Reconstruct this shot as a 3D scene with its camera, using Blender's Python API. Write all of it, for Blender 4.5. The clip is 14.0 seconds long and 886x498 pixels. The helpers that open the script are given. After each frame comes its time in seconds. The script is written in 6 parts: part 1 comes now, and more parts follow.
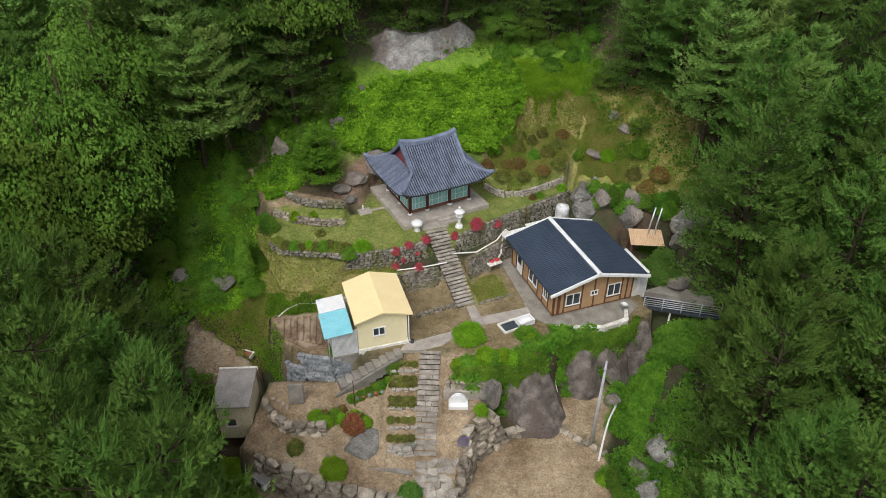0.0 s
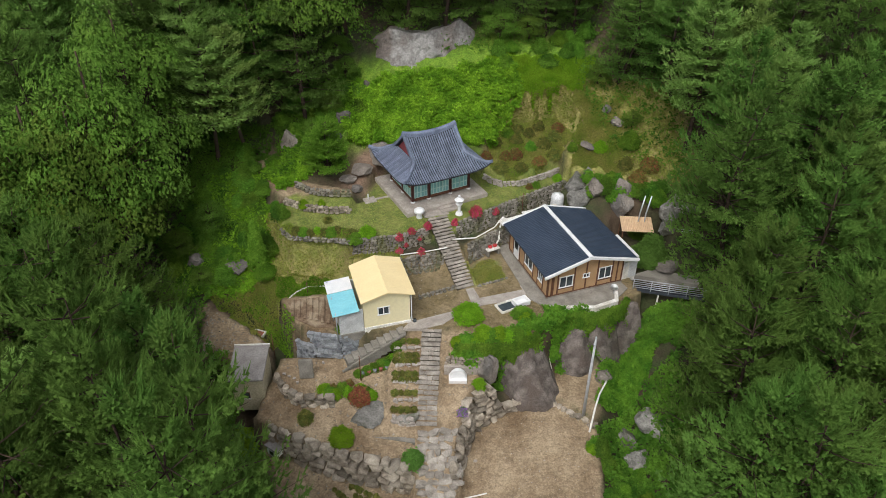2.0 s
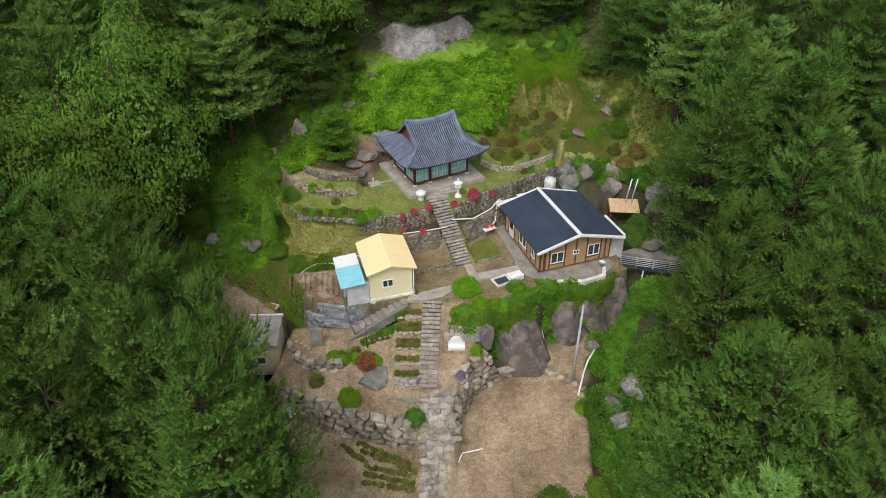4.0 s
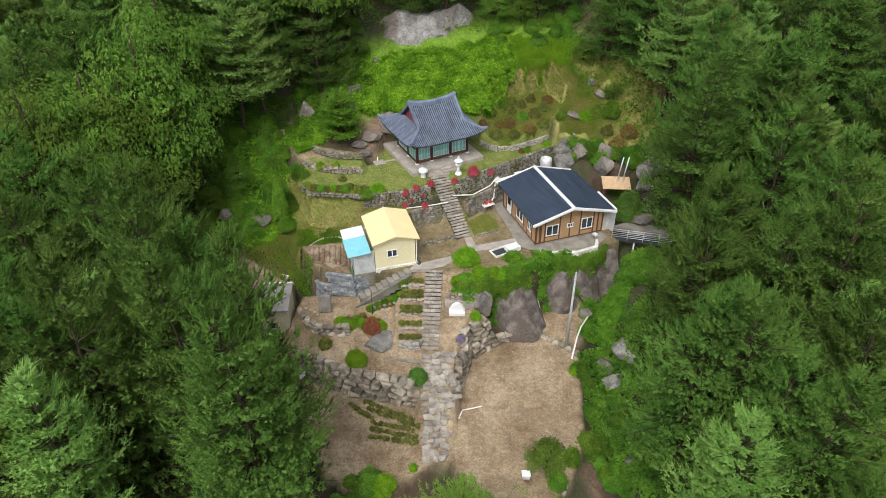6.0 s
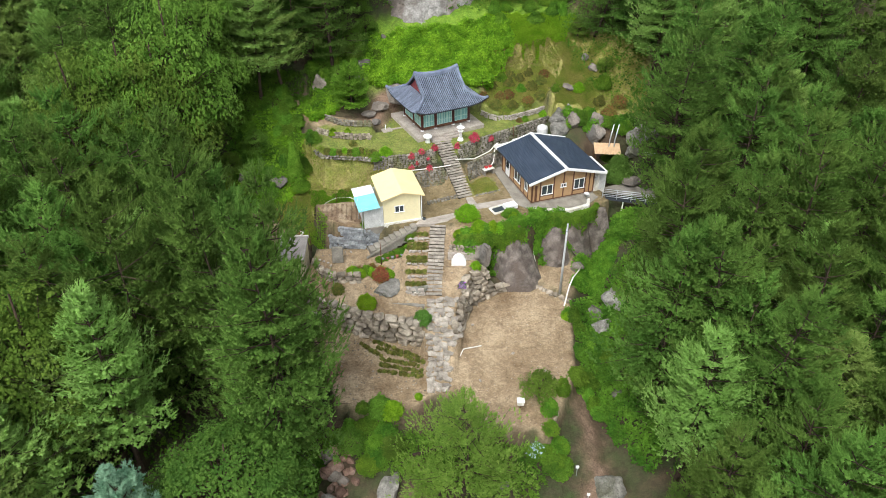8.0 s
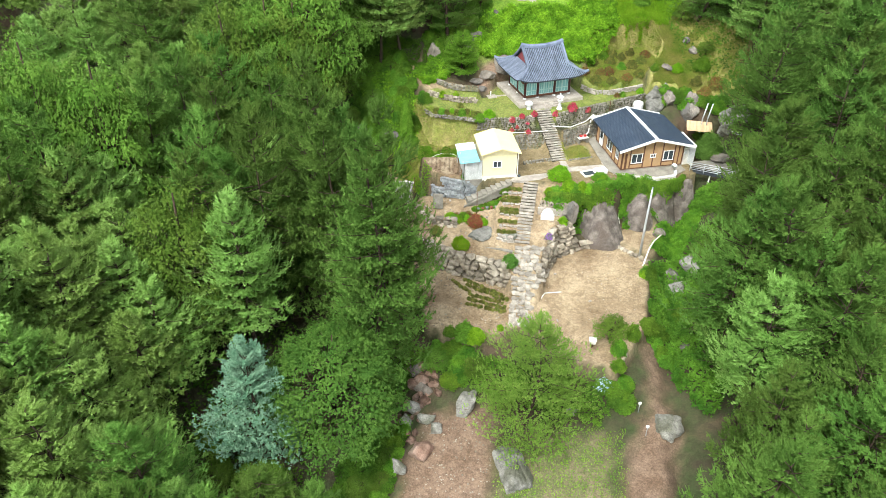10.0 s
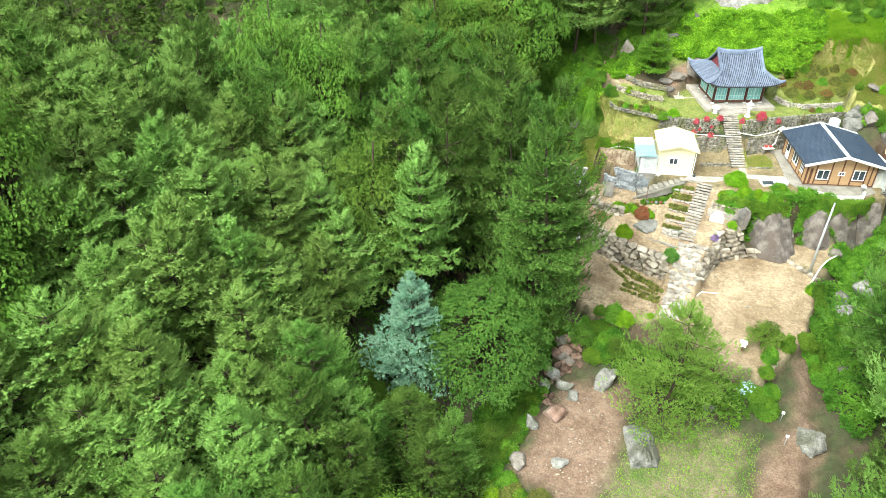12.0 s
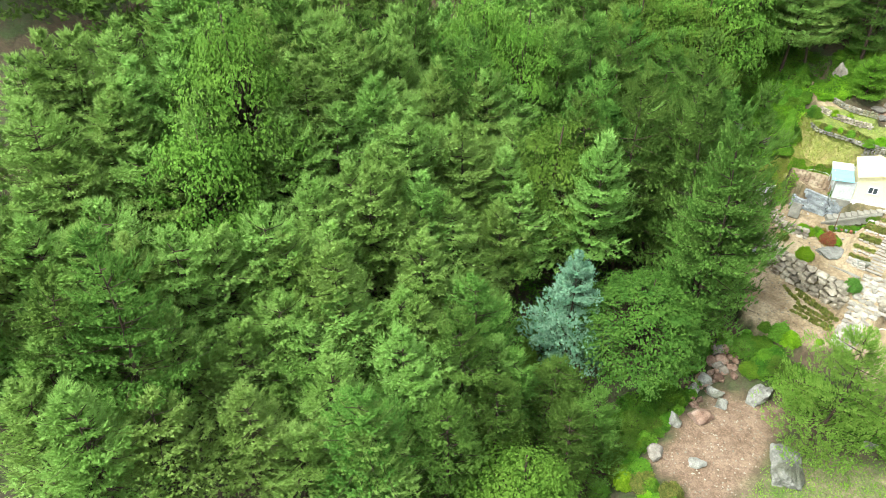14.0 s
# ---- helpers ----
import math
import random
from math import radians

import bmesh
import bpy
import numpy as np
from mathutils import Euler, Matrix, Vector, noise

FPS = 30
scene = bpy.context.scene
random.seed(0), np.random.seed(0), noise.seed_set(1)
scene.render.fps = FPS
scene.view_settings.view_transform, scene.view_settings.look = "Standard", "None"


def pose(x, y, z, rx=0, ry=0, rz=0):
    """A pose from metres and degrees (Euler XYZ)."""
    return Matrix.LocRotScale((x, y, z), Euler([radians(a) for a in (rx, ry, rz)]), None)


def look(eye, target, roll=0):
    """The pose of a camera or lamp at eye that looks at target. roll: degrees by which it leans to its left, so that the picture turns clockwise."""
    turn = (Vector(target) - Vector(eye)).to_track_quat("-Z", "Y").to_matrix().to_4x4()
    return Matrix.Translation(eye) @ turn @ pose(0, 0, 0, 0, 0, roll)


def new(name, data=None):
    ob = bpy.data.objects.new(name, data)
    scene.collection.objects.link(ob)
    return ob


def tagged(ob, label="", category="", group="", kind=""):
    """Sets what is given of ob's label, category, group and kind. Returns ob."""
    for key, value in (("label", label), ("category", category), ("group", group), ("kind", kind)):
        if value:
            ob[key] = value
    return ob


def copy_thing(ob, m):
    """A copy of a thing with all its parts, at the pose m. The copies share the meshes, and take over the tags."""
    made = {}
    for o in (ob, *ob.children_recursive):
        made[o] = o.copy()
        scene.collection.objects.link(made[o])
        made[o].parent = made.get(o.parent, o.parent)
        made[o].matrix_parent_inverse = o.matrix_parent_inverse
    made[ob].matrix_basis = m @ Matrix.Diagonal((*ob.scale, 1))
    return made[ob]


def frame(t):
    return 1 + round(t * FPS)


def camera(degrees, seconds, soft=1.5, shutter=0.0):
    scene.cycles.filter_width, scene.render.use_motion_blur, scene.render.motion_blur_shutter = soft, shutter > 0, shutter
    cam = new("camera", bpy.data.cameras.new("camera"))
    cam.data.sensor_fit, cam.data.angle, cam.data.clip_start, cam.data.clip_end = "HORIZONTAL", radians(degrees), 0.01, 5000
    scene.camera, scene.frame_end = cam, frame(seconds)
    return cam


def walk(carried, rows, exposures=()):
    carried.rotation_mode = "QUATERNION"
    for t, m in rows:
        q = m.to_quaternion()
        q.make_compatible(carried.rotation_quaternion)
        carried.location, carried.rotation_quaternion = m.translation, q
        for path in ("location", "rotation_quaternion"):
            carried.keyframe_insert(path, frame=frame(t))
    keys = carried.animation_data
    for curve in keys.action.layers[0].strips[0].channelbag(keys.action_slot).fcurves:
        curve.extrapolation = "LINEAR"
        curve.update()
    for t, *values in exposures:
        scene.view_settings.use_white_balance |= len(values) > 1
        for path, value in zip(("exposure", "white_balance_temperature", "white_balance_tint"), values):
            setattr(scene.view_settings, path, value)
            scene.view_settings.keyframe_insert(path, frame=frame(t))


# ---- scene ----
cam = camera(63.59, 14.0, soft=0.65)
PATH = [
    (0.0, look((-1.55, -46.10, 34.74), (-1.58, -13.14, 12.09), 0.32)),
    (0.5, look((-1.38, -46.53, 34.76), (-1.56, -13.59, 12.08), 0.12)),
    (1.0, look((-1.41, -47.24, 34.94), (-1.58, -14.31, 12.24), 0.16)),
    (1.5, look((-1.38, -48.22, 35.29), (-1.57, -15.28, 12.59), 0.14)),
    (2.0, look((-1.29, -49.31, 35.69), (-1.54, -16.38, 12.98), 0.06)),
    (2.5, look((-1.22, -50.49, 36.15), (-1.50, -17.56, 13.44), -0.01)),
    (3.0, look((-1.13, -51.63, 36.49), (-1.47, -18.72, 13.76), -0.09)),
    (5.5, look((-0.99, -56.67, 36.80), (-1.43, -23.81, 14.00), -0.22)),
    (6.0, look((-0.99, -57.72, 36.77), (-1.45, -24.87, 13.96), -0.26)),
    (6.5, look((-1.04, -59.01, 36.74), (-1.49, -26.16, 13.92), -0.25)),
    (7.0, look((-1.04, -60.47, 36.69), (-1.50, -27.62, 13.88), -0.22)),
    (7.2, look((-1.02, -61.13, 36.66), (-1.50, -28.28, 13.84), -0.27)),
    (9.3, look((-0.49, -69.53, 36.51), (-3.32, -36.89, 13.56), -0.51)),
    (9.5, look((-0.43, -70.30, 36.49), (-4.24, -37.75, 13.55), -0.44)),
    (10.0, look((-0.39, -72.05, 36.38), (-6.05, -39.74, 13.49), -0.30)),
    (10.5, look((-0.25, -73.60, 36.34), (-8.41, -41.81, 13.48), -0.13)),
    (11.0, look((-0.01, -74.89, 36.23), (-10.46, -43.72, 13.44), -0.03)),
    (11.5, look((0.27, -76.13, 36.13), (-12.17, -45.63, 13.44), 0.06)),
    (12.0, look((0.72, -77.17, 36.11), (-13.42, -47.38, 13.48), 0.05)),
    (12.5, look((1.03, -78.27, 36.03), (-14.65, -49.20, 13.48), 0.18)),
    (13.0, look((1.46, -79.26, 36.01), (-15.68, -51.00, 13.49), 0.29)),
    (13.5, look((1.88, -80.34, 36.00), (-16.80, -53.06, 13.48), 0.55)),
    (14.0, look((2.13, -81.58, 35.64), (-19.46, -56.38, 13.30), 1.08)),
]
walk(cam, PATH, exposures=[(0.0, 0.25, 6500, 10), (3.0, 0.26, 6500, 10), (7.0, 0.7, 6500, 9), (9.5, 1.25, 6480, 4), (11.5, 1.76, 6450, -1), (14.0, 1.78, 6450, -4)])

# ---- sky and sun: a bright overcast day ----
world = bpy.data.worlds.new("overcast_sky")
scene.world = world
world.use_nodes = True
wn, wl = world.node_tree.nodes, world.node_tree.links
sky = wn.new("ShaderNodeTexSky")
sky.sky_type = "NISHITA"
sky.sun_disc = False
sky.sun_elevation, sky.sun_rotation = radians(55), radians(201)
sky.dust_density, sky.air_density = 3.0, 1.0
grey = wn.new("ShaderNodeHueSaturation")
grey.inputs["Saturation"].default_value = 0.25
wl.new(sky.outputs["Color"], grey.inputs["Color"])
wl.new(grey.outputs["Color"], wn["Background"].inputs["Color"])
wn["Background"].inputs["Strength"].default_value = 0.165

sun = new("sun", bpy.data.lights.new("sun", "SUN"))
sun.data.energy, sun.data.angle, sun.data.color = 1.05, radians(25), (1.0, 0.97, 0.92)
sun.matrix_world = look((-22, -66, 90), (0, -8, 0))

# ---- materials ----
def mat(name, c1, c2, scale=3.0, fine=25.0, rough=0.85, bump=0.3, rand=0.0, island=0.0, metal=0.0, c3=None, spec=0.3, leaf=0.0, mid=0.5, grain=0.28):
    """A two-scale noise material: c1 to c2 in patches, fine grain on top; rand varies it by object, island by piece."""
    m = bpy.data.materials.new(name)
    m.use_nodes = True
    n, l = m.node_tree.nodes, m.node_tree.links
    b = n["Principled BSDF"]
    b.inputs["Roughness"].default_value = rough
    b.inputs["Metallic"].default_value = metal
    b.inputs["Specular IOR Level"].default_value = spec
    geo = n.new("ShaderNodeNewGeometry")
    big = n.new("ShaderNodeTexNoise")
    big.inputs["Scale"].default_value, big.inputs["Detail"].default_value = scale, 6
    l.new(geo.outputs["Position"], big.inputs["Vector"])
    small = n.new("ShaderNodeTexNoise")
    small.inputs["Scale"].default_value, small.inputs["Detail"].default_value = fine, 4
    l.new(geo.outputs["Position"], small.inputs["Vector"])
    ramp = n.new("ShaderNodeValToRGB")
    ramp.color_ramp.elements[0].position, ramp.color_ramp.elements[1].position = mid - 0.16, mid + 0.16
    ramp.color_ramp.elements[0].color, ramp.color_ramp.elements[1].color = (*c1, 1), (*c2, 1)
    l.new(big.outputs["Fac"], ramp.inputs["Fac"])
    colour = ramp.outputs["Color"]
    if c3:
        third = n.new("ShaderNodeTexNoise")
        third.inputs["Scale"].default_value, third.inputs["Detail"].default_value = scale * 0.31, 5
        l.new(geo.outputs["Position"], third.inputs["Vector"])
        step = n.new("ShaderNodeMapRange")
        step.inputs["From Min"].default_value, step.inputs["From Max"].default_value = 0.5, 0.62
        l.new(third.outputs["Fac"], step.inputs["Value"])
        blend = n.new("ShaderNodeMixRGB")
        blend.inputs["Color2"].default_value = (*c3, 1)
        l.new(step.outputs["Result"], blend.inputs["Fac"])
        l.new(colour, blend.inputs["Color1"])
        colour = blend.outputs["Color"]
    value = n.new("ShaderNodeMapRange")
    value.inputs["From Min"].default_value, value.inputs["From Max"].default_value = 0.25, 0.75
    value.inputs["To Min"].default_value, value.inputs["To Max"].default_value = 1 - grain, 1 + grain
    l.new(small.outputs["Fac"], value.inputs["Value"])
    factor = value.outputs["Result"]
    for amount, source in ((rand, ("ShaderNodeObjectInfo", "Random")), (island, ("ShaderNodeNewGeometry", "Random Per Island"))):
        if amount:
            node = n.new(source[0])
            span = n.new("ShaderNodeMapRange")
            span.inputs["To Min"].default_value, span.inputs["To Max"].default_value = 1 - amount, 1 + amount
            l.new(node.outputs[source[1]], span.inputs["Value"])
            times = n.new("ShaderNodeMath")
            times.operation = "MULTIPLY"
            l.new(factor, times.inputs[0])
            l.new(span.outputs["Result"], times.inputs[1])
            factor = times.outputs["Value"]
    hsv = n.new("ShaderNodeHueSaturation")
    l.new(factor, hsv.inputs["Value"])
    l.new(colour, hsv.inputs["Color"])
    if rand and leaf:
        info = n.new("ShaderNodeObjectInfo")
        hue = n.new("ShaderNodeMapRange")
        hue.inputs["To Min"].default_value, hue.inputs["To Max"].default_value = 0.480, 0.505
        l.new(info.outputs["Random"], hue.inputs["Value"])
        l.new(hue.outputs["Result"], hsv.inputs["Hue"])
    l.new(hsv.outputs["Color"], b.inputs["Base Color"])
    if bump:
        bp = n.new("ShaderNodeBump")
        bp.inputs["Strength"].default_value, bp.inputs["Distance"].default_value = bump, 0.05
        l.new(small.outputs["Fac"], bp.inputs["Height"])
        l.new(bp.outputs["Normal"], b.inputs["Normal"])
    if leaf:
        # leaves lie in layers: their mean facing is upward
        tilt = n.new("ShaderNodeVectorMath")
        tilt.operation = "MULTIPLY_ADD"
        tilt.inputs[1].default_value, tilt.inputs[2].default_value = (0.33, 0.33, 0.33), (0, 0, 0.75)
        l.new(geo.outputs["Normal"], tilt.inputs[0])
        unit = n.new("ShaderNodeVectorMath")
        unit.operation = "NORMALIZE"
        l.new(tilt.outputs["Vector"], unit.inputs[0])
        l.new(unit.outputs["Vector"], b.inputs["Normal"])
        tr = n.new("ShaderNodeBsdfTranslucent")
        l.new(hsv.outputs["Color"], tr.inputs["Color"])
        mix = n.new("ShaderNodeMixShader")
        mix.inputs["Fac"].default_value = leaf
        l.new(b.outputs["BSDF"], mix.inputs[1])
        l.new(tr.outputs["BSDF"], mix.inputs[2])
        l.new(mix.outputs["Shader"], n["Material Output"].inputs["Surface"])
    return m


def ground_mat():
    """Earth, sand, grass and moss laid in patches by the ground's own attributes."""
    m = mat("forest_floor", (0.06, 0.05, 0.03), (0.045, 0.065, 0.022), 0.8, 14, 0.95, 0.9, c3=(0.085, 0.06, 0.04))
    n, l = m.node_tree.nodes, m.node_tree.links
    b = n["Principled BSDF"]
    last = b.inputs["Base Color"].links[0].from_socket
    geo = n.new("ShaderNodeNewGeometry")
    covers = [("bank", (0.19, 0.22, 0.045), (0.33, 0.27, 0.11), 0.7), ("meadow", (0.10, 0.20, 0.02), (0.18, 0.29, 0.03), 1.2), ("sand", (0.19, 0.132, 0.078), (0.40, 0.31, 0.205), 0.35),
              ("yard", (0.15, 0.115, 0.055), (0.27, 0.21, 0.125), 0.55), ("lawn", (0.12, 0.17, 0.032), (0.22, 0.235, 0.065), 0.8), ("red", (0.14, 0.09, 0.06), (0.24, 0.165, 0.12), 0.5), ("moss", (0.09, 0.125, 0.035), (0.2, 0.16, 0.10), 0.5)]
    for name, c1, c2, size in covers:
        at = n.new("ShaderNodeAttribute")
        at.attribute_name = name
        tex = n.new("ShaderNodeTexNoise")
        tex.inputs["Scale"].default_value, tex.inputs["Detail"].default_value, tex.inputs["Roughness"].default_value = size, 9, 0.68
        l.new(geo.outputs["Position"], tex.inputs["Vector"])
        ramp = n.new("ShaderNodeValToRGB")
        ramp.color_ramp.elements[0].position, ramp.color_ramp.elements[1].position = 0.36, 0.64
        ramp.color_ramp.elements[0].color, ramp.color_ramp.elements[1].color = (*c1, 1), (*c2, 1)
        l.new(tex.outputs["Fac"], ramp.inputs["Fac"])
        grain = n.new("ShaderNodeTexNoise")
        grain.inputs["Scale"].default_value, grain.inputs["Detail"].default_value, grain.inputs["Roughness"].default_value = 8, 9, 0.72
        l.new(geo.outputs["Position"], grain.inputs["Vector"])
        span = n.new("ShaderNodeMapRange")
        span.inputs["From Min"].default_value, span.inputs["From Max"].default_value = 0.3, 0.7
        span.inputs["To Min"].default_value, span.inputs["To Max"].default_value = 0.58, 1.42
        l.new(grain.outputs["Fac"], span.inputs["Value"])
        tone = n.new("ShaderNodeHueSaturation")
        l.new(span.outputs["Result"], tone.inputs["Value"])
        l.new(ramp.outputs["Color"], tone.inputs["Color"])
        blend = n.new("ShaderNodeMixRGB")
        l.new(at.outputs["Fac"], blend.inputs["Fac"])
        l.new(last, blend.inputs["Color1"])
        l.new(tone.outputs["Color"], blend.inputs["Color2"])
        last = blend.outputs["Color"]
    # trodden dents in the loose sand
    dent = n.new("ShaderNodeTexNoise")
    dent.inputs["Scale"].default_value, dent.inputs["Detail"].default_value, dent.inputs["Distortion"].default_value = 2.6, 3, 0.9
    l.new(geo.outputs["Position"], dent.inputs["Vector"])
    pale = n.new("ShaderNodeMapRange")
    pale.inputs["From Min"].default_value, pale.inputs["From Max"].default_value = 0.35, 0.65
    pale.inputs["To Min"].default_value, pale.inputs["To Max"].default_value = 0.84, 1.16
    l.new(dent.outputs["Fac"], pale.inputs["Value"])
    worn = n.new("ShaderNodeHueSaturation")
    l.new(pale.outputs["Result"], worn.inputs["Value"])
    l.new(last, worn.inputs["Color"])
    l.new(worn.outputs["Color"], b.inputs["Base Color"])
    small = b.inputs["Normal"].links[0].from_node
    press = n.new("ShaderNodeBump")
    press.inputs["Strength"].default_value, press.inputs["Distance"].default_value = 0.6, 0.1
    l.new(dent.outputs["Fac"], press.inputs["Height"])
    l.new(small.outputs["Normal"], press.inputs["Normal"])
    l.new(press.outputs["Normal"], b.inputs["Normal"])
    return m


M_GROUND = ground_mat()
M_PINE = mat("pine_needles", (0.085, 0.185, 0.033), (0.165, 0.305, 0.062), 0.3, 7, 0.8, 0, rand=0.26, island=0.1, leaf=0.48, spec=0.1)
# yellower needles, lightened beyond M_PINE to stand in for the slope's brighter light
M_YOUNG_LIT = mat("young_pine_needles_lit", (0.20, 0.36, 0.078), (0.31, 0.50, 0.135), 0.3, 7, 0.8, 0, rand=0.14, island=0.1, leaf=0.5, spec=0.1)
M_BROAD = mat("broad_leaves", (0.075, 0.165, 0.02), (0.155, 0.275, 0.042), 0.6, 7, 0.7, 0, rand=0.25, island=0.15, leaf=0.4, spec=0.12)
M_BARK = mat("pine_bark", (0.045, 0.032, 0.022), (0.085, 0.055, 0.04), 3, 30, 0.95, 0.8, rand=0.15)
M_YELLOW = mat("cream_paint", (0.78, 0.70, 0.44), (0.83, 0.75, 0.49), 0.8, 6, 0.7, 0.03, grain=0.06)
# darker copy of the tile grey: shade between the tile rows, put into colour
M_TILEBED = mat("shaded_tile_bed", (0.03, 0.036, 0.046), (0.05, 0.058, 0.072), 1.5, 18, 0.7, 0.2)
M_TILE = mat("grey_roof_tile", (0.125, 0.15, 0.21), (0.20, 0.235, 0.32), 1.5, 18, 0.55, 0.2, rand=0.15, island=0.12)
M_NAVY = mat("navy_metal_roof", (0.028, 0.042, 0.068), (0.045, 0.062, 0.095), 1.0, 12, 0.45, 0.05, rand=0.08, grain=0.1)
M_TAN = mat("tan_plaster_wall", (0.40, 0.25, 0.13), (0.45, 0.29, 0.16), 1.5, 14, 0.8, 0.1, grain=0.1)
M_TIMBER = mat("dark_brown_timber", (0.10, 0.045, 0.025), (0.15, 0.07, 0.04), 4, 30, 0.7, 0.2)
M_WHITE = mat("white_paint", (0.74, 0.75, 0.76), (0.82, 0.82, 0.82), 2, 18, 0.5, 0.05, grain=0.1)
M_DIRTY = mat("stained_white_plaster", (0.55, 0.52, 0.45), (0.78, 0.77, 0.73), 1.5, 12, 0.85, 0.15)
M_CONCRETE = mat("weathered_concrete", (0.19, 0.175, 0.15), (0.29, 0.27, 0.235), 1.2, 16, 0.9, 0.25, rand=0.08)
M_SLAB = mat("pale_stone_slab", (0.30, 0.265, 0.235), (0.43, 0.39, 0.345), 1.5, 14, 0.85, 0.15)
M_STONE = mat("field_stone", (0.17, 0.142, 0.11), (0.34, 0.295, 0.235), 2.2, 16, 0.9, 0.5, rand=0.35, c3=(0.43, 0.38, 0.31))
M_STONE_DARK = mat("mossy_wall_stone", (0.16, 0.15, 0.125), (0.30, 0.275, 0.235), 2.2, 16, 0.9, 0.5, rand=0.3, c3=(0.17, 0.17, 0.10))
M_STEP = mat("worn_step_stone", (0.22, 0.195, 0.165), (0.38, 0.345, 0.30), 2.0, 16, 0.9, 0.4, rand=0.2)
M_RISER = mat("dark_step_riser", (0.06, 0.055, 0.042), (0.13, 0.115, 0.09), 2.4, 16, 0.95, 0.5, rand=0.2)
M_BLOCK = mat("grey_dressed_block", (0.20, 0.215, 0.235), (0.33, 0.35, 0.37), 2.0, 16, 0.85, 0.4, rand=0.3)
M_ROCK = mat("granite_outcrop", (0.15, 0.128, 0.11), (0.27, 0.24, 0.21), 0.9, 9, 0.92, 0.7, rand=0.15, c3=(0.13, 0.12, 0.11))
M_PALEROCK = mat("pale_boulder_granite", (0.15, 0.145, 0.13), (0.30, 0.29, 0.265), 1.6, 11, 0.92, 0.7, rand=0.2, c3=(0.12, 0.12, 0.09), grain=0.4)
M_REDROCK = mat("broken_reddish_rock", (0.12, 0.07, 0.05), (0.24, 0.155, 0.12), 1.8, 12, 0.92, 0.7, rand=0.3, c3=(0.27, 0.20, 0.165), grain=0.35)
M_CRAG = mat("brown_rock_face", (0.10, 0.085, 0.075), (0.25, 0.215, 0.195), 1.6, 14, 0.92, 1.0, rand=0.12, c3=(0.13, 0.105, 0.09), grain=0.4)
M_CLIFF = mat("pale_granite_cliff", (0.20, 0.19, 0.18), (0.36, 0.35, 0.335), 1.1, 5, 0.92, 0.7, c3=(0.17, 0.145, 0.13), grain=0.3)
M_GLASS = mat("dark_window_glass", (0.03, 0.04, 0.05), (0.06, 0.075, 0.085), 1, 8, 0.08, 0, spec=0.6, grain=0.1)
M_TEAL = mat("teal_door_panel", (0.16, 0.38, 0.37), (0.22, 0.46, 0.44), 2, 14, 0.35, 0.05, spec=0.5, grain=0.1)
M_MINT = mat("pale_mint_lattice", (0.42, 0.62, 0.58), (0.5, 0.68, 0.64), 2, 14, 0.6, 0.05, grain=0.1)
M_RED = mat("dark_red_column", (0.055, 0.018, 0.015), (0.09, 0.03, 0.025), 3, 20, 0.5, 0.1)
M_GABLE = mat("red_gable_panel", (0.22, 0.05, 0.06), (0.30, 0.08, 0.09), 3, 18, 0.7, 0.1)
M_BLUE = mat("light_blue_sheet", (0.22, 0.58, 0.68), (0.27, 0.64, 0.73), 1.2, 8, 0.4, 0.05, grain=0.1)
M_CORR = mat("grey_corrugated_sheet", (0.55, 0.56, 0.56), (0.66, 0.67, 0.67), 2, 14, 0.45, 0.1)
M_PEACH = mat("peach_corrugated_sheet", (0.58, 0.40, 0.25), (0.66, 0.47, 0.30), 2, 14, 0.5, 0.1, grain=0.1)
M_STEEL = mat("galvanised_steel", (0.45, 0.48, 0.52), (0.6, 0.63, 0.66), 3, 20, 0.4, 0.05, metal=0.6, grain=0.1)
M_PIPE = mat("white_plastic_hose", (0.72, 0.70, 0.66), (0.8, 0.79, 0.76), 4, 20, 0.5, 0.05, grain=0.1)
M_POLE = mat("grey_concrete_pole", (0.40, 0.41, 0.43), (0.5, 0.51, 0.53), 2, 18, 0.8, 0.1)
M_SHED = mat("beige_shed_wall", (0.48, 0.42, 0.28), (0.56, 0.5, 0.35), 1.5, 12, 0.85, 0.15)
M_SHEDROOF = mat("grey_felt_roof", (0.22, 0.20, 0.19), (0.30, 0.28, 0.265), 1.2, 10, 0.9, 0.3)
M_SOIL = mat("tilled_soil", (0.15, 0.10, 0.065), (0.25, 0.18, 0.12), 2.5, 16, 0.95, 0.6, c3=(0.34, 0.27, 0.19))
M_BUSH = mat("bright_shrub_leaves", (0.13, 0.29, 0.012), (0.21, 0.42, 0.025), 2.0, 12, 0.6, 0, rand=0.15, island=0.12, leaf=0.4, spec=0.12)
M_WEED = mat("weed_leaves", (0.10, 0.24, 0.014), (0.24, 0.45, 0.03), 0.75, 8, 0.65, 0, island=0.3, leaf=0.4, spec=0.12)
M_IVY = mat("ivy_leaves", (0.07, 0.19, 0.018), (0.16, 0.32, 0.032), 1.2, 9, 0.6, 0, rand=0.2, island=0.15, leaf=0.4, spec=0.12)
M_MEADOW = mat("meadow_grass", (0.17, 0.36, 0.014), (0.29, 0.50, 0.03), 0.6, 8, 0.65, 0, island=0.2, leaf=0.4, spec=0.12)
M_DRY = mat("dry_grass", (0.18, 0.28, 0.034), (0.35, 0.33, 0.09), 0.55, 8, 0.8, 0, island=0.25, leaf=0.35, spec=0.1)
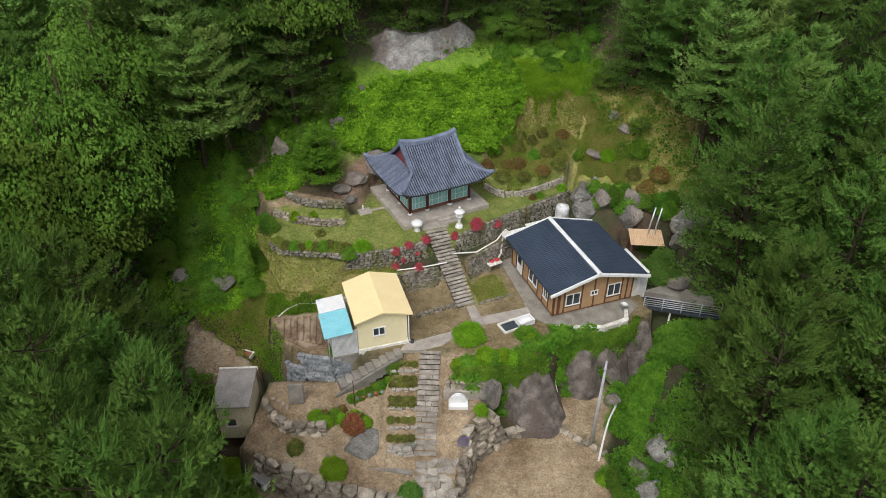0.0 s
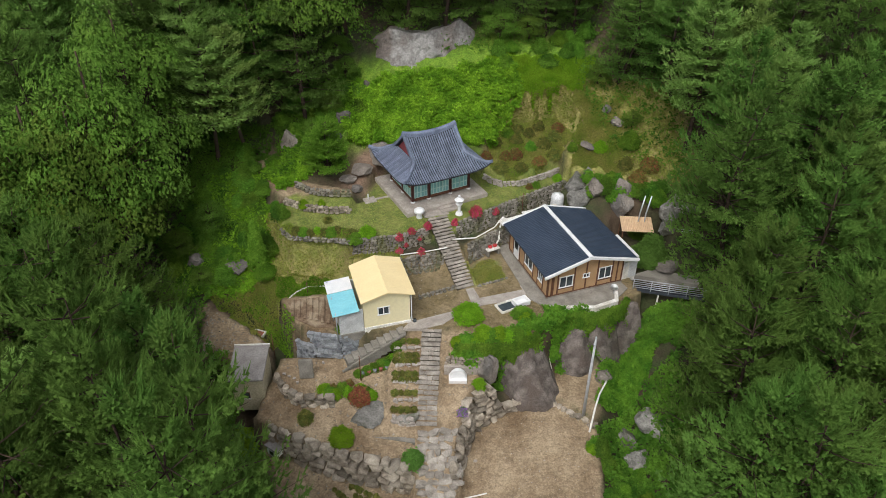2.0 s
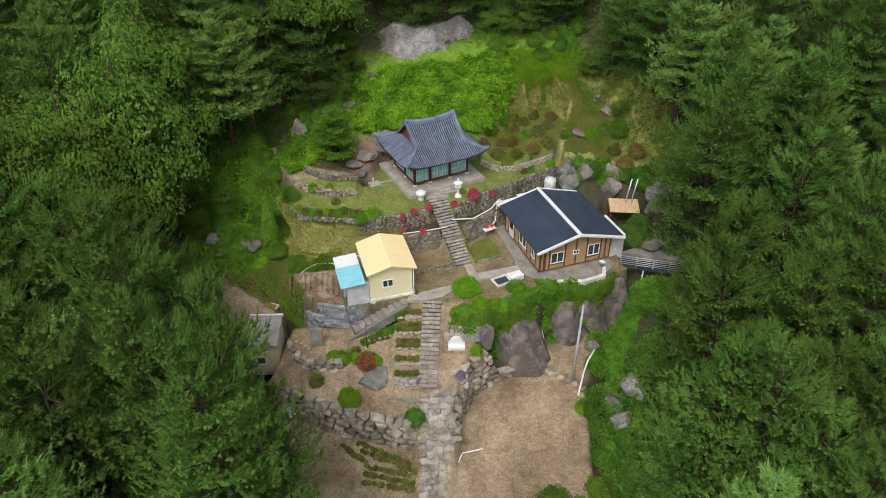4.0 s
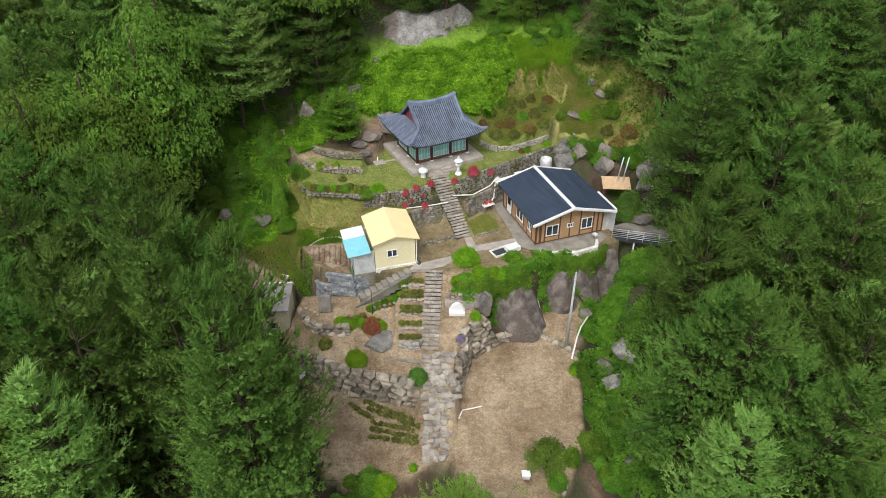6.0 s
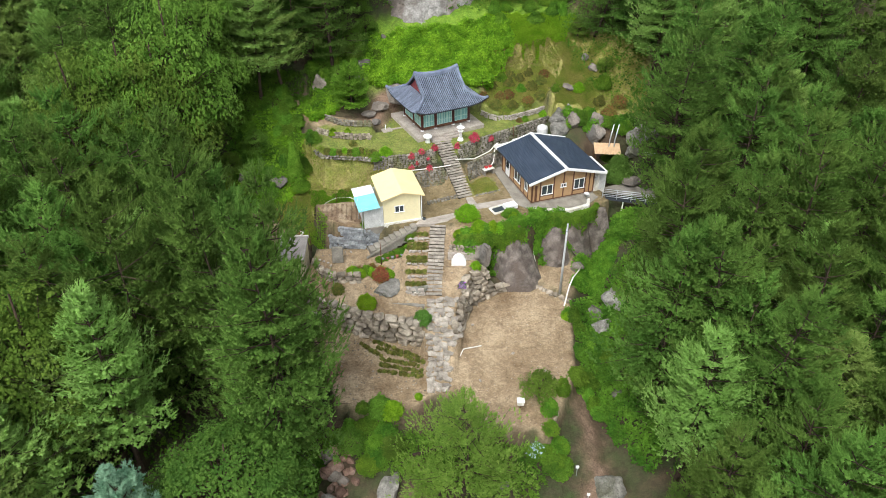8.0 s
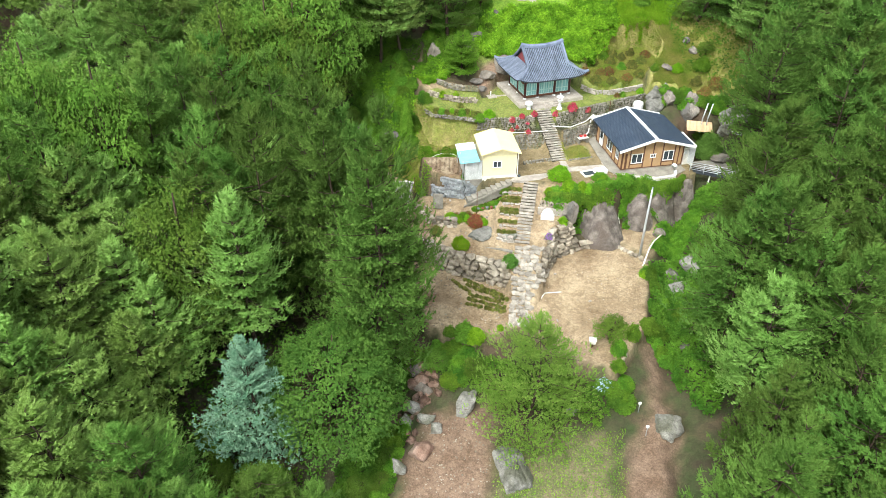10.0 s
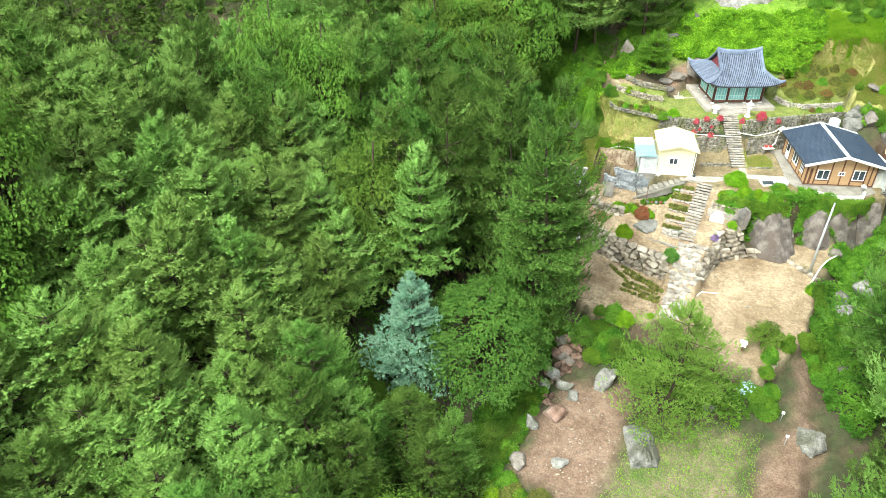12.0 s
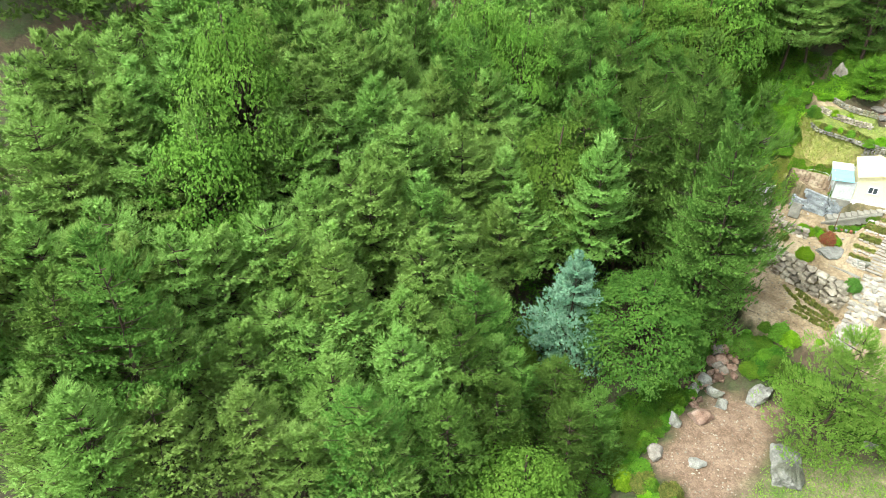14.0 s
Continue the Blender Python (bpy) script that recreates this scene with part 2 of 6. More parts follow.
M_UNDER = mat("undergrowth_leaves", (0.05, 0.14, 0.016), (0.14, 0.29, 0.032), 0.5, 8, 0.65, 0, rand=0.2, island=0.2, leaf=0.4, spec=0.12)
M_YEW = mat("yew_needles", (0.11, 0.25, 0.022), (0.20, 0.38, 0.042), 1.4, 9, 0.7, 0, island=0.15, leaf=0.4, spec=0.1)
M_AZALEA = mat("crimson_azalea_flowers", (0.46, 0.04, 0.085), (0.60, 0.09, 0.15), 4, 20, 0.6, 0, island=0.3, leaf=0.3)
M_RUST = mat("reddish_shrub_leaves", (0.23, 0.085, 0.04), (0.18, 0.15, 0.035), 3, 14, 0.7, 0, rand=0.2, island=0.3, leaf=0.3)
M_OLIVE = mat("olive_shrub_leaves", (0.085, 0.125, 0.02), (0.20, 0.20, 0.045), 3, 14, 0.7, 0, rand=0.2, island=0.3, leaf=0.3)
M_RUSTLEAF = mat("dark_red_leaves", (0.22, 0.06, 0.035), (0.28, 0.09, 0.05), 3, 14, 0.7, 0, rand=0.1, island=0.3, leaf=0.3)
M_PURPLE = mat("purple_flowers", (0.35, 0.12, 0.55), (0.45, 0.2, 0.65), 6, 20, 0.6, 0, island=0.2, leaf=0.3)
M_PALEBLUE = mat("pale_blue_hydrangea", (0.42, 0.58, 0.82), (0.6, 0.72, 0.88), 6, 20, 0.6, 0, island=0.2, leaf=0.3)
M_BLUEFIR = mat("blue_green_needles", (0.17, 0.34, 0.21), (0.29, 0.47, 0.32), 1.2, 9, 0.7, 0, island=0.12, leaf=0.4, spec=0.12)
M_LIGHT = mat("light_pine_needles", (0.15, 0.28, 0.04), (0.24, 0.38, 0.07), 1.0, 9, 0.7, 0, island=0.12, leaf=0.42, spec=0.1)
M_DARKLEAF = mat("dark_broad_leaves", (0.065, 0.15, 0.025), (0.12, 0.23, 0.04), 1.0, 9, 0.6, 0, island=0.15, leaf=0.4, spec=0.12)
M_RUSTSOIL = mat("red_brown_clay", (0.24, 0.08, 0.05), (0.30, 0.12, 0.08), 3, 14, 0.85, 0.2)

# ---- geometry helpers ----
def mesh_of(name, verts, faces, material, smooth=False):
    me = bpy.data.meshes.new(name)
    me.from_pydata([tuple(v) for v in verts], [], [tuple(f) for f in faces])
    me.materials.append(material)
    if smooth:
        me.polygons.foreach_set("use_smooth", [True] * len(me.polygons))
    me.update()
    return me


def from_bm(name, bm, material, smooth=False):
    me = bpy.data.meshes.new(name)
    bm.to_mesh(me)
    bm.free()
    me.materials.append(material)
    if smooth:
        me.polygons.foreach_set("use_smooth", [True] * len(me.polygons))
    return me


def part(name, bm, material, parent, label="", smooth=False, m=None):
    """One mesh object under a thing or under a part. bm: a bmesh, or mesh data."""
    me = bm if isinstance(bm, bpy.types.Mesh) else from_bm(name, bm, material, smooth)
    ob = new(name, me)
    ob.parent = parent
    if m is not None:
        ob.matrix_basis = m
    if label:
        ob["label"] = label
    return ob


def thing(name, label, category, m=None, group="", kind=""):
    ob = new(name)
    ob.empty_display_size = 0.2
    if m is not None:
        ob.matrix_basis = m
    return tagged(ob, label, category, group, kind)


def box(bm, x0, x1, y0, y1, z0, z1, bevel=0.0, m=None):
    r = bmesh.ops.create_cube(bm, size=1.0)
    vs = r["verts"]
    for v in vs:
        v.co = Vector(((x0 + x1) / 2 + v.co.x * (x1 - x0), (y0 + y1) / 2 + v.co.y * (y1 - y0), (z0 + z1) / 2 + v.co.z * (z1 - z0)))
    if bevel:
        es = {e for v in vs for e in v.link_edges}
        out = bmesh.ops.bevel(bm, geom=list(es), offset=bevel, segments=1, affect="EDGES")
        vs = list({v for f in out["faces"] for v in f.verts} | {v for v in vs if v.is_valid})
    if m is not None:
        bmesh.ops.transform(bm, matrix=m, verts=vs)
    return bm


def boxed(*a, bevel=0.0):
    return box(bmesh.new(), *a, bevel=bevel)


def tube(points, radii, sides=7):
    """A tapered round pipe through the points: verts and faces."""
    vs, fs = [], []
    pts = [Vector(p) for p in points]
    for i, p in enumerate(pts):
        d = (pts[min(i + 1, len(pts) - 1)] - pts[max(i - 1, 0)]).normalized()
        a = d.orthogonal().normalized()
        b = d.cross(a)
        for k in range(sides):
            w = 2 * math.pi * k / sides
            vs.append(p + (a * math.cos(w) + b * math.sin(w)) * radii[i])
    for i in range(len(pts) - 1):
        for k in range(sides):
            j = (k + 1) % sides
            fs.append((i * sides + k, i * sides + j, (i + 1) * sides + j, (i + 1) * sides + k))
    fs.append(tuple(range(sides - 1, -1, -1)))
    fs.append(tuple((len(pts) - 1) * sides + k for k in range(sides)))
    return vs, fs


# ---- the land ----
def inside(poly, x, y):
    """Signed distance to a polygon's outline, positive within; x and y are arrays."""
    best = np.full(np.shape(x), 1e9)
    odd = np.zeros(np.shape(x), bool)
    for (ax, ay), (bx, by) in zip(poly, poly[1:] + poly[:1]):
        dx, dy = bx - ax, by - ay
        s = np.clip(((x - ax) * dx + (y - ay) * dy) / (dx * dx + dy * dy), 0, 1)
        best = np.minimum(best, np.hypot(x - ax - s * dx, y - ay - s * dy))
        if ay != by:
            odd ^= ((ay > y) != (by > y)) & (x < (bx - ax) * (y - ay) / (by - ay) + ax)
    return np.where(odd, best, -best)


def wave(x, y, size):
    return (np.sin(x / size * 1.7 + 1.3) * np.cos(y / size * 1.3 - 0.7) + 0.6 * np.sin(x / size * 3.1 - y / size * 2.3 + 2.0) + 0.4 * np.sin(x / size * 5.3 + y / size * 4.7)) / 2


def hillside(x, y):
    z = np.interp(y, [-300, -75, -50, -38, -27, -15, -8, 0, 8, 15, 25, 45, 90, 400], [-40, -14, -11, -8.4, -6.2, -4.2, -1.5, 2.5, 6.8, 11, 17, 30, 52, 160])
    steep = np.interp(y, [-90, -60, -45, -30, -15, 30], [0.55, 0.55, 0.5, 0.1, 0.05, 0.15])
    left = np.maximum(-16 - x, 0)
    z = z + steep * left - 0.03 * np.minimum(left, 8)
    right = np.maximum(x - 13, 0)
    z = z + 0.13 * right + 0.10 * np.maximum(right - 25, 0)
    gully = np.exp(-((x - 11.5 - 0.06 * (y + 20)) / 1.6) ** 2) * np.interp(y, [-45, -35, -14, -4, 4], [0.3, 1.2, 1.6, 3.0, 0])
    dell = np.exp(-((x + 11.0 - 0.1 * (y + 30)) / 1.8) ** 2) * np.interp(y, [-60, -45, -33, -27], [0.5, 2, 2, 0])
    return z - gully - dell + 0.35 * wave(x, y, 4.0) + 0.12 * wave(x + 9, y, 1.3)


TERRACES = [
    # outline, height, rise per metre along y, soft edge
    ([(-14.5, -15.8), (-9.5, -17.8), (-3.3, -19.3), (-0.8, -18.6), (0.3, -14.5), (1.5, -12), (0, -10), (-8, -10.6), (-13.5, -10.8)], -1.35, 0.19, 0.35),
    ([(-5.2, -16.4), (0.2, -16.2), (1.2, -9.9), (-4.2, -9.7), (-5.4, -12.5)], -0.15, 0.43, 0.5),
    ([(-1.55, -13.5), (1.7, -13.3), (1.7, -11.9), (-1.55, -11.9)], -0.8, 0, 0.25),
    ([(-0.9, -19.0), (0.5, -14.3), (5.9, -11.4), (9.6, -14.2), (8.8, -23), (6.2, -28.5), (0.8, -27.4), (-1.5, -24)], -4.35, 0.06, 0.3),
    ([(-14, -16.3), (-9.6, -18.1), (-3.2, -19.8), (-1.5, -24.5), (-5.5, -27), (-10.0, -25.8)], -4.5, 0.055, 0.4),
    ([(5.9, -11.2), (9.3, -13.9), (11.2, -9.8), (7.5, -8.6)], -3.4, 0.03, 0.3),
    ([(-4.3, -9.6), (-0.6, -9.8), (2.0, -11.0), (6.0, -9.6), (6.8, -8.6), (13.8, -5.6), (12.6, 1.0), (7.4, 4.6), (3.2, 1.9), (-0.2, -1.8), (-4.2, -3.8), (-9.8, -5.5), (-9.3, -10.4), (-7.2, -10.2)], 1.45, 0, 0.25),
    ([(-14.2, -6.2), (-10.2, -5.5), (-9.0, -10.3), (-10.8, -10.1), (-12.7, -9.1)], 1.3, 0, 0.25),
    ([(-4.6, -3.3), (-1.0, -2.6), (-0.6, -4.9), (-3.6, -6.3)], 1.75, 0, 0.2),
    ([(-9.0, -3.8), (-4.4, -3.5), (-1.2, -2.5), (-2.6, -1.2), (-5.1, -2.2), (-7.6, -2.8)], 3.3, 0, 0.25),
    ([(0.2, -1.6), (3.6, 1.4), (9.6, 5.6), (9.2, 6.7), (3.15, 2.4), (-0.9, -0.8)], 3.1, 0, 0.25),
    ([(-16.2, 0.8), (-13.6, -2.4), (-8.8, -2.9), (-5.1, -2.3), (-2.8, -1.2), (-0.9, -0.8), (3.15, 2.35), (9.4, 6.8), (8.6, 8.0), (2.5, 7.2), (-2, 9.0), (-7.4, 7.4), (-8.5, 2.5), (-14, 2.6)], 4.65, 0, 0.3),
    ([(-19, 8), (-15.6, 2.6), (-13.2, 1.5), (-9.4, 1.0), (-9.4, 3.4), (-13.5, 4.5), (-17, 9)], 5.5, 0.06, 0.4),
    ([(2.1, 7.1), (4.1, 5.5), (6.2, 6.8), (8.7, 8.4), (10.5, 10.8), (9, 13.5), (3, 12)], 6.3, 0.28, 0.5),
    ([(-9.5, -43), (-3, -46), (4, -46), (10, -43), (9.5, -30), (3, -31), (-4, -31), (-8.5, -33)], -8.2, 0.09, 2.0),
    ([(-3.35, -24.5), (-1.1, -24.5), (-0.5, -19.5), (-0.9, -16.3), (-3.4, -16.3)], -3.2, 0.39, 0.25),
    ([(-0.6, -5.2), (0.9, -4.5), (-1.0, 0.6), (-3.2, 0.2)], 2.95, 0.6, 0.15),
    ([(12.6, -1.4), (16.6, -1.2), (16.6, 1.8), (13.0, 2.3)], 1.65, 0.08, 0.5),
    ([(-20.5, -5.5), (-16.8, -7.6), (-14.6, -9.6), (-14.2, -11.2), (-19.5, -10.5)], -0.4, 0.1, 0.5),
]


def land(x, y):
    x, y = np.asarray(x, float), np.asarray(y, float)
    z = hillside(x, y)
    for poly, level, sy, soft in TERRACES:
        d = inside(poly, x, y)
        cx, cy = np.mean(poly, 0)
        w = np.clip(d / soft + 1, 0, 1)
        w = w * w * (3 - 2 * w)
        z = z * (1 - w) + w * (level + sy * (y - cy))
    return z


def ground_z(x, y):
    return float(land(np.array([x]), np.array([y]))[0])


def steps_out(a, b, near, grow):
    out, s = [a], near
    while out[-1] < b:
        s *= grow
        out.append(out[-1] + s)
    return out


gx = np.concatenate([-np.array(steps_out(17, 420, 0.3, 1.12))[::-1], np.arange(-16.75, 17, 0.25), np.array(steps_out(17, 420, 0.3, 1.12))])
gy = np.concatenate([-np.array(steps_out(42, 420, 0.3, 1.12))[::-1], np.arange(-41.75, 14, 0.25), np.array(steps_out(14, 420, 0.3, 1.12))])
GX, GY = np.meshgrid(gx, gy)
GZ = land(GX, GY)
nx, ny = len(gx), len(gy)
i0 = (np.arange(ny - 1)[:, None] * nx + np.arange(nx - 1)[None]).ravel()
ground = new("ground", mesh_of("ground", np.stack([GX.ravel(), GY.ravel(), GZ.ravel()], 1), np.stack([i0, i0 + 1, i0 + nx + 1, i0 + nx], 1), M_GROUND, True))


def zone(name, polys, soft=0.5, rough=0.5):
    """A soft-edged patch of one ground cover, kept as a point attribute."""
    total = np.zeros(GX.shape)
    for poly in polys:
        d = inside(poly, GX, GY) + rough * wave(GX * 1.0 + 3, GY, 0.7) * 0.6
        total = np.maximum(total, np.clip(d / soft + 0.5, 0, 1))
    at = ground.data.attributes.new(name, "FLOAT", "POINT")
    at.data.foreach_set("value", total.ravel().astype(np.float32))


LAWN = [TERRACES[11][0], [(0.9, -4.7), (3.4, -3.7), (2.7, -1.1), (1.3, -1.7), (0.2, -3.0)]]
BED = [(2.3, 7.0), (4.1, 5.4), (6.2, 6.7), (8.7, 8.3), (10.2, 10.6), (12.5, 14.5), (9.3, 14.6), (3.8, 13.4), (2.0, 11.2)]
MEADOW = [(-14, 9), (-9, 6.4), (-6, 8.2), (-2, 9.3), (1.4, 8.4), (2.0, 11.2), (3.8, 13.4), (9.5, 14.7), (13, 16), (10, 19), (2, 19.5), (-4, 17), (-10, 16.5)]
BANK = [[(-17, 2), (-13.6, -1.5), (-9, -2.5), (-4.5, -3.3), (-4.6, -5), (-9, -5.6), (-14.4, -5.6), (-17.5, -4)]]
SAND = [TERRACES[k][0] for k in (0, 1, 3, 4, 5, 7, 12)] + [TERRACES[18][0], TERRACES[15][0]]
zone("lawn", LAWN, 0.5)
zone("meadow", [MEADOW], 1.5, 1.0)
zone("bank", BANK + [BED, [(9, 6), (20, 4), (20, 14), (10, 15)]], 1.2, 0.9)
zone("sand", SAND, 0.6, 0.4)
zone("yard", [TERRACES[6][0], TERRACES[8][0]], 0.4, 0.3)
zone("red", [[(-10.2, 4.6), (-8.4, 4.2), (-7.4, 6.2), (-6.0, 8.0), (-7.4, 9.0), (-10, 7.6)], [(-9.8, -43), (-3.5, -44.5), (-2.6, -38), (-3.2, -31.5), (-8.5, -33)], [(8.9, -23.5), (9.6, -23.5), (10.2, -28), (11.4, -32), (9.5, -41), (6.5, -41), (7.4, -34), (9.2, -30)]], 1.5, 0.8)
zone("moss", [[(-3.4, -48), (6.5, -48), (6, -33), (-1.5, -33)]], 2.0, 1.2)
tagged(ground, "sloping forest floor of bare earth, gravel and grass terraces", "ground", kind="structure")

# ---- trees ----
def blades(rng, centres, axis, count, length, width, spread, level=1.5):
    """Thin pointed leaves round each centre: verts and faces."""
    n = len(centres)
    c = np.repeat(centres, count, 0)
    a = np.repeat(axis, count, 0) + rng.normal(0, spread, (n * count, 3))
    a /= np.linalg.norm(a, axis=1, keepdims=True) + 1e-9
    side = np.cross(a, rng.normal(0, 1, (n * count, 3)) + np.array([0, 0, level]))
    side /= np.linalg.norm(side, axis=1, keepdims=True) + 1e-9
    ln = length * rng.uniform(0.6, 1.25, (n * count, 1))
    p0 = c - side * width / 2 - a * ln * 0.25
    p1 = c + side * width / 2 - a * ln * 0.25
    p2 = c + a * ln * 0.75
    v = np.stack([p0, p1, p2], 1).reshape(-1, 3)
    return v


def leaves(rng, centres, normals, count, size, spread):
    """Broad leaves that face the given way, a few round each centre."""
    n = len(centres) * count
    c = np.repeat(centres, count, 0) + rng.normal(0, size * 0.45, (n, 3))
    f = np.repeat(normals, count, 0) + rng.normal(0, spread, (n, 3))
    f /= np.linalg.norm(f, axis=1, keepdims=True) + 1e-9
    t = np.cross(f, rng.normal(0, 1, (n, 3)))
    t /= np.linalg.norm(t, axis=1, keepdims=True) + 1e-9
    b = np.cross(f, t)
    s = size * rng.uniform(0.65, 1.25, (n, 1))
    return np.stack([c - t * s * 0.48 - b * s * 0.35, c + t * s * 0.48 - b * s * 0.35, c + b * s * 0.7], 1).reshape(-1, 3)


def tri_mesh(name, v, material):
    me = bpy.data.meshes.new(name)
    n = len(v) // 3
    me.vertices.add(len(v))
    me.vertices.foreach_set("co", np.asarray(v, np.float32).ravel())
    me.loops.add(n * 3)
    me.loops.foreach_set("vertex_index", np.arange(n * 3, dtype=np.int32))
    me.polygons.add(n)
    me.polygons.foreach_set("loop_start", np.arange(0, n * 3, 3, dtype=np.int32))
    me.materials.append(material)
    me.update(calc_edges=True)
    return me


def pine_shape(seed, height, radius, per, lean=0.3, low=0.32, gap=1.25, droop=0.0, taper=0.6):
    """Trunk and limbs (verts, faces), and the tufts and hearts of the flat leafy pads that end each bough of a pine."""
    rng = np.random.default_rng(seed)
    bend = rng.normal(0, lean, 2)
    mid = lambda z: np.array([bend[0] * math.sin(z / height * 2.4), bend[1] * math.sin(z / height * 3.1), z])
    vs, fs = tube([mid(z) for z in np.linspace(-1.2, height * 0.9, 7)], np.linspace(0.17, 0.015, 7), 6)
    tufts, ways, hearts, flat = [], [], [], []
    levels = max(5, int(height * (1 - low) / gap))
    turn = rng.uniform(0, 6)
    for k in range(levels):
        s = min(max((k + rng.uniform(-0.3, 0.3)) / (levels - 1), 0), 1)
        z = height * (low + (0.985 - low) * s)
        reach = radius * (1.02 - s) ** taper * min(1, 0.75 + 1.2 * s)
        for b in range(int(rng.integers(5, 8)) if s < 0.85 else 5):
            turn += 2.4 + rng.normal(0, 0.35)
            out = np.array([math.cos(turn), math.sin(turn), 0])
            side = np.array([-out[1], out[0], 0])
            r = max(reach * rng.uniform(0.55, 1.15), 0.3)
            rise = r * rng.uniform(-0.02, 0.28) + 0.3 * s - droop * r
            start = mid(z) + np.array([0, 0, rng.normal(0, 0.15)])
            bv, bf = tube([start, start + out * r * 0.5 + np.array([0, 0, rise * 0.3]), start + out * r * 0.95 + np.array([0, 0, rise])], [0.03, 0.02, 0.008], 3)
            fs += [tuple(i + len(vs) for i in f) for f in bf]
            vs += bv
            fingers = int(rng.integers(3, 6)) if r > 1.2 else 2
            n = int(per * (0.35 + 0.65 * (r / radius) ** 1.3) / fingers) + 2
            for g in range(fingers):
                fan = (g - (fingers - 1) / 2) * 0.42 + rng.normal(0, 0.1)
                ahead = out * math.cos(fan) + side * math.sin(fan)
                across = np.array([-ahead[1], ahead[0], 0])
                root = start + out * r * 0.06
                long = r * rng.uniform(0.75, 1.0) * (1 - 0.22 * abs(fan))
                for q in range(n):
                    u = 0.3 + 0.7 * rng.uniform(0, 1) ** 0.8
                    off = rng.normal(0, 0.13) * r * (1.0 - 0.45 * u) + rng.normal(0, 0.05)
                    p = root + ahead * long * u + across * off + np.array([0, 0, rise * u * u * 0.9 + 0.22 * u * u - 0.35 * off * off + rng.normal(0, 0.035)])
                    tufts.append(p)
                    ways.append(ahead * 0.7 + across * np.sign(off) * rng.uniform(0.1, 0.6) + np.array([0, 0, 0.5 + 0.6 * u]))
                    hearts.append(p - np.array([0, 0, 0.06]))
                    flat.append(np.array([0, 0, 1.0]) + 0.45 * ahead)
    norm = lambda a: np.array(a) / np.linalg.norm(a, axis=1, keepdims=True)
    return vs, fs, np.array(tufts), norm(ways), np.array(hearts), norm(flat), rng


def pine_leaves(shape, count, length, width, heart, material):
    vs, fs, c, a, hc, ha, rng = shape
    v = np.concatenate([blades(rng, c, a, count, length, width, 0.24, 2.0), leaves(rng, hc, ha, 2, heart, 0.35)])
    return mesh_of("trunk", vs, fs, M_BARK, True), tri_mesh("crown", v, material)


def pine(seed, height, radius, per=68, count=4, length=0.45, width=0.058, material=None, heart=0.14, **more):
    return pine_leaves(pine_shape(seed, height, radius, per, **more), count, length, width, heart, material or M_PINE)


def broadleaf(seed, height, radius, clumps=90, per=85, count=2, size=0.115, material=None, low=0.12, lump=(0.2, 0.36), inner=0.6):
    """A rounded tree: limbs that end in many leafy clumps, with gaps between them."""
    rng = np.random.default_rng(seed)
    vs, fs = tube([(0, 0, -0.5), (rng.normal(0, .1), rng.normal(0, .1), height * 0.35), (rng.normal(0, .3), rng.normal(0, .3), height * 0.8)], [0.2, 0.14, 0.04], 6)
    centres, ways = [], []
    for k in range(clumps):
        d = rng.normal(0, 1, 3)
        d /= np.linalg.norm(d)
        d[2] = abs(d[2]) * 1.05 - 0.3
        core = np.array([0, 0, height * (low + 0.28)])
        p = core + d * np.array([radius, radius, height * (0.72 - low)]) * rng.uniform(inner, 1.04) * 0.86
        bv, bf = tube([(0, 0, height * rng.uniform(0.2, 0.45)), tuple(core * 0.5 + p * 0.5), tuple(p)], [0.05, 0.035, 0.01], 3)
        fs += [tuple(i + len(vs) for i in f) for f in bf]
        vs += bv
        wide = radius * rng.uniform(*lump)
        for q in range(per):
            e = rng.normal(0, 1, 3)
            e /= np.linalg.norm(e)
            e[2] = abs(e[2]) * 0.9 - 0.12
            centres.append(p + e * wide * np.array([1, 1, 0.6]) * rng.uniform(0.75, 1.05))
            ways.append(e + np.array([0, 0, 0.7]) + d * 0.3)
    v = leaves(rng, np.array(centres), np.array(ways), count, size, 0.35)
    return mesh_of("trunk", vs, fs, M_BARK, True), tri_mesh("crown", v, material or M_BROAD)


def tree_of(name, shapes, label, category, m, group):
    ob = thing(name, label, category, m, group)
    part("trunk", shapes[0], None, ob)
    part("crown", shapes[1], None, ob)
    return ob


def stand(x, y, turn=0.0, size=1.0, stretch=1.0, sink=0.0):
    return Matrix.Translation((x, y, ground_z(x, y) - sink)) @ Matrix.Rotation(turn, 4, "Z") @ Matrix.Diagonal((size, size, size * stretch, 1))


CLEAR = [(-22.5, -3), (-22.0, -12), (-17.5, -17), (-13.0, -21), (-10.0, -27), (-10.0, -33), (-10.5, -45), (11.5, -45), (12.0, -34), (12.0, -24), (12.5, -16), (14.8, -9), (17.5, -1), (14.8, 6), (13.6, 11.4), (9.6, 15.0), (2, 16.6), (-8.5, 15.0), (-11, 10), (-13.5, 5.8), (-19.5, 4.5)]
SINGLE = [(-20.6, -38.6, 4.6), (-18.6, -42.0, 3.0), (-15.4, -36.2, 6.0), (-18.6, -15.6, 3), (15.8, -12.6, 3), (14.6, -17.6, 3)]
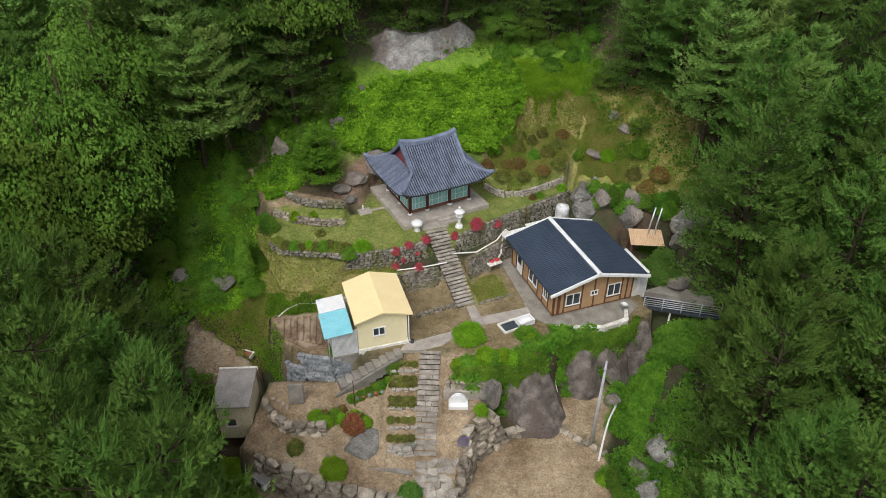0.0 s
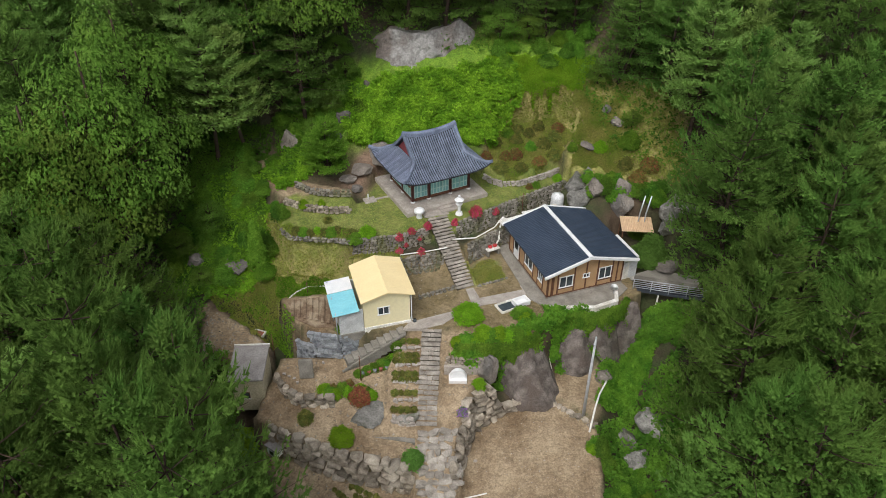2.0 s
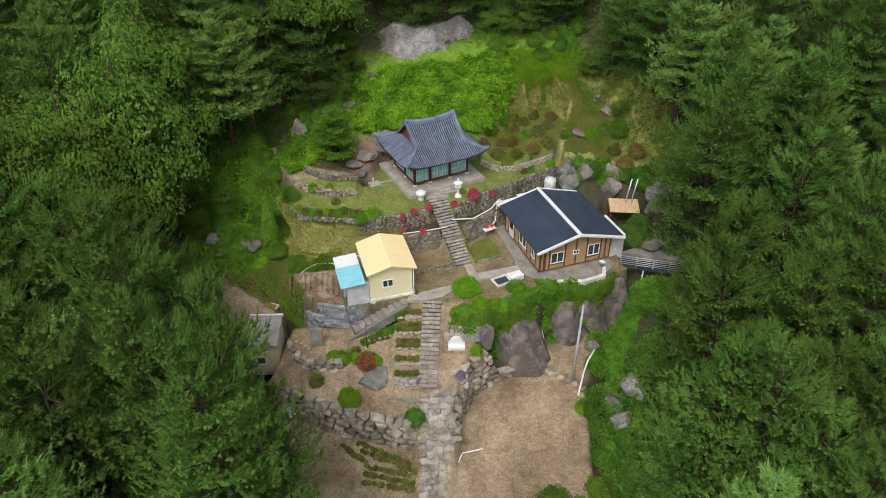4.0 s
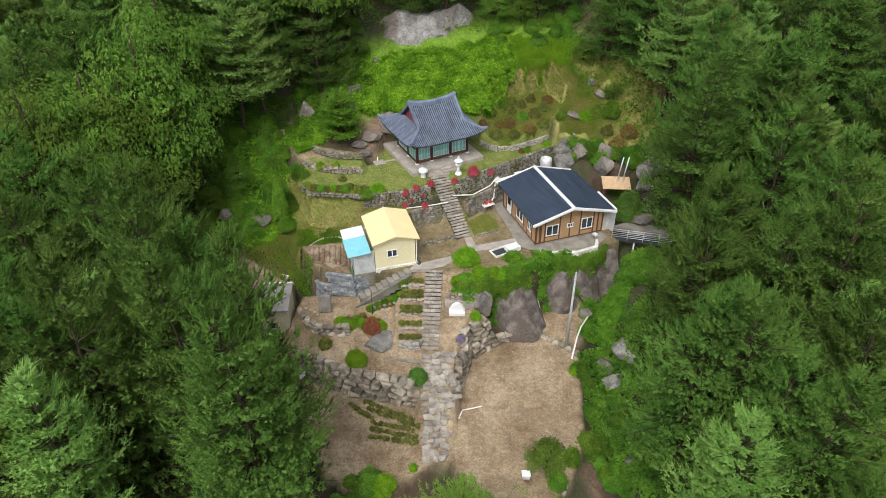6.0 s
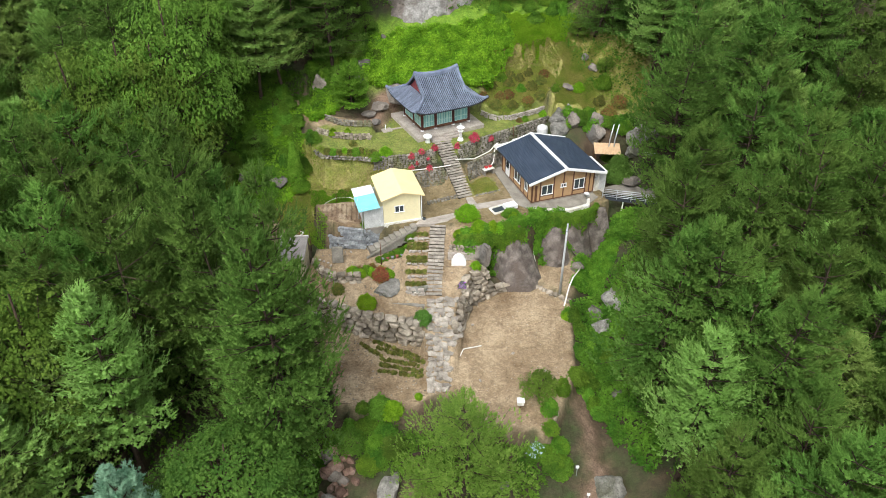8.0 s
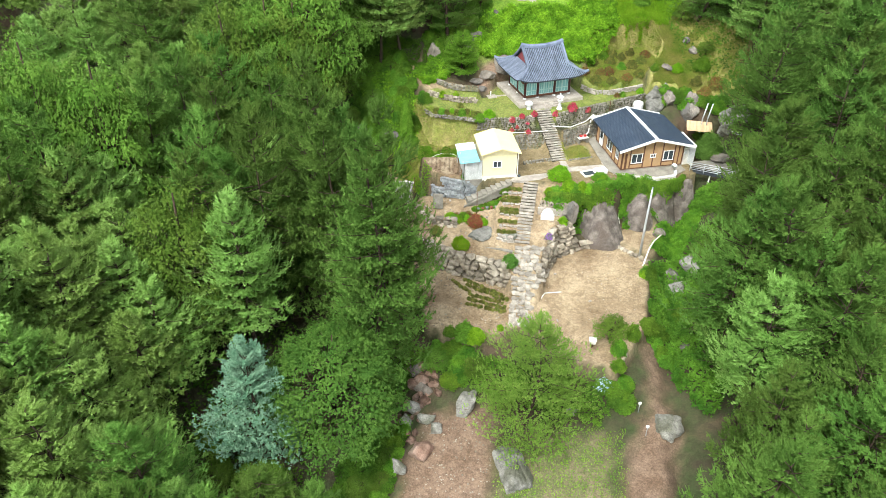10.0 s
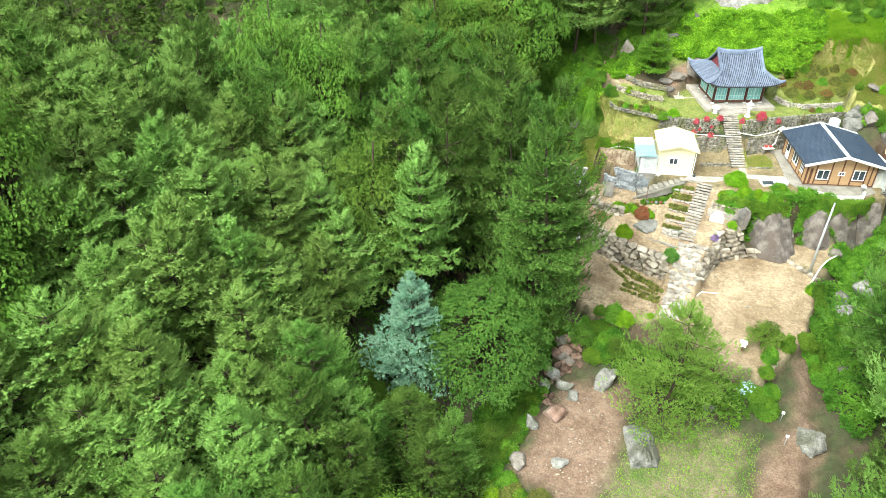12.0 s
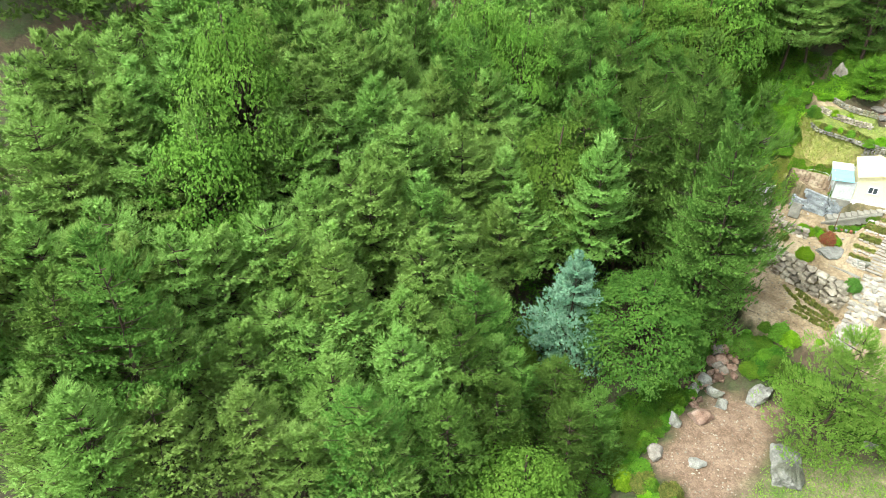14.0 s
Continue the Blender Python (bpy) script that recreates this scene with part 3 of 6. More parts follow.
# heights that the tree tops reach over the land
TOPS = [(-25, 1, 16.5), (-15, 6, 16.5), (-20, -12, 8), (-18.5, -27, 11.5), (-20.5, -31, 10.5), (-21, -3, 12.5), (-13.2, -36, 4.5), (-36, -12, 11), (-30, -28, 5.5), (-31, -39, 8.5),
        (-28, -48, 7), (-32, -56, 8.5), (-34, -45, 13), (-42, -46, 16), (-28, -62, 3.5), (-22, -55, 2), (-33, -65, 8), (21.5, 5.5, 19), (19.5, -13, 9.5), (21, -22, 8.5), (14.5, -19, 8.5),
        (17, -31, 5.5), (13, -37, 2.5), (-42, -32, 17.5), (-48, -41, 18.5), (16, 14.5, 18), (30, 8, 18), (-16, -45.6, -4.3), (-23.5, -43.6, -2.5), (-12, -43, -3), (-26, -35, 5)]


TALL = [c - ground_z(a, b) for a, b, c in TOPS]


def tops(x, y):
    w = [1 / ((x - a) ** 2 + (y - b) ** 2 + 6) ** 1.5 for a, b, c in TOPS]
    return sum(k * t for k, t in zip(w, TALL)) / sum(w)


rng = np.random.default_rng(5)
spots = []
for gxi in np.arange(-112, 60, 4.25):
    for gyi in np.arange(-74, 70, 4.25):
        x, y = gxi + rng.uniform(-1.5, 1.5), gyi + rng.uniform(-1.5, 1.5)
        if float(inside(CLEAR, np.array([x]), np.array([y]))[0]) > -2.4 or any(math.hypot(x - a, y - b) < c for a, b, c in SINGLE):
            continue
        if y < -47 and x > -13 or y < -64.5 and x > -33 or y < -58 and x > -20 or x > 30 and y < -30:
            continue
        if x < -54 and (y > 40 or y < -62 or rng.random() < 0.25) or y > 38 and rng.random() < 0.6 or y > 20 and x > 40:
            continue
        spots.append((x, y))
# younger trees that fill the gaps of the planted slope
for gxi in np.arange(-53, -21, 4.25):
    for gyi in np.arange(-63, -20, 4.25):
        if rng.random() < 0.75:
            x, y = gxi + 2.1 + rng.uniform(-0.8, 0.8), gyi + 2.1 + rng.uniform(-0.8, 0.8)
            if not any(math.hypot(x - a, y - b) < c + 0.6 for a, b, c in SINGLE):
                spots.append((x, y))
EDGE = [(-21.6, -16.6), (-17.8, -20.6), (-14.6, -24.4), (18.4, -12.8), (16.0, -18.0), (15.0, -25.0), (-36.5, -64.0), (-33.0, -67.5), (-38.5, -68.5), (-29.5, -70.0), (-25.0, -60.5), (-27.0, -66.0), (-24.0, -64.5), (-30.5, -63.0), (-21.5, -61.5), (-13.4, -26.8), (-14.0, -30.4), (-40.5, -70.5), (-36.0, -71.5), (-44.5, -66.5), (-34.5, -75.5), (-39.0, -75.5), (-31.0, -74.0), (-43.0, -71.5), (-66.0, -40.0), (-70.0, -36.5), (-73.5, -41.0), (-68.5, -44.5)]
spots += EDGE
far = [p for p in spots if p[1] > 33 or p[0] < -54 or p[0] > 34]
near = [p for p in spots if p not in far]
pines = [pine(11 + i, h, r, low=0.13, gap=0.85, per=52, taper=0.5) for i, (h, r) in enumerate([(11.0, 3.9), (10.0, 3.6), (12.0, 3.9), (10.5, 3.5)])]
pines += [pine(15 + i, h, r, material=M_YOUNG_LIT, low=0.34, gap=0.62, per=46, taper=0.55) for i, (h, r) in enumerate([(10.5, 3.4), (11.5, 3.2), (10.0, 3.6), (11.0, 3.0)])]
broads = [broadleaf(31 + i, h, r) for i, (h, r) in enumerate([(8.0, 3.6), (7.2, 3.3)])]
firsts = {}
for k, (x, y) in enumerate(near):
    wet = math.sin(x * 0.21 + 1.0) * math.cos(y * 0.17) + rng.uniform(-0.6, 0.6)
    leafy = x < 8 and (wet > 1.0 or tops(x, y) < 6.0 or -35 < x < -20 and -11 < y < -1 and k % 3 > 0) and (x, y) not in EDGE
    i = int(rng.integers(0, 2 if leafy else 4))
    # lightened needles mostly on the left slope, in place of brighter light there
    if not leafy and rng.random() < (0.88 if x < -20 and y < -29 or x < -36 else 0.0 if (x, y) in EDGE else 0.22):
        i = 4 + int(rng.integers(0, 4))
    high = min(max(tops(x, y), 4.2), 15.0) * rng.uniform(0.94, 1.04)
    size = high / (7.6 if leafy else 11.0)
    wide = min(max(size, 0.8), 1.08) * 1.14
    m = stand(x, y, rng.uniform(0, 6.28), wide, size / wide, 0.1)
    key = (leafy, i)
    if key not in firsts:
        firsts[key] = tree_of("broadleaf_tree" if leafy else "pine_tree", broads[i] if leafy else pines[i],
                              "bright green broadleaf tree among the pines" if leafy else "yellow-green young pine in the dense wood, needles coloured as in brighter light" if i > 3 else "dark green pine with layered boughs on the slope", "tree", m, "broadleaf trees of the wood" if leafy else "pines of the wood")
    else:
        copy_thing(firsts[key], m)
# the far wood, past counting
chunks = []
moulds = []
for k in range(6):
    vs, fs, c, a, hc, ha, r2 = pine_shape(100 + k, 11.0, 4.2, 10, gap=1.4)
    moulds.append(np.concatenate([blades(r2, c, a, 2, 0.55, 0.22, 0.3, 3.0), leaves(r2, hc, ha, 1, 0.5, 0.3)]))
for k, (x, y) in enumerate(far):
    m = np.array(stand(x, y, rng.uniform(0, 6.28), rng.uniform(0.9, 1.15), rng.uniform(0.9, 1.2), 0.1))
    chunks.append(moulds[k % 6] @ m[:3, :3].T + m[:3, 3])
tagged(new("far_wood", tri_mesh("far_wood", np.concatenate(chunks), M_PINE)), "dense dark green pine wood on the far slope", "wood", kind="stuff")

# ---- temple hall ----
def strip(points_a, points_b, bm):
    """Quads between two equal rows of points."""
    va = [bm.verts.new(p) for p in points_a]
    vb = [bm.verts.new(p) for p in points_b]
    for i in range(len(va) - 1):
        bm.faces.new((va[i], va[i + 1], vb[i + 1], vb[i]))


def sweep(points, width, height, bm, up=(0, 0, 1)):
    """A squared bar, rounded on top, laid along the points."""
    rows = []
    pts = [Vector(p) for p in points]
    for i, p in enumerate(pts):
        d = (pts[min(i + 1, len(pts) - 1)] - pts[max(i - 1, 0)]).normalized()
        s = d.cross(Vector(up)).normalized()
        u = s.cross(d)
        rows.append([bm.verts.new(p + s * a * width / 2 + u * b * height) for a, b in ((-1, 0), (-1, 0.7), (-0.5, 1), (0.5, 1), (1, 0.7), (1, 0))])
    for a, b in zip(rows, rows[1:]):
        for k in range(5):
            bm.faces.new((a[k], a[k + 1], b[k + 1], b[k]))
        bm.faces.new((a[5], a[0], b[0], b[5]))
    bm.faces.new(rows[0][::-1])
    bm.faces.new(rows[-1])
    return bm


def cylinder(x, y, z0, z1, r0, r1=None, sides=12):
    vs, fs = tube([(x, y, z0), (x, y, (z0 + z1) / 2), (x, y, z1)], [r0, (r0 + (r1 or r0)) / 2, r1 or r0], sides)
    return vs, fs


def build_hall():
    hall = thing("temple_hall", "small wooden temple hall with curved grey tiled roof and teal doors", "temple", pose(-4.2, 1.9, 4.65, 0, 0, 27.5))
    part("platform", boxed(-1.15, 6.4, -1.4, 5.5, -0.3, 0.4, bevel=0.04), M_SLAB, hall, "pale concrete platform with worn edges")
    for k, w in enumerate((1.1, 0.55)):
        part("step", boxed(1.7, 3.5, -1.4 - 0.35 * (2 - k), -1.38, -0.2, 0.13 + 0.13 * k, bevel=0.02), M_SLAB, hall)
    W, D, base = 5.28, 4.3, 0.4
    xs, ys = (0, 1.5, 3.5, 5.28), (0, 1.95, 4.3)
    for x in xs:
        for y in ys:
            if y == 1.95 and 0 < x < 5:
                continue
            part("column", mesh_of("column", *cylinder(x, y, base + 0.12, base + 2.55, 0.13, 0.12), M_RED, True), None, hall)
            part("plinth_stone", mesh_of("plinth_stone", *cylinder(x, y, base, base + 0.13, 0.2, 0.16), M_WHITE, True), None, hall)
    for y in (0, D):
        part("beam", boxed(-0.2, W + 0.2, y - 0.1, y + 0.1, base + 2.15, base + 2.45, bevel=0.02), M_RED, hall)
        part("sill_beam", boxed(0.1, W - 0.1, y - 0.08, y + 0.08, base + 0.12, base + 0.34, bevel=0.02), M_TIMBER, hall)
    for x in (0, W):
        part("beam", boxed(x - 0.1, x + 0.1, 0.1, D - 0.1, base + 2.15, base + 2.45, bevel=0.02), M_RED, hall)
        part("sill_beam", boxed(x - 0.08, x + 0.08, 0.1, D - 0.1, base + 0.12, base + 0.34, bevel=0.02), M_TIMBER, hall)
    part("inner_ceiling", boxed(-0.05, W + 0.05, -0.05, D + 0.05, base + 2.5, base + 2.6), M_TIMBER, hall)

    def door_leaf(x0, x1, y, across=False, back=False):
        """One lattice leaf between two posts, with its muntins."""
        m = pose(0, y, 0) if not across else pose(y, 0, 0, 0, 0, 90)
        leaf = part("door", boxed(x0, x1, -0.02, 0.02, base + 0.36, base + 2.14, bevel=0.006), M_TEAL, hall, "", m=m)
        for x in (x0 + 0.03, x1 - 0.03, (x0 + x1) / 2):
            part("muntin", boxed(x - 0.025, x + 0.025, -0.04, 0.04, base + 0.37, base + 2.13), M_MINT, leaf)
        for z in (0.39, 0.85, 2.1):
            part("muntin", boxed(x0 + 0.055, x1 - 0.055, -0.036, 0.036, base + z - 0.025, base + z + 0.025), M_MINT, leaf)

    for a, b, n in ((0, 1.5, 2), (1.5, 3.5, 3), (3.5, 5.28, 2)):
        s = (b - a - 0.3) / n
        for k in range(n):
            door_leaf(a + 0.15 + s * k + 0.01, a + 0.15 + s * (k + 1) - 0.01, 0)
            door_leaf(a + 0.15 + s * k + 0.01, a + 0.15 + s * (k + 1) - 0.01, D)
    for a, b in ((0, 1.95), (1.95, 4.3)):
        s = (b - a - 0.3) / 2
        for k in range(2):
            for x in (0, W):
                door_leaf(a + 0.15 + s * k + 0.01, a + 0.15 + s * (k + 1) - 0.01, x, across=True)

    # the curved hip-and-gable roof
    u0, u1, v0, v1 = -1.35, 6.63, -1.45, 5.75
    run, low, rise = 3.6, base + 2.35, 2.45
    mid_u = (u0 + u1) / 2

    def lift(u, v):
        a = max(abs(u - mid_u) / 4.0, 0) ** 5
        b = max(abs(v - 2.15) / 3.6, 0) ** 5
        return 0.42 * min(a, 1) * min(b, 1) + 0.10 * min(a, 1) + 0.05 * min(b, 1)

    def prof(s):
        return low + rise * (0.62 * s + 0.38 * s * s)

    def on_front(u, s, back=False):
        v = v0 + run * s if not back else v1 - run * s
        sag = 0.28 * (abs(u - mid_u) / 2.6) ** 2 * s if s > 0.3 else 0.28 * (min(abs(u - mid_u), 2.6) / 2.6) ** 2 * s
        return Vector((u, v, prof(s) + lift(u, v) * (1 - s) ** 1.5 + min(sag, 0.3)))

    def on_side(v, s, right=False):
        u = u0 + run * s if not right else u1 - run * s
        return Vector((u, v, prof(s) + lift(u, v) * (1 - s) ** 1.5 + 0.28 * s))

    def left_edge(s):
        return u0 + run * s if s < 0.5 else u0 + run * 0.5 - 0.22

    half = 0.5
    for back in (False, True):
        bm = bmesh.new()
        rows = [[on_front(left_edge(s) + (mid_u - left_edge(s)) * 2 * t, s, back) for t in np.linspace(0, 1, 17)] for s in np.concatenate([np.linspace(0, 0.499, 7), np.linspace(0.5, 1, 7)])]
        for a, b in zip(rows, rows[1:]):
            strip(a, b, bm)
            strip([p - Vector((0, 0, 0.12)) for p in a], [p - Vector((0, 0, 0.12)) for p in b], bm)
        strip(rows[0], [p - Vector((0, 0, 0.12)) for p in rows[0]], bm)
        bmesh.ops.remove_doubles(bm, verts=bm.verts, dist=0.001)
        slope = part("roof_slope", bm, M_TILEBED, hall, "grey clay tiles laid in rows", smooth=False)
        for u in np.arange(u0 + 0.12, u1, 0.2):
            top = 1.0 if left_edge(0.55) < u < 2 * mid_u - left_edge(0.55) else min((u - u0) / run, (u1 - u) / run, 0.5)
            if top < 0.06:
                continue
            part("cover_tile", sweep([on_front(u, s, back) - Vector((0, 0, 0.01)) for s in np.linspace(0, top, max(3, int(9 * top)))], 0.10, 0.085, bmesh.new()), M_TILE, slope)
    for right in (False, True):
        bm = bmesh.new()
        rows = [[on_side(v0 + run * s + (v1 - v0 - 2 * run * s) * t, s, right) for t in np.linspace(0, 1, 13)] for s in np.linspace(0, half, 7)]
        for a, b in zip(rows, rows[1:]):
            strip(a, b, bm)
            strip([p - Vector((0, 0, 0.12)) for p in a], [p - Vector((0, 0, 0.12)) for p in b], bm)
        strip(rows[0], [p - Vector((0, 0, 0.12)) for p in rows[0]], bm)
        bmesh.ops.remove_doubles(bm, verts=bm.verts, dist=0.001)
        slope = part("roof_slope", bm, M_TILEBED, hall, "grey clay tiles laid in rows")
        for v in np.arange(v0 + 0.12, v1, 0.2):
            top = min((v - v0) / run, (v1 - v) / run, half)
            if top > 0.06:
                part("cover_tile", sweep([on_side(v, s, right) - Vector((0, 0, 0.01)) for s in np.linspace(0, top, max(3, int(9 * top)))], 0.10, 0.085, bmesh.new()), M_TILE, slope)
        # the gable's triangle
        ug = u0 + run * half + 0.08 if not right else u1 - run * half - 0.08
        bm = bmesh.new()
        rim = [(v0 + run * s, prof(s) + 0.1) for s in np.linspace(half, 1, 6)]
        rim = rim + [(2 * 2.15 - v, z) for v, z in rim[-2::-1]]
        a = [bm.verts.new((ug - 0.03, v, z)) for v, z in rim]
        b = [bm.verts.new((ug + 0.03, v, z)) for v, z in rim]
        bm.faces.new(a)
        bm.faces.new(b[::-1])
        for i in range(len(a)):
            j = (i + 1) % len(a)
            bm.faces.new((a[i], b[i], b[j], a[j]))
        part("gable", bm, M_GABLE, hall, "dark red gable panel")
        # ridges down the gable and along the hips
        for back in (False, True):
            e = left_edge(0.6) if not right else 2 * mid_u - left_edge(0.6)
            part("gable_ridge", sweep([on_front(e + (0.08 if not right else -0.08), s, back) for s in np.linspace(0.46, 1, 7)], 0.26, 0.26, bmesh.new()), M_TILE, hall)
            part("hip_ridge", sweep([on_front(left_edge(s) if not right else 2 * mid_u - left_edge(s), s, back) for s in np.linspace(-0.02, 0.49, 7)], 0.26, 0.22, bmesh.new()), M_TILE, hall)
    us = np.linspace(left_edge(0.6) - 0.1, 2 * mid_u - left_edge(0.6) + 0.1, 13)
    part("main_ridge", sweep([on_front(u, 1.0) + Vector((0, 0, -0.05 + 0.12 * abs((u - mid_u) / 2.6) ** 4)) for u in us], 0.34, 0.42, bmesh.new()), M_TILE, hall, "tall ridge of stacked grey tiles")
    part("eave_board", boxed(u0 + 0.5, u1 - 0.5, v0 + 0.5, v1 - 0.5, base + 2.45, base + 2.6, bevel=0.05), M_TIMBER, hall)
    for x in np.arange(u0 + 0.55, u1 - 0.5, 0.42):
        part("rafter", boxed(x - 0.05, x + 0.05, v0 + 0.12, v0 + 0.9, base + 2.3, base + 2.42), M_TIMBER, hall, m=pose(0, 0, 0))
    return hall


build_hall()


# ---- timber-framed house with the navy roof ----
def window(parent, x0, x1, y, z0, z1, panes=2, m=None, side=False):
    """A white sliding window set proud of the wall: frame bars, sill and panes."""
    at = m or Matrix()
    win = part("window", boxed(x0 - 0.07, x1 + 0.07, y - 0.05, y + 0.03, z1, z1 + 0.07, bevel=0.008), M_WHITE, parent, "white framed sliding window", m=at)
    part("sill", boxed(x0 - 0.07, x1 + 0.07, y - 0.08, y + 0.03, z0 - 0.07, z0, bevel=0.008), M_WHITE, win)
    step = (x1 - x0) / panes
    for k in range(panes + 1):
        x = x0 + step * k
        part("frame_bar", boxed(x - 0.035, x + 0.035, y - 0.05, y + 0.03, z0, z1), M_WHITE, win)
    for k in range(panes):
        part("pane", boxed(x0 + step * k + 0.035, x0 + step * (k + 1) - 0.035, y - 0.01, y + 0.02, z0, z1), M_GLASS, win)
    return win


def build_timber_house():
    house = thing("timber_house", "tan timber-framed house with navy tiled metal roof and white trim", "house", pose(6.0, -7.0, 1.5, 0, 0, 20))
    L, W, rid = 7.9, 7.9, 3.68
    x0, x1, y0, y1 = 0.5, 7.0, 0.5, 7.5
    wall_h, eaveL, eaveR, top = 2.3, 2.42, 2.30, 3.45
    part("footing", boxed(x0 - 0.06, x1 + 0.06, y0 - 0.06, y1 + 0.06, -0.4, 0.14, bevel=0.02), M_CONCRETE, house)
    zl = lambda x: eaveL + (top - eaveL) * x / rid if x < rid else top + (eaveR - top) * (x - rid) / (W - rid)
    for y, inner in ((y0, y0 + 0.2), (y1, y1 - 0.2)):
        bm = bmesh.new()
        outline = [(x0, 0.1), (x1, 0.1), (x1, zl(x1) - 0.1), (rid, top - 0.1), (x0, zl(x0) - 0.1)]
        a = [bm.verts.new((x, y, z)) for x, z in outline]
        b = [bm.verts.new((x, inner, z)) for x, z in outline]
        bm.faces.new(a)
        bm.faces.new(b[::-1])
        for i in range(5):
            bm.faces.new((a[i], a[(i + 1) % 5], b[(i + 1) % 5], b[i]))
        bmesh.ops.recalc_face_normals(bm, faces=bm.faces)
        part("gable_wall", bm, M_TAN, house)
    part("side_wall", boxed(x0, x0 + 0.2, y0 + 0.2, y1 - 0.2, 0.1, zl(x0) - 0.1), M_TAN, house)
    part("side_wall", boxed(x1 - 0.2, x1, y0 + 0.2, y1 - 0.2, 0.1, zl(x1) - 0.1), M_TAN, house)
    for x in (0.55, 1.35, 2.75, 3.75, 4.75, 6.05, 6.5, 6.95):
        part("post", boxed(x - 0.06, x + 0.06, y0 - 0.04, y0 + 0.02, 0.14, zl(x) - 0.12, bevel=0.01), M_TIMBER, house)
    part("sill_beam", boxed(x0, x1, y0 - 0.035, y0 + 0.02, 0.14, 0.24), M_TIMBER, house)
    for x, a, b in ((1.41, 1.41, 2.69), (4.81, 4.81, 5.99)):
        part("rail", boxed(a, b, y0 - 0.03, y0 + 0.02, 0.62, 0.7), M_TIMBER, house)
    window(house, 1.5, 2.6, y0, 0.82, 1.72)
    window(house, 4.88, 5.92, y0, 0.86, 1.80)
    window(house, 3.5, 4.0, y0, 1.30, 1.58)
    part("post", boxed(0.8, 1.02, y0 - 0.05, y0 + 0.02, 0.24, 1.9), M_TIMBER, house, "dark brown timber board")
    turn = pose(x0, 0, 0, 0, 0, -90)
    for y in (0.52, 1.3, 2.2, 3.0, 4.6, 5.5, 6.7, 7.45):
        part("post", boxed(-y - 0.06, -y + 0.06, -0.04, 0.02, 0.14, 2.2, bevel=0.01), M_TIMBER, house, m=turn)
    part("sill_beam", boxed(-7.5, -0.5, -0.035, 0.02, 0.14, 0.24), M_TIMBER, house, m=turn)
    window(house, -2.05, -1.42, 0, 0.9, 1.8, m=turn)
    window(house, -4.45, -3.15, 0, 0.8, 1.9, m=turn)
    door = part("door", boxed(-6.55, -5.65, -0.05, 0.02, 0.2, 2.1, bevel=0.01), M_WHITE, house, "white glazed entrance door", m=turn)
    part("pane", boxed(-6.4, -5.8, -0.06, -0.03, 1.0, 1.95), M_GLASS, door)
    part("door_handle", boxed(-5.78, -5.74, -0.1, -0.05, 1.0, 1.15), M_STEEL, door)

    def slab(xa, xb, za, zb, name):
        bm = bmesh.new()
        vs = [bm.verts.new(p) for p in ((xa, 0, za), (xb, 0, zb), (xb, L, zb), (xa, L, za), (xa, 0, za - 0.12), (xb, 0, zb - 0.12), (xb, L, zb - 0.12), (xa, L, za - 0.12))]
        for f in ((0, 1, 2, 3), (7, 6, 5, 4), (0, 4, 5, 1), (1, 5, 6, 2), (2, 6, 7, 3), (3, 7, 4, 0)):
            bm.faces.new([vs[i] for i in f])
        bmesh.ops.recalc_face_normals(bm, faces=bm.faces)
        s = part(name, bm, M_NAVY, house, "navy tile-pressed metal sheet")
        d = Vector((xb - xa, 0, zb - za))
        n = Vector((-(zb - za), 0, xb - xa)).normalized()
        if n.z < 0:
            n = -n
        rows = 11
        for k in range(rows):
            bm = bmesh.new()
            p, q = Vector((xa, 0, za)) + d * (k / rows), Vector((xa, 0, za)) + d * ((k + 1) / rows)
            lo, hi = (p, q) if za < zb else (q, p)
            cuts = np.linspace(0.03, L - 0.03, 81)
            swell = [0.03 if i % 2 == 0 else 0.06 for i in range(81)]
            up_row = [hi + Vector((0, y, 0)) + n * (w * 0.4 - 0.004) for y, w in zip(cuts, swell)]
            low_row = [lo + Vector((0, y, 0)) + n * w for y, w in zip(cuts, swell)]
            strip(up_row, low_row, bm)
            strip(low_row, [lo + Vector((0, y, 0)) for y in cuts], bm)
            bmesh.ops.remove_doubles(bm, verts=bm.verts, dist=0.001)
            bmesh.ops.recalc_face_normals(bm, faces=bm.faces)
            part("tile_course", bm, M_NAVY, s)

    slab(0, rid, eaveL, top, "roof_slope")
    slab(W, rid, eaveR, top, "roof_slope")
    part("ridge_cap", sweep([(rid, -0.06, top - 0.01), (rid, 4, top - 0.01), (rid, L + 0.06, top - 0.01)], 0.32, 0.1, bmesh.new()), M_WHITE, house, "white metal ridge cap")
    for y in (-0.05, L - 0.03):
        part("barge_board", sweep([(-0.05, y + 0.04, eaveL - 0.16), (rid, y + 0.04, top - 0.16)], 0.14, 0.24, bmesh.new()), M_WHITE, house, "white barge board")
        part("barge_board", sweep([(rid, y + 0.04, top - 0.16), (W + 0.05, y + 0.04, eaveR - 0.16)], 0.14, 0.24, bmesh.new()), M_WHITE, house, "white barge board")
    # lean-to roof sheets at the back
    part("back_canopy", boxed(0.1, 2.2, L + 0.05, L + 0.75, eaveL - 0.18, eaveL - 0.08), M_DIRTY, house, "off-white flat canopy sheet", m=pose(0, 0, 0, 0, -5, 0))
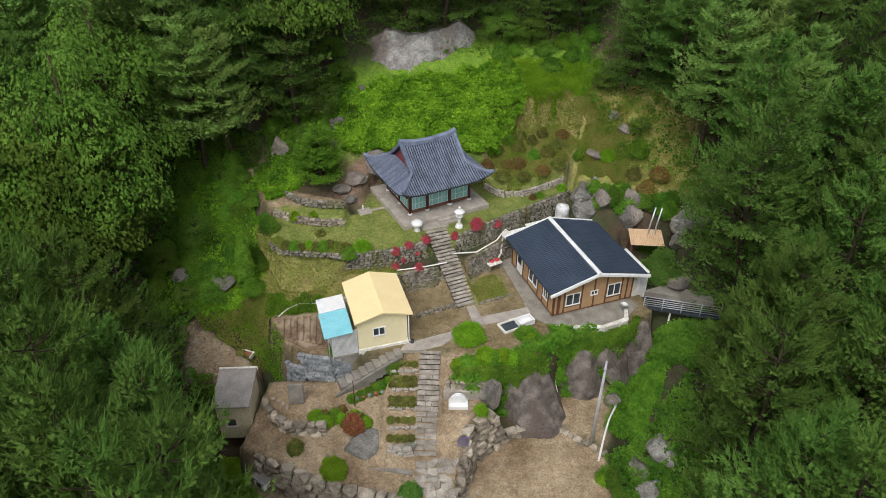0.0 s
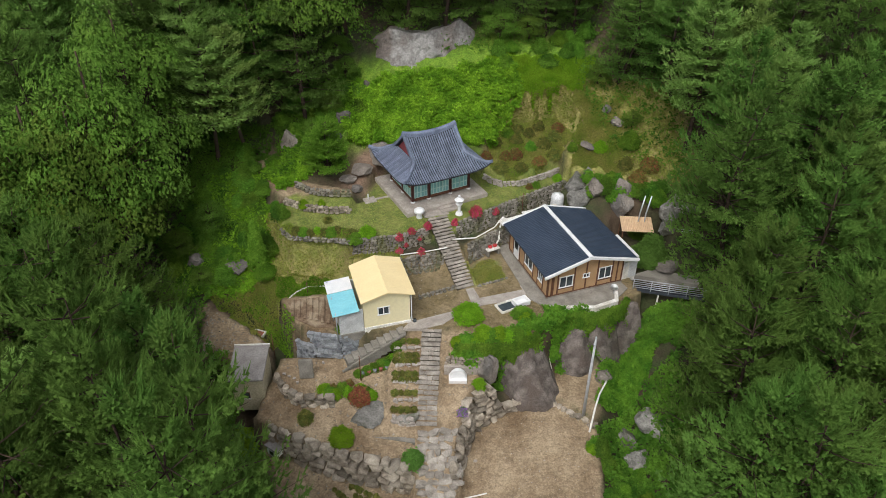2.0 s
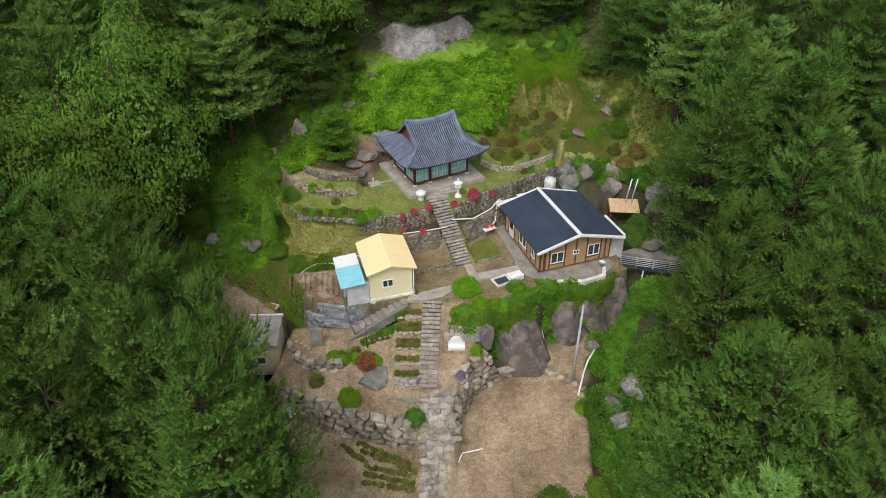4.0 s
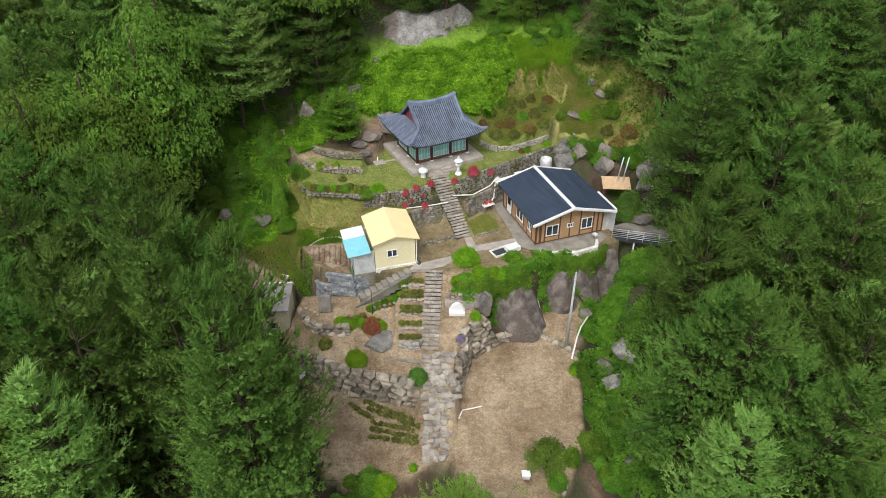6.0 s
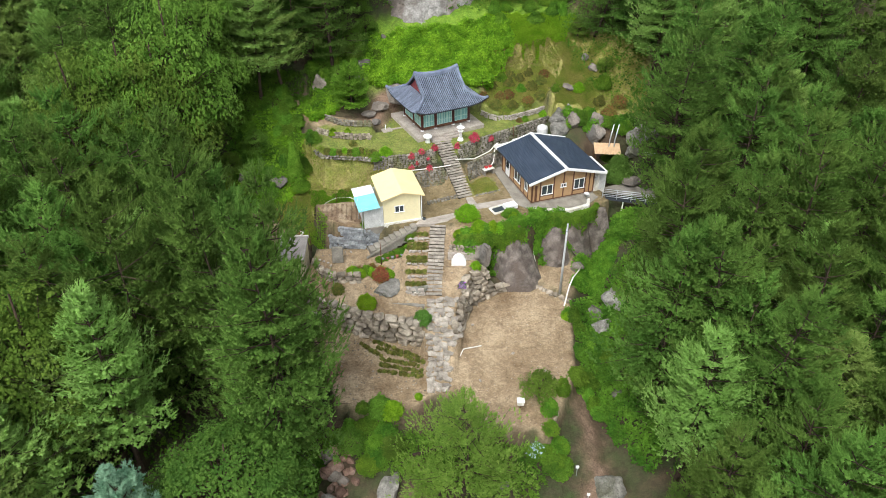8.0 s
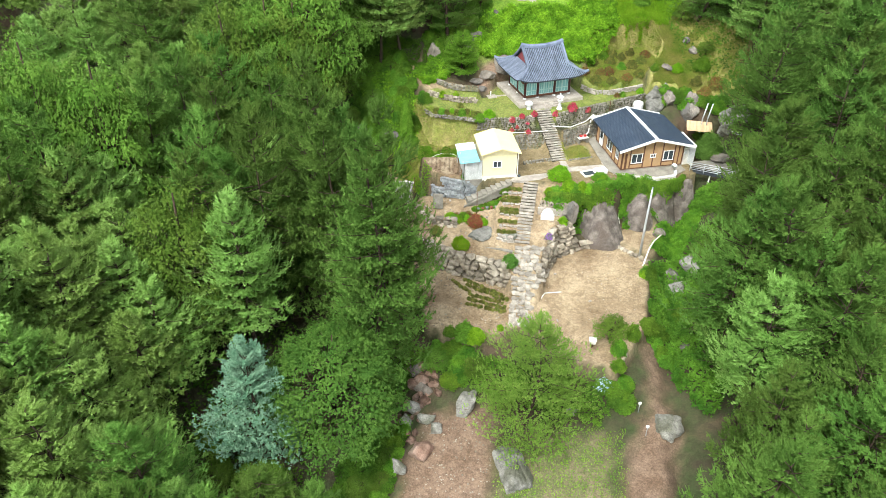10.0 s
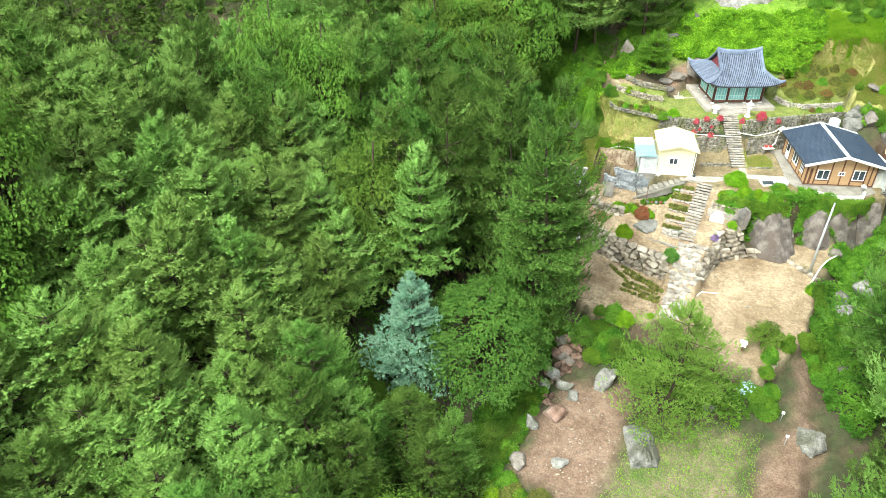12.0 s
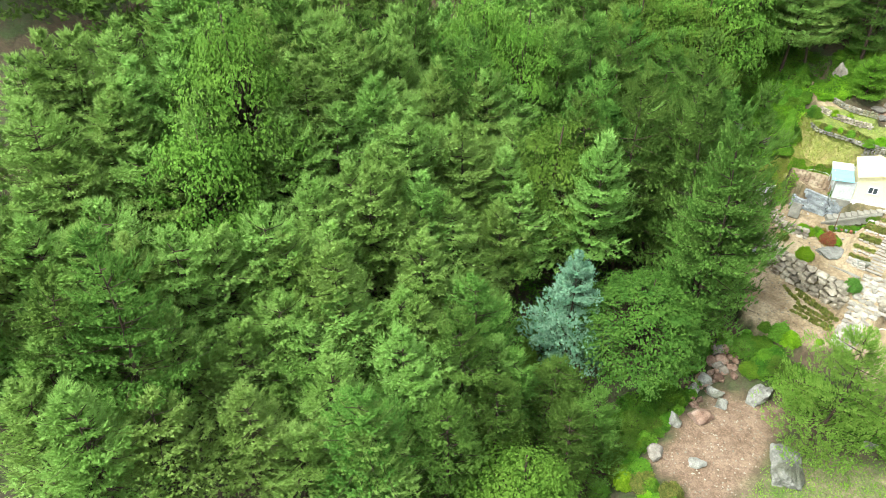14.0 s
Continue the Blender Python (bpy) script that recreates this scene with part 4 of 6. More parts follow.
    part("back_canopy", boxed(2.2, 5.4, L + 0.05, L + 0.95, eaveL + 0.02, eaveL + 0.1), M_DIRTY, house, "off-white flat canopy sheet", m=pose(0, 0, 0, 0, -3, 0))
    return house


build_timber_house()


def build_annex():
    """The small white annex against the house's east wall."""
    ann = thing("white_annex", "white flat-roofed annex with grey sheet doors beside the house", "annex", pose(6.0, -7.0, 1.5, 0, 0, 20))
    part("wall", boxed(7.04, 8.45, 0.75, 3.9, -0.4, 1.85, bevel=0.02), M_DIRTY, ann)
    part("parapet", boxed(8.25, 8.5, 0.7, 3.95, 1.85, 2.02, bevel=0.03), M_WHITE, ann, "white painted parapet")
    part("door", boxed(7.75, 8.45, 0.71, 0.755, 0.1, 1.9, bevel=0.01), M_CORR, ann, "grey sheet metal door")
    part("meter_box", boxed(7.2, 7.5, 0.64, 0.755, 1.2, 1.6, bevel=0.01), M_CORR, ann)


build_annex()


# ---- cream house with its lean-to ----
def build_cream_house():
    house = thing("cream_house", "small cream house with pale yellow gabled roof and one window", "house", pose(-7.28, -10.45, 1.35, 0, 0, 17))
    W, L, ev, top = 3.85, 4.75, 2.85, 3.42
    x0, x1, y0, y1 = 0.15, 3.55, 0.35, 4.5
    bm = bmesh.new()
    outline = [(x0, -0.5), (x1, -0.5), (x1, ev - 0.08), (W / 2, top - 0.1), (x0, ev - 0.08)]
    a = [bm.verts.new((x, y0, z)) for x, z in outline]
    b = [bm.verts.new((x, y1, z)) for x, z in outline]
    bm.faces.new(a)
    bm.faces.new(b[::-1])
    for i in range(5):
        bm.faces.new((a[i], a[(i + 1) % 5], b[(i + 1) % 5], b[i]))
    bmesh.ops.recalc_face_normals(bm, faces=bm.faces)
    part("wall", bm, M_YELLOW, house)
    part("plinth", boxed(x0 - 0.05, x1 + 0.08, y0 - 0.07, y1 + 0.05, -0.6, 0.32, bevel=0.04), M_DIRTY, house, "stained white plaster plinth")
    window(house, 1.2, 2.0, y0, 1.32, 1.9)
    for xa, xb, za, zb in ((-0.05, W / 2, ev, top), (W + 0.05, W / 2, ev, top)):
        bm = bmesh.new()
        vs = [bm.verts.new(p) for p in ((xa, 0, za), (xb, 0, zb), (xb, L, zb), (xa, L, za), (xa, 0, za - 0.1), (xb, 0, zb - 0.1), (xb, L, zb - 0.1), (xa, L, za - 0.1))]
        for f in ((0, 1, 2, 3), (7, 6, 5, 4), (0, 4, 5, 1), (2, 6, 7, 3), (3, 7, 4, 0)):
            bm.faces.new([vs[i] for i in f])
        bmesh.ops.recalc_face_normals(bm, faces=bm.faces)
        s = part("roof_slope", bm, M_CREAMROOF, house, "pale yellow coated roof sheet")
        for k in range(1, 6):
            part("seam", sweep([(xa + 0.02, L * k / 6, za), (xb, L * k / 6, zb)], 0.05, 0.012, bmesh.new()), M_CREAMROOF, s)
    part("drain_pipe", mesh_of("drain_pipe", *tube([(x1 + 0.1, 0.3, ev - 0.1), (x1 + 0.1, 0.3, 0.4), (x1 + 0.18, 0.25, 0.3)], [0.035] * 3, 7), M_WHITE, True), None, house)
    part("gas_can", mesh_of("gas_can", *cylinder(x1 + 0.3, 0.25, 0.0, 0.32, 0.14, 0.14, 10), M_GLASS, True), None, house)
    lean = thing("lean_to", "lean-to with light blue sheet roof and corrugated grey front", "lean-to", pose(-7.28, -10.45, 1.35, 0, 0, 17))
    part("roof_sheet", boxed(-1.95, -0.02, 0.0, 2.65, 2.2, 2.25, bevel=0.01), M_BLUE, lean, "light blue plastic roof sheet", m=pose(0, 0, 0, 0, -4, 0))
    part("roof_sheet", boxed(-1.9, -0.02, 2.66, 4.2, 2.24, 2.29, bevel=0.01), M_WHITE, lean, "white roof sheet", m=pose(0, 0, 0, 0, -4, 0))
    bm = bmesh.new()
    pts = [(x, 0.3 + (0.02 if k % 2 else -0.02)) for k, x in enumerate(np.linspace(-1.55, 0.1, 45))]
    strip([(x, y, 0.1) for x, y in pts], [(x, y, 2.12 if x < -1.5 else 2.18) for x, y in pts], bm)
    strip([(x, y + 0.02, 0.1) for x, y in pts], [(x, y + 0.02, 2.12) for x, y in pts], bm)
    part("front_sheet", bm, M_CORR, lean, "grey corrugated sheet")
    part("side_wall", boxed(-1.62, -1.52, 0.3, 4.0, 0.0, 2.1), M_CORR, lean)
    part("back_wall", boxed(-1.6, 0.1, 3.95, 4.05, 0.0, 2.1), M_CORR, lean)
    for x, y in ((-1.85, 0.12), (-1.85, 2.0), (-1.85, 4.0)):
        part("post", mesh_of("post", *cylinder(x, y, -0.4, 2.3, 0.04, 0.04, 7), M_STEEL, True), None, lean)
    part("plinth", boxed(-1.6, 0.12, 0.2, 4.0, -0.6, 0.12, bevel=0.03), M_CONCRETE, lean)


M_CREAMROOF = mat("pale_yellow_roof_coat", (0.84, 0.675, 0.37), (0.88, 0.72, 0.41), 0.9, 9, 0.55, 0.03, grain=0.05)
build_cream_house()


# ---- shed, open-sided shelter, tank ----
def build_shed():
    shed = thing("garden_shed", "beige rendered shed with sloping grey felt roof", "shed", pose(-16.15, -14.2, -1.75, 0, 0, 3))
    part("wall", boxed(0, 2.15, 0, 2.9, -0.8, 2.35, bevel=0.03), M_SHED, shed)
    part("roof", boxed(-0.15, 2.3, -0.15, 3.1, 2.36, 2.5, bevel=0.02), M_SHEDROOF, shed, m=pose(0, 0, 0, 5, 0, 0))
    part("roof_edge", boxed(-0.18, 2.33, 3.1, 3.2, 2.32, 2.56), M_DIRTY, shed, m=pose(0, 0, 0, 5, 0, 0))
    win = part("window", boxed(0.6, 1.15, -0.04, 0.02, 0.45, 1.0), M_TIMBER, shed, "small dark window")
    part("pane", boxed(0.65, 1.1, -0.055, -0.03, 0.5, 0.95), M_GLASS, win)
    part("sill", boxed(0.55, 1.2, -0.1, 0.02, 0.38, 0.45), M_DIRTY, win)


build_shed()


def build_shelter():
    sh = thing("wood_shelter", "open shelter roofed with peach corrugated sheet", "shelter", pose(13.1, 0.2, 1.6, 0, 0, -4))
    bm = bmesh.new()
    for side in (0, 0.02):
        pts = [(x, 0.04 * (k % 2)) for k, x in enumerate(np.linspace(0, 2.6, 37))]
        strip([(x, -0.05, 1.85 + z - side) for x, z in pts], [(x, 1.85, 2.15 + z - side) for x, z in pts], bm)
    part("roof_sheet", bm, M_PEACH, sh)
    for x, y, z in ((0.1, 0.1, 1.85), (2.5, 0.1, 1.85), (0.1, 1.7, 2.1), (2.5, 1.7, 2.1)):
        part("post", mesh_of("post", *cylinder(x, y, -1.5, z, 0.05, 0.05, 7), M_TIMBER, True), None, sh)
    for x in (1.45, 1.95):
        part("flue_pipe", mesh_of("flue_pipe", *tube([(x, 1.2, 1.2), (x + 0.05, 1.3, 2.8), (x + 0.3, 1.5, 4.4)], [0.06, 0.06, 0.06], 8), M_STEEL, True), None, sh, "grey metal flue pipe")


build_shelter()


def build_tank():
    t = thing("water_tank", "light grey round plastic water tank", "tank", pose(8.15, 3.9, 3.2))
    vs, fs = tube([(0, 0, 0), (0, 0, 0.1), (0, 0, 1.3), (0, 0, 1.5), (0, 0, 1.56)], [0.52, 0.56, 0.56, 0.5, 0.3], 20)
    part("body", mesh_of("body", vs, fs, M_CORR, True), None, t)
    part("lid", mesh_of("lid", *cylinder(0, 0, 1.54, 1.64, 0.22, 0.2, 14), M_WHITE, True), None, t)


build_tank()

# ---- stonework ----
def hull_stone(seed, flat=1.0, points=15):
    """An angular stone about 1 m across: the hull of a few points."""
    r = random.Random(seed)
    bm = bmesh.new()
    for k in range(points):
        v = Vector((r.gauss(0, 1), r.gauss(0, 1), r.gauss(0, 1))).normalized()
        v = Vector([math.copysign(abs(c) ** 0.55, c) for c in v]) * r.uniform(0.42, 0.52)
        bm.verts.new((v.x, v.y, v.z * flat))
    out = bmesh.ops.convex_hull(bm, input=bm.verts)
    loose = {v for v in bm.verts if not v.link_faces}
    bmesh.ops.delete(bm, geom=list(loose), context="VERTS")
    return bm


def stones_of(material, flat=1.0, n=7, seed=0):
    return [from_bm("stone", hull_stone(seed + k, flat), material) for k in range(n)]


STONES = stones_of(M_STONE)
DARKS = stones_of(M_STONE_DARK, seed=40)


def block(seed):
    """A dressed block about 1 m across with chipped edges."""
    r = random.Random(seed)
    bm = boxed(-0.5, 0.5, -0.5, 0.5, -0.5, 0.5, bevel=0.07)
    for v in bm.verts:
        v.co += Vector((r.gauss(0, 0.02), r.gauss(0, 0.03), r.gauss(0, 0.025)))
    return from_bm("block", bm, M_BLOCK)


BLOCKS = [block(k) for k in range(6)]
FLAGS = stones_of(M_STEP, 0.8, seed=120)
PALES = stones_of(M_SLAB, seed=160)
pick = random.Random(3)


def along(path, s):
    """The point and the left-hand normal at the distance s along a path."""
    for (ax, ay), (bx, by) in zip(path, path[1:]):
        d = math.hypot(bx - ax, by - ay)
        if s <= d or (bx, by) == path[-1]:
            return ax + (bx - ax) * s / d, ay + (by - ay) * s / d, -(by - ay) / d, (bx - ax) / d
        s -= d


def length_of(path):
    return sum(math.hypot(b[0] - a[0], b[1] - a[1]) for a, b in zip(path, path[1:]))


def stone_wall(label, path, size, meshes, low=None, high=None, cap=0.0, batter=0.12, name="stone_wall", tidy=1.0):
    """A dry wall of single stones; it climbs from the ground on its right to the ground on its left."""
    wall = thing(name, label, "wall", kind="structure")
    total = length_of(path)
    marks = [along(path, min(s, total - 0.01)) for s in np.arange(0, total + 0.2, 0.2)]
    mx, my, mnx, mny = np.array(marks).T
    foot = land(mx - mnx * 0.6, my - mny * 0.6) if low is None else np.full(len(mx), low)
    head = land(mx + mnx * 0.6, my + mny * 0.6) if high is None else np.full(len(mx), high)
    h = size * 0.62
    for course in range(12):
        s, any_laid = pick.uniform(0, size * 0.5), False
        while s < total:
            w = size * pick.uniform(0.7, 1.55)
            at = min(s + w / 2, total - 0.01)
            x, y, nx, ny = along(path, at)
            k = min(int(at / 0.2), len(mx) - 1)
            z = foot[k] + (course + 0.3) * h
            if z < head[k] + cap:
                any_laid = True
                out = batter * course * h - 0.15
                m = Matrix.Translation((x + nx * out, y + ny * out, z)) @ Matrix.Rotation(math.atan2(ny, nx) + math.pi / 2 + pick.gauss(0, 0.15 * tidy), 4, "Z") @ Matrix.Rotation(pick.gauss(0, 0.12 * tidy), 4, "X")
                m = m @ Matrix.Diagonal((w * 1.08, size * pick.uniform(0.8, 1.1), h * pick.uniform(1.1, 1.4), 1)) if tidy > 0.5 else m @ Matrix.Diagonal((w * 0.95, size * pick.uniform(0.9, 1.0), h * 0.95, 1))
                part("stone", pick.choice(meshes), None, wall, m=m)
            s += w
        if not any_laid:
            break
    return wall


stone_wall("boulder retaining wall below the rock garden", [(-13.8, -15.9), (-9.6, -17.9), (-7.9, -18.5), (-5.8, -18.9), (-3.6, -19.4)], 0.84, STONES, cap=0.1)
stone_wall("boulder retaining wall above the sandy yard", [(-1.2, -20.6), (-0.6, -18.3), (0.4, -14.6), (2.6, -12.9), (5.5, -11.6)], 0.8, STONES, cap=0.1)
stone_wall("rubble retaining wall of the temple terrace", [(-0.7, -0.75), (3.15, 2.2), (9.3, 6.6)], 0.34, DARKS, cap=0.12)
stone_wall("rubble wall of the middle terrace", [(0.3, -1.7), (3.6, 1.25), (6.2, 3.2)], 0.34, DARKS, cap=0.1)
stone_wall("rubble wall below the azaleas", [(-8.9, -3.0), (-7.6, -2.9), (-5.1, -2.4), (-2.9, -1.4)], 0.34, DARKS, cap=0.15)
stone_wall("rubble wall behind the gravel bed", [(-5.2, -3.7), (-4.4, -3.6), (-1.3, -2.7)], 0.34, DARKS, cap=0.1)
stone_wall("low stone kerb of the lawn edge", [(-14.6, -1.4), (-13.6, -2.5), (-11, -2.75), (-8.9, -3.0)], 0.34, DARKS, low=4.3, high=4.7)
stone_wall("low dry wall beside the sandy path", [(-15.0, 2.3), (-13.2, 1.25), (-11.1, 0.8), (-9.4, 0.85)], 0.34, STONES, low=4.75, high=5.35)
stone_wall("upper dry wall beside the sandy path", [(-14.2, 3.8), (-12.6, 2.6), (-11.2, 2.3), (-9.5, 2.3)], 0.34, DARKS, low=5.5, high=6.1)
stone_wall("pale stone kerb of the shrub bed", [(1.9, 6.9), (2.6, 6.0), (3.6, 5.4), (4.8, 5.5), (6.2, 6.3), (7.6, 7.2), (8.9, 8.2), (9.8, 9.2), (10.4, 10.4)], 0.3, PALES, low=4.7, high=5.2)
stone_wall("dressed grey block wall of the vegetable plot", [(-12.5, -9.4), (-12.0, -9.7), (-10.8, -10.3), (-8.9, -10.55), (-7.5, -10.0)], 0.34, BLOCKS, high=1.32, batter=0.05, tidy=0.15)
stone_wall("boulder bank beside the shed", [(-13.6, -12.2), (-12.8, -13.6), (-11.5, -14.6), (-9.2, -14.6)], 0.6, STONES, low=-1.9, high=-0.6)
stone_wall("stone edging of the planted steps", [(-5.2, -15.8), (-4.2, -16.1), (-3.5, -16.1)], 0.45, PALES, low=-1.75, high=-1.1)
for k, y in enumerate((-11.0, -12.2, -13.4, -14.6)):
    stone_wall("stone edging of the planted steps", [(-5.2 + 0.03 * k, y), (-3.3, y + 0.05)], 0.34, PALES, low=ground_z(-4.2, y) - 0.25, high=ground_z(-4.2, y) + 0.12)
stone_wall("wall behind the white marker stone", [(-1.5, -11.85), (1.7, -11.85)], 0.36, STONES, low=-0.75, high=0.5)
stone_wall("stone kerb between the two sandy yards", [(5.9, -11.5), (7.6, -12.8), (9.4, -14.1)], 0.45, STONES, low=-4.1, high=-3.5)
stone_wall("low kerb of the gravel bed", [(-3.6, -6.35), (-0.65, -4.95)], 0.3, DARKS, low=1.45, high=1.75)
stone_wall("low kerb of the grass bed", [(0.95, -4.75), (3.5, -3.6)], 0.3, DARKS, low=1.45, high=1.65)
stone_wall("rough stone edge along the gully", [(8.9, -16.5), (8.8, -22), (6.6, -28)], 0.4, STONES, low=-4.9, high=-4.6)


def rough_step(x, y, z, w, d, h, turn, parent, meshes=None, r=pick):
    """One step of two or three rough slabs."""
    n = r.choice((1, 2, 2, 3))
    cuts = sorted([0, 1] + [r.uniform(0.3, 0.7) if n == 2 else (k + 1) / 3 + r.uniform(-0.08, 0.08) for k in range(n - 1)])
    for a, b in zip(cuts, cuts[1:]):
        bm = boxed((a - 0.5) * w + 0.01, (b - 0.5) * w - 0.01, -d * 0.6, d * 0.45, -0.085, r.uniform(-0.01, 0.02), bevel=0.025)
        for v in bm.verts:
            v.co += Vector((r.gauss(0, 0.012), r.gauss(0, 0.025), r.gauss(0, 0.01)))
        part("step", bm, M_STEP, parent, m=Matrix.Translation((x, y, z)) @ Matrix.Rotation(turn, 4, "Z"))
    part("riser", boxed(-w / 2 + 0.03, w / 2 - 0.03, -d * 0.42, d * 0.5, -h, -0.075), M_RISER, parent, m=Matrix.Translation((x, y, z)) @ Matrix.Rotation(turn, 4, "Z"))


def stair(label, bottom, top, w0, w1, n, name="stone_stair"):
    st = thing(name, label, "stairs", kind="structure")
    (ax, ay, az), (bx, by, bz) = bottom, top
    turn = math.atan2(by - ay, bx - ax) - math.pi / 2
    run = math.hypot(bx - ax, by - ay) / n
    for k in range(n):
        s = (k + 0.5) / n
        rough_step(ax + (bx - ax) * s, ay + (by - ay) * s, az + (bz - az) * (k + 1) / n, w0 + (w1 - w0) * s + pick.uniform(-0.06, 0.06), run, (bz - az) / n + 0.14, turn + pick.gauss(0, 0.02), st)
    return st


stair("long flight of rough grey stone steps up to the temple", (0.15, -4.95, 1.42), (-2.15, 0.35, 4.66), 1.45, 1.75, 22)
stair("long flight of rough stone steps through the rock garden", (-2.65, -16.3, -1.65), (-2.4, -9.7, 1.36), 1.4, 1.4, 20)

con = thing("concrete_stair", "narrow grey concrete stair along the cream house", "stairs", kind="structure")
for k in range(9):
    s = (k + 0.5) / 9
    x, y, z = -8.55 + 4.1 * s, -11.4 + 1.65 * s, -0.35 + 1.72 * (k + 1) / 9
    part("step", boxed(-0.26, 0.26, -0.45, 0.45, -1.1, 0, bevel=0.02), M_CONCRETE, con, m=pose(x, y, z, 0, 0, 22))
part("stringer", sweep([(-8.75, -12.05, -0.85), (-6.4, -11.05, 0.2), (-4.4, -10.2, 1.1)], 0.12, 0.2, bmesh.new()), M_CONCRETE, con)

# irregular flagstone way down to the gardens
flag_way = thing("flagstone_path", "irregular flagstone path running down between the gardens", "path", kind="structure")
for row in range(19):
    y = -16.75 - row * 0.42
    x0, x1 = (-3.3, -0.6 - 0.03 * row) if row < 10 else (-3.1, -1.45)
    x = x0 + pick.uniform(0, 0.15)
    while x < x1:
        w = pick.uniform(0.42, 0.8)
        px, py = x + w / 2, y + pick.uniform(-0.1, 0.1)
        m = Matrix.Translation((px, py, ground_z(px, py) + 0.06)) @ Matrix.Rotation(pick.uniform(-0.4, 0.4), 4, "Z") @ Matrix.Rotation(0.34, 4, "X") @ Matrix.Diagonal((w * 1.22, 0.62, 0.34, 1))
        part("flagstone", pick.choice(FLAGS), None, flag_way, m=m)
        x += w


def broken_rock(seed, name, material, planes=12, keen=22.0, detail=4, rough=1.1, slab=False):
    """A rock about 1 m across: a ball cut by many planes, its edges worn and its skin rough and cracked."""
    r = random.Random(seed * 31 + 7)
    cuts, twist = [], r.uniform(0, 6)
    for k in range(planes):
        z = 1 - (2 * k + 1) / planes
        w = k * 2.39996 + twist
        d = Vector((math.cos(w) * math.sqrt(1 - z * z), math.sin(w) * math.sqrt(1 - z * z), z)) + Vector((r.gauss(0, 0.22), r.gauss(0, 0.22), r.gauss(0, 0.22)))
        cuts.append((d.normalized(), r.uniform(0.36, 0.48)))
    if slab:
        sides = ((1, 0, 0.25), (-1, 0, 0.15), (0, -1, 0.5), (0, 1, 0), (0.35, 0, 1), (-0.6, -0.2, 0.8), (0, 0, -1), (0.8, -0.7, 0.3), (-0.7, -0.8, 0.1))
        cuts = [((Vector(d) + Vector((r.gauss(0, 0.16), r.gauss(0, 0.16), r.gauss(0, 0.16)))).normalized(), r.uniform(0.38, 0.47)) for d in sides]
    bm = bmesh.new()
    bmesh.ops.create_icosphere(bm, subdivisions=detail, radius=1.0)
    off = Vector((seed * 7.3, seed * 3.1, seed * 1.7))
    for v in bm.verts:
        d = v.co.normalized()
        inv = sum(max(d.dot(n) / h, 0.0) ** keen for n, h in cuts) ** (1 / keen)
        p = d * min(1 / max(inv, 1.35), 0.74)
        f = noise.voronoi(p * 3.4 + off)[0]
        crack = max(0.0, 1 - (f[1] - f[0]) * 7)
        v.co = p * (1 + rough * (0.13 * noise.noise(p * 2.5 + off) + 0.06 * noise.noise(p * 8 + off) + 0.04 * noise.noise(p * 19 + off) - 0.05 * crack))
    return from_bm(name, bm, material)


ROCKS = [broken_rock(k + 1, "boulder", M_ROCK) for k in range(4)]
PALE_ROCKS = [broken_rock(k + 9, "boulder", M_PALEROCK) for k in range(4)]
RED_ROCKS = [broken_rock(k + 17, "boulder", M_REDROCK, 10, detail=3) for k in range(4)]
CRAGS = [broken_rock(k + 23, "rock_face", M_CRAG, 10, 60.0, 4, 0.5, True) for k in range(4)]


def crag_at(x, y, sx, sy, sz, z, turn, tilt, label):
    ob = new("rock_face", pick.choice(CRAGS))
    ob.matrix_basis = pose(x, y, z, tilt, 0, turn) @ Matrix.Diagonal((sx, sy, sz, 1))
    return tagged(ob, label, "rock")


def rock(x, y, sx, sy, sz, turn=0.0, lift=0.0, pale=False, tilt=0.0, label="", stock=None, group="boulders on the slope"):
    ob = new("boulder", pick.choice(stock or (PALE_ROCKS if pale else ROCKS)))
    ob.matrix_basis = Matrix.Translation((x, y, ground_z(x, y) + lift)) @ Matrix.Rotation(radians(turn), 4, "Z") @ Matrix.Rotation(radians(tilt), 4, "X") @ Matrix.Diagonal((sx, sy, sz, 1))
    return tagged(ob, label or ("pale weathered granite boulder" if pale else "dark grey weathered boulder on the slope"), "boulder", group)


# great rocks below the house terrace
crag_at(4.7, -11.0, 4.0, 2.4, 5.4, -2.0, 28, -24, "huge brown rock face below the hedge")
rock(1.7, -12.2, 1.6, 1.4, 2.6, 40, 0.3, label="tall brown rock beside the white marker")
crag_at(8.4, -8.3, 3.6, 2.2, 4.0, -1.7, 8, -12, "huge dark rock under the house terrace")
crag_at(12.7, -6.1, 3.2, 2.8, 5.2, -1.3, 40, -6, "rounded brown rock under the terrace corner")
crag_at(10.4, -7.8, 3.6, 2.0, 4.8, -1.7, 22, -6, "dark brown rock face below the house terrace")

rock(10.6, -9.9, 1.4, 1.2, 1.2, 0, 0.2)
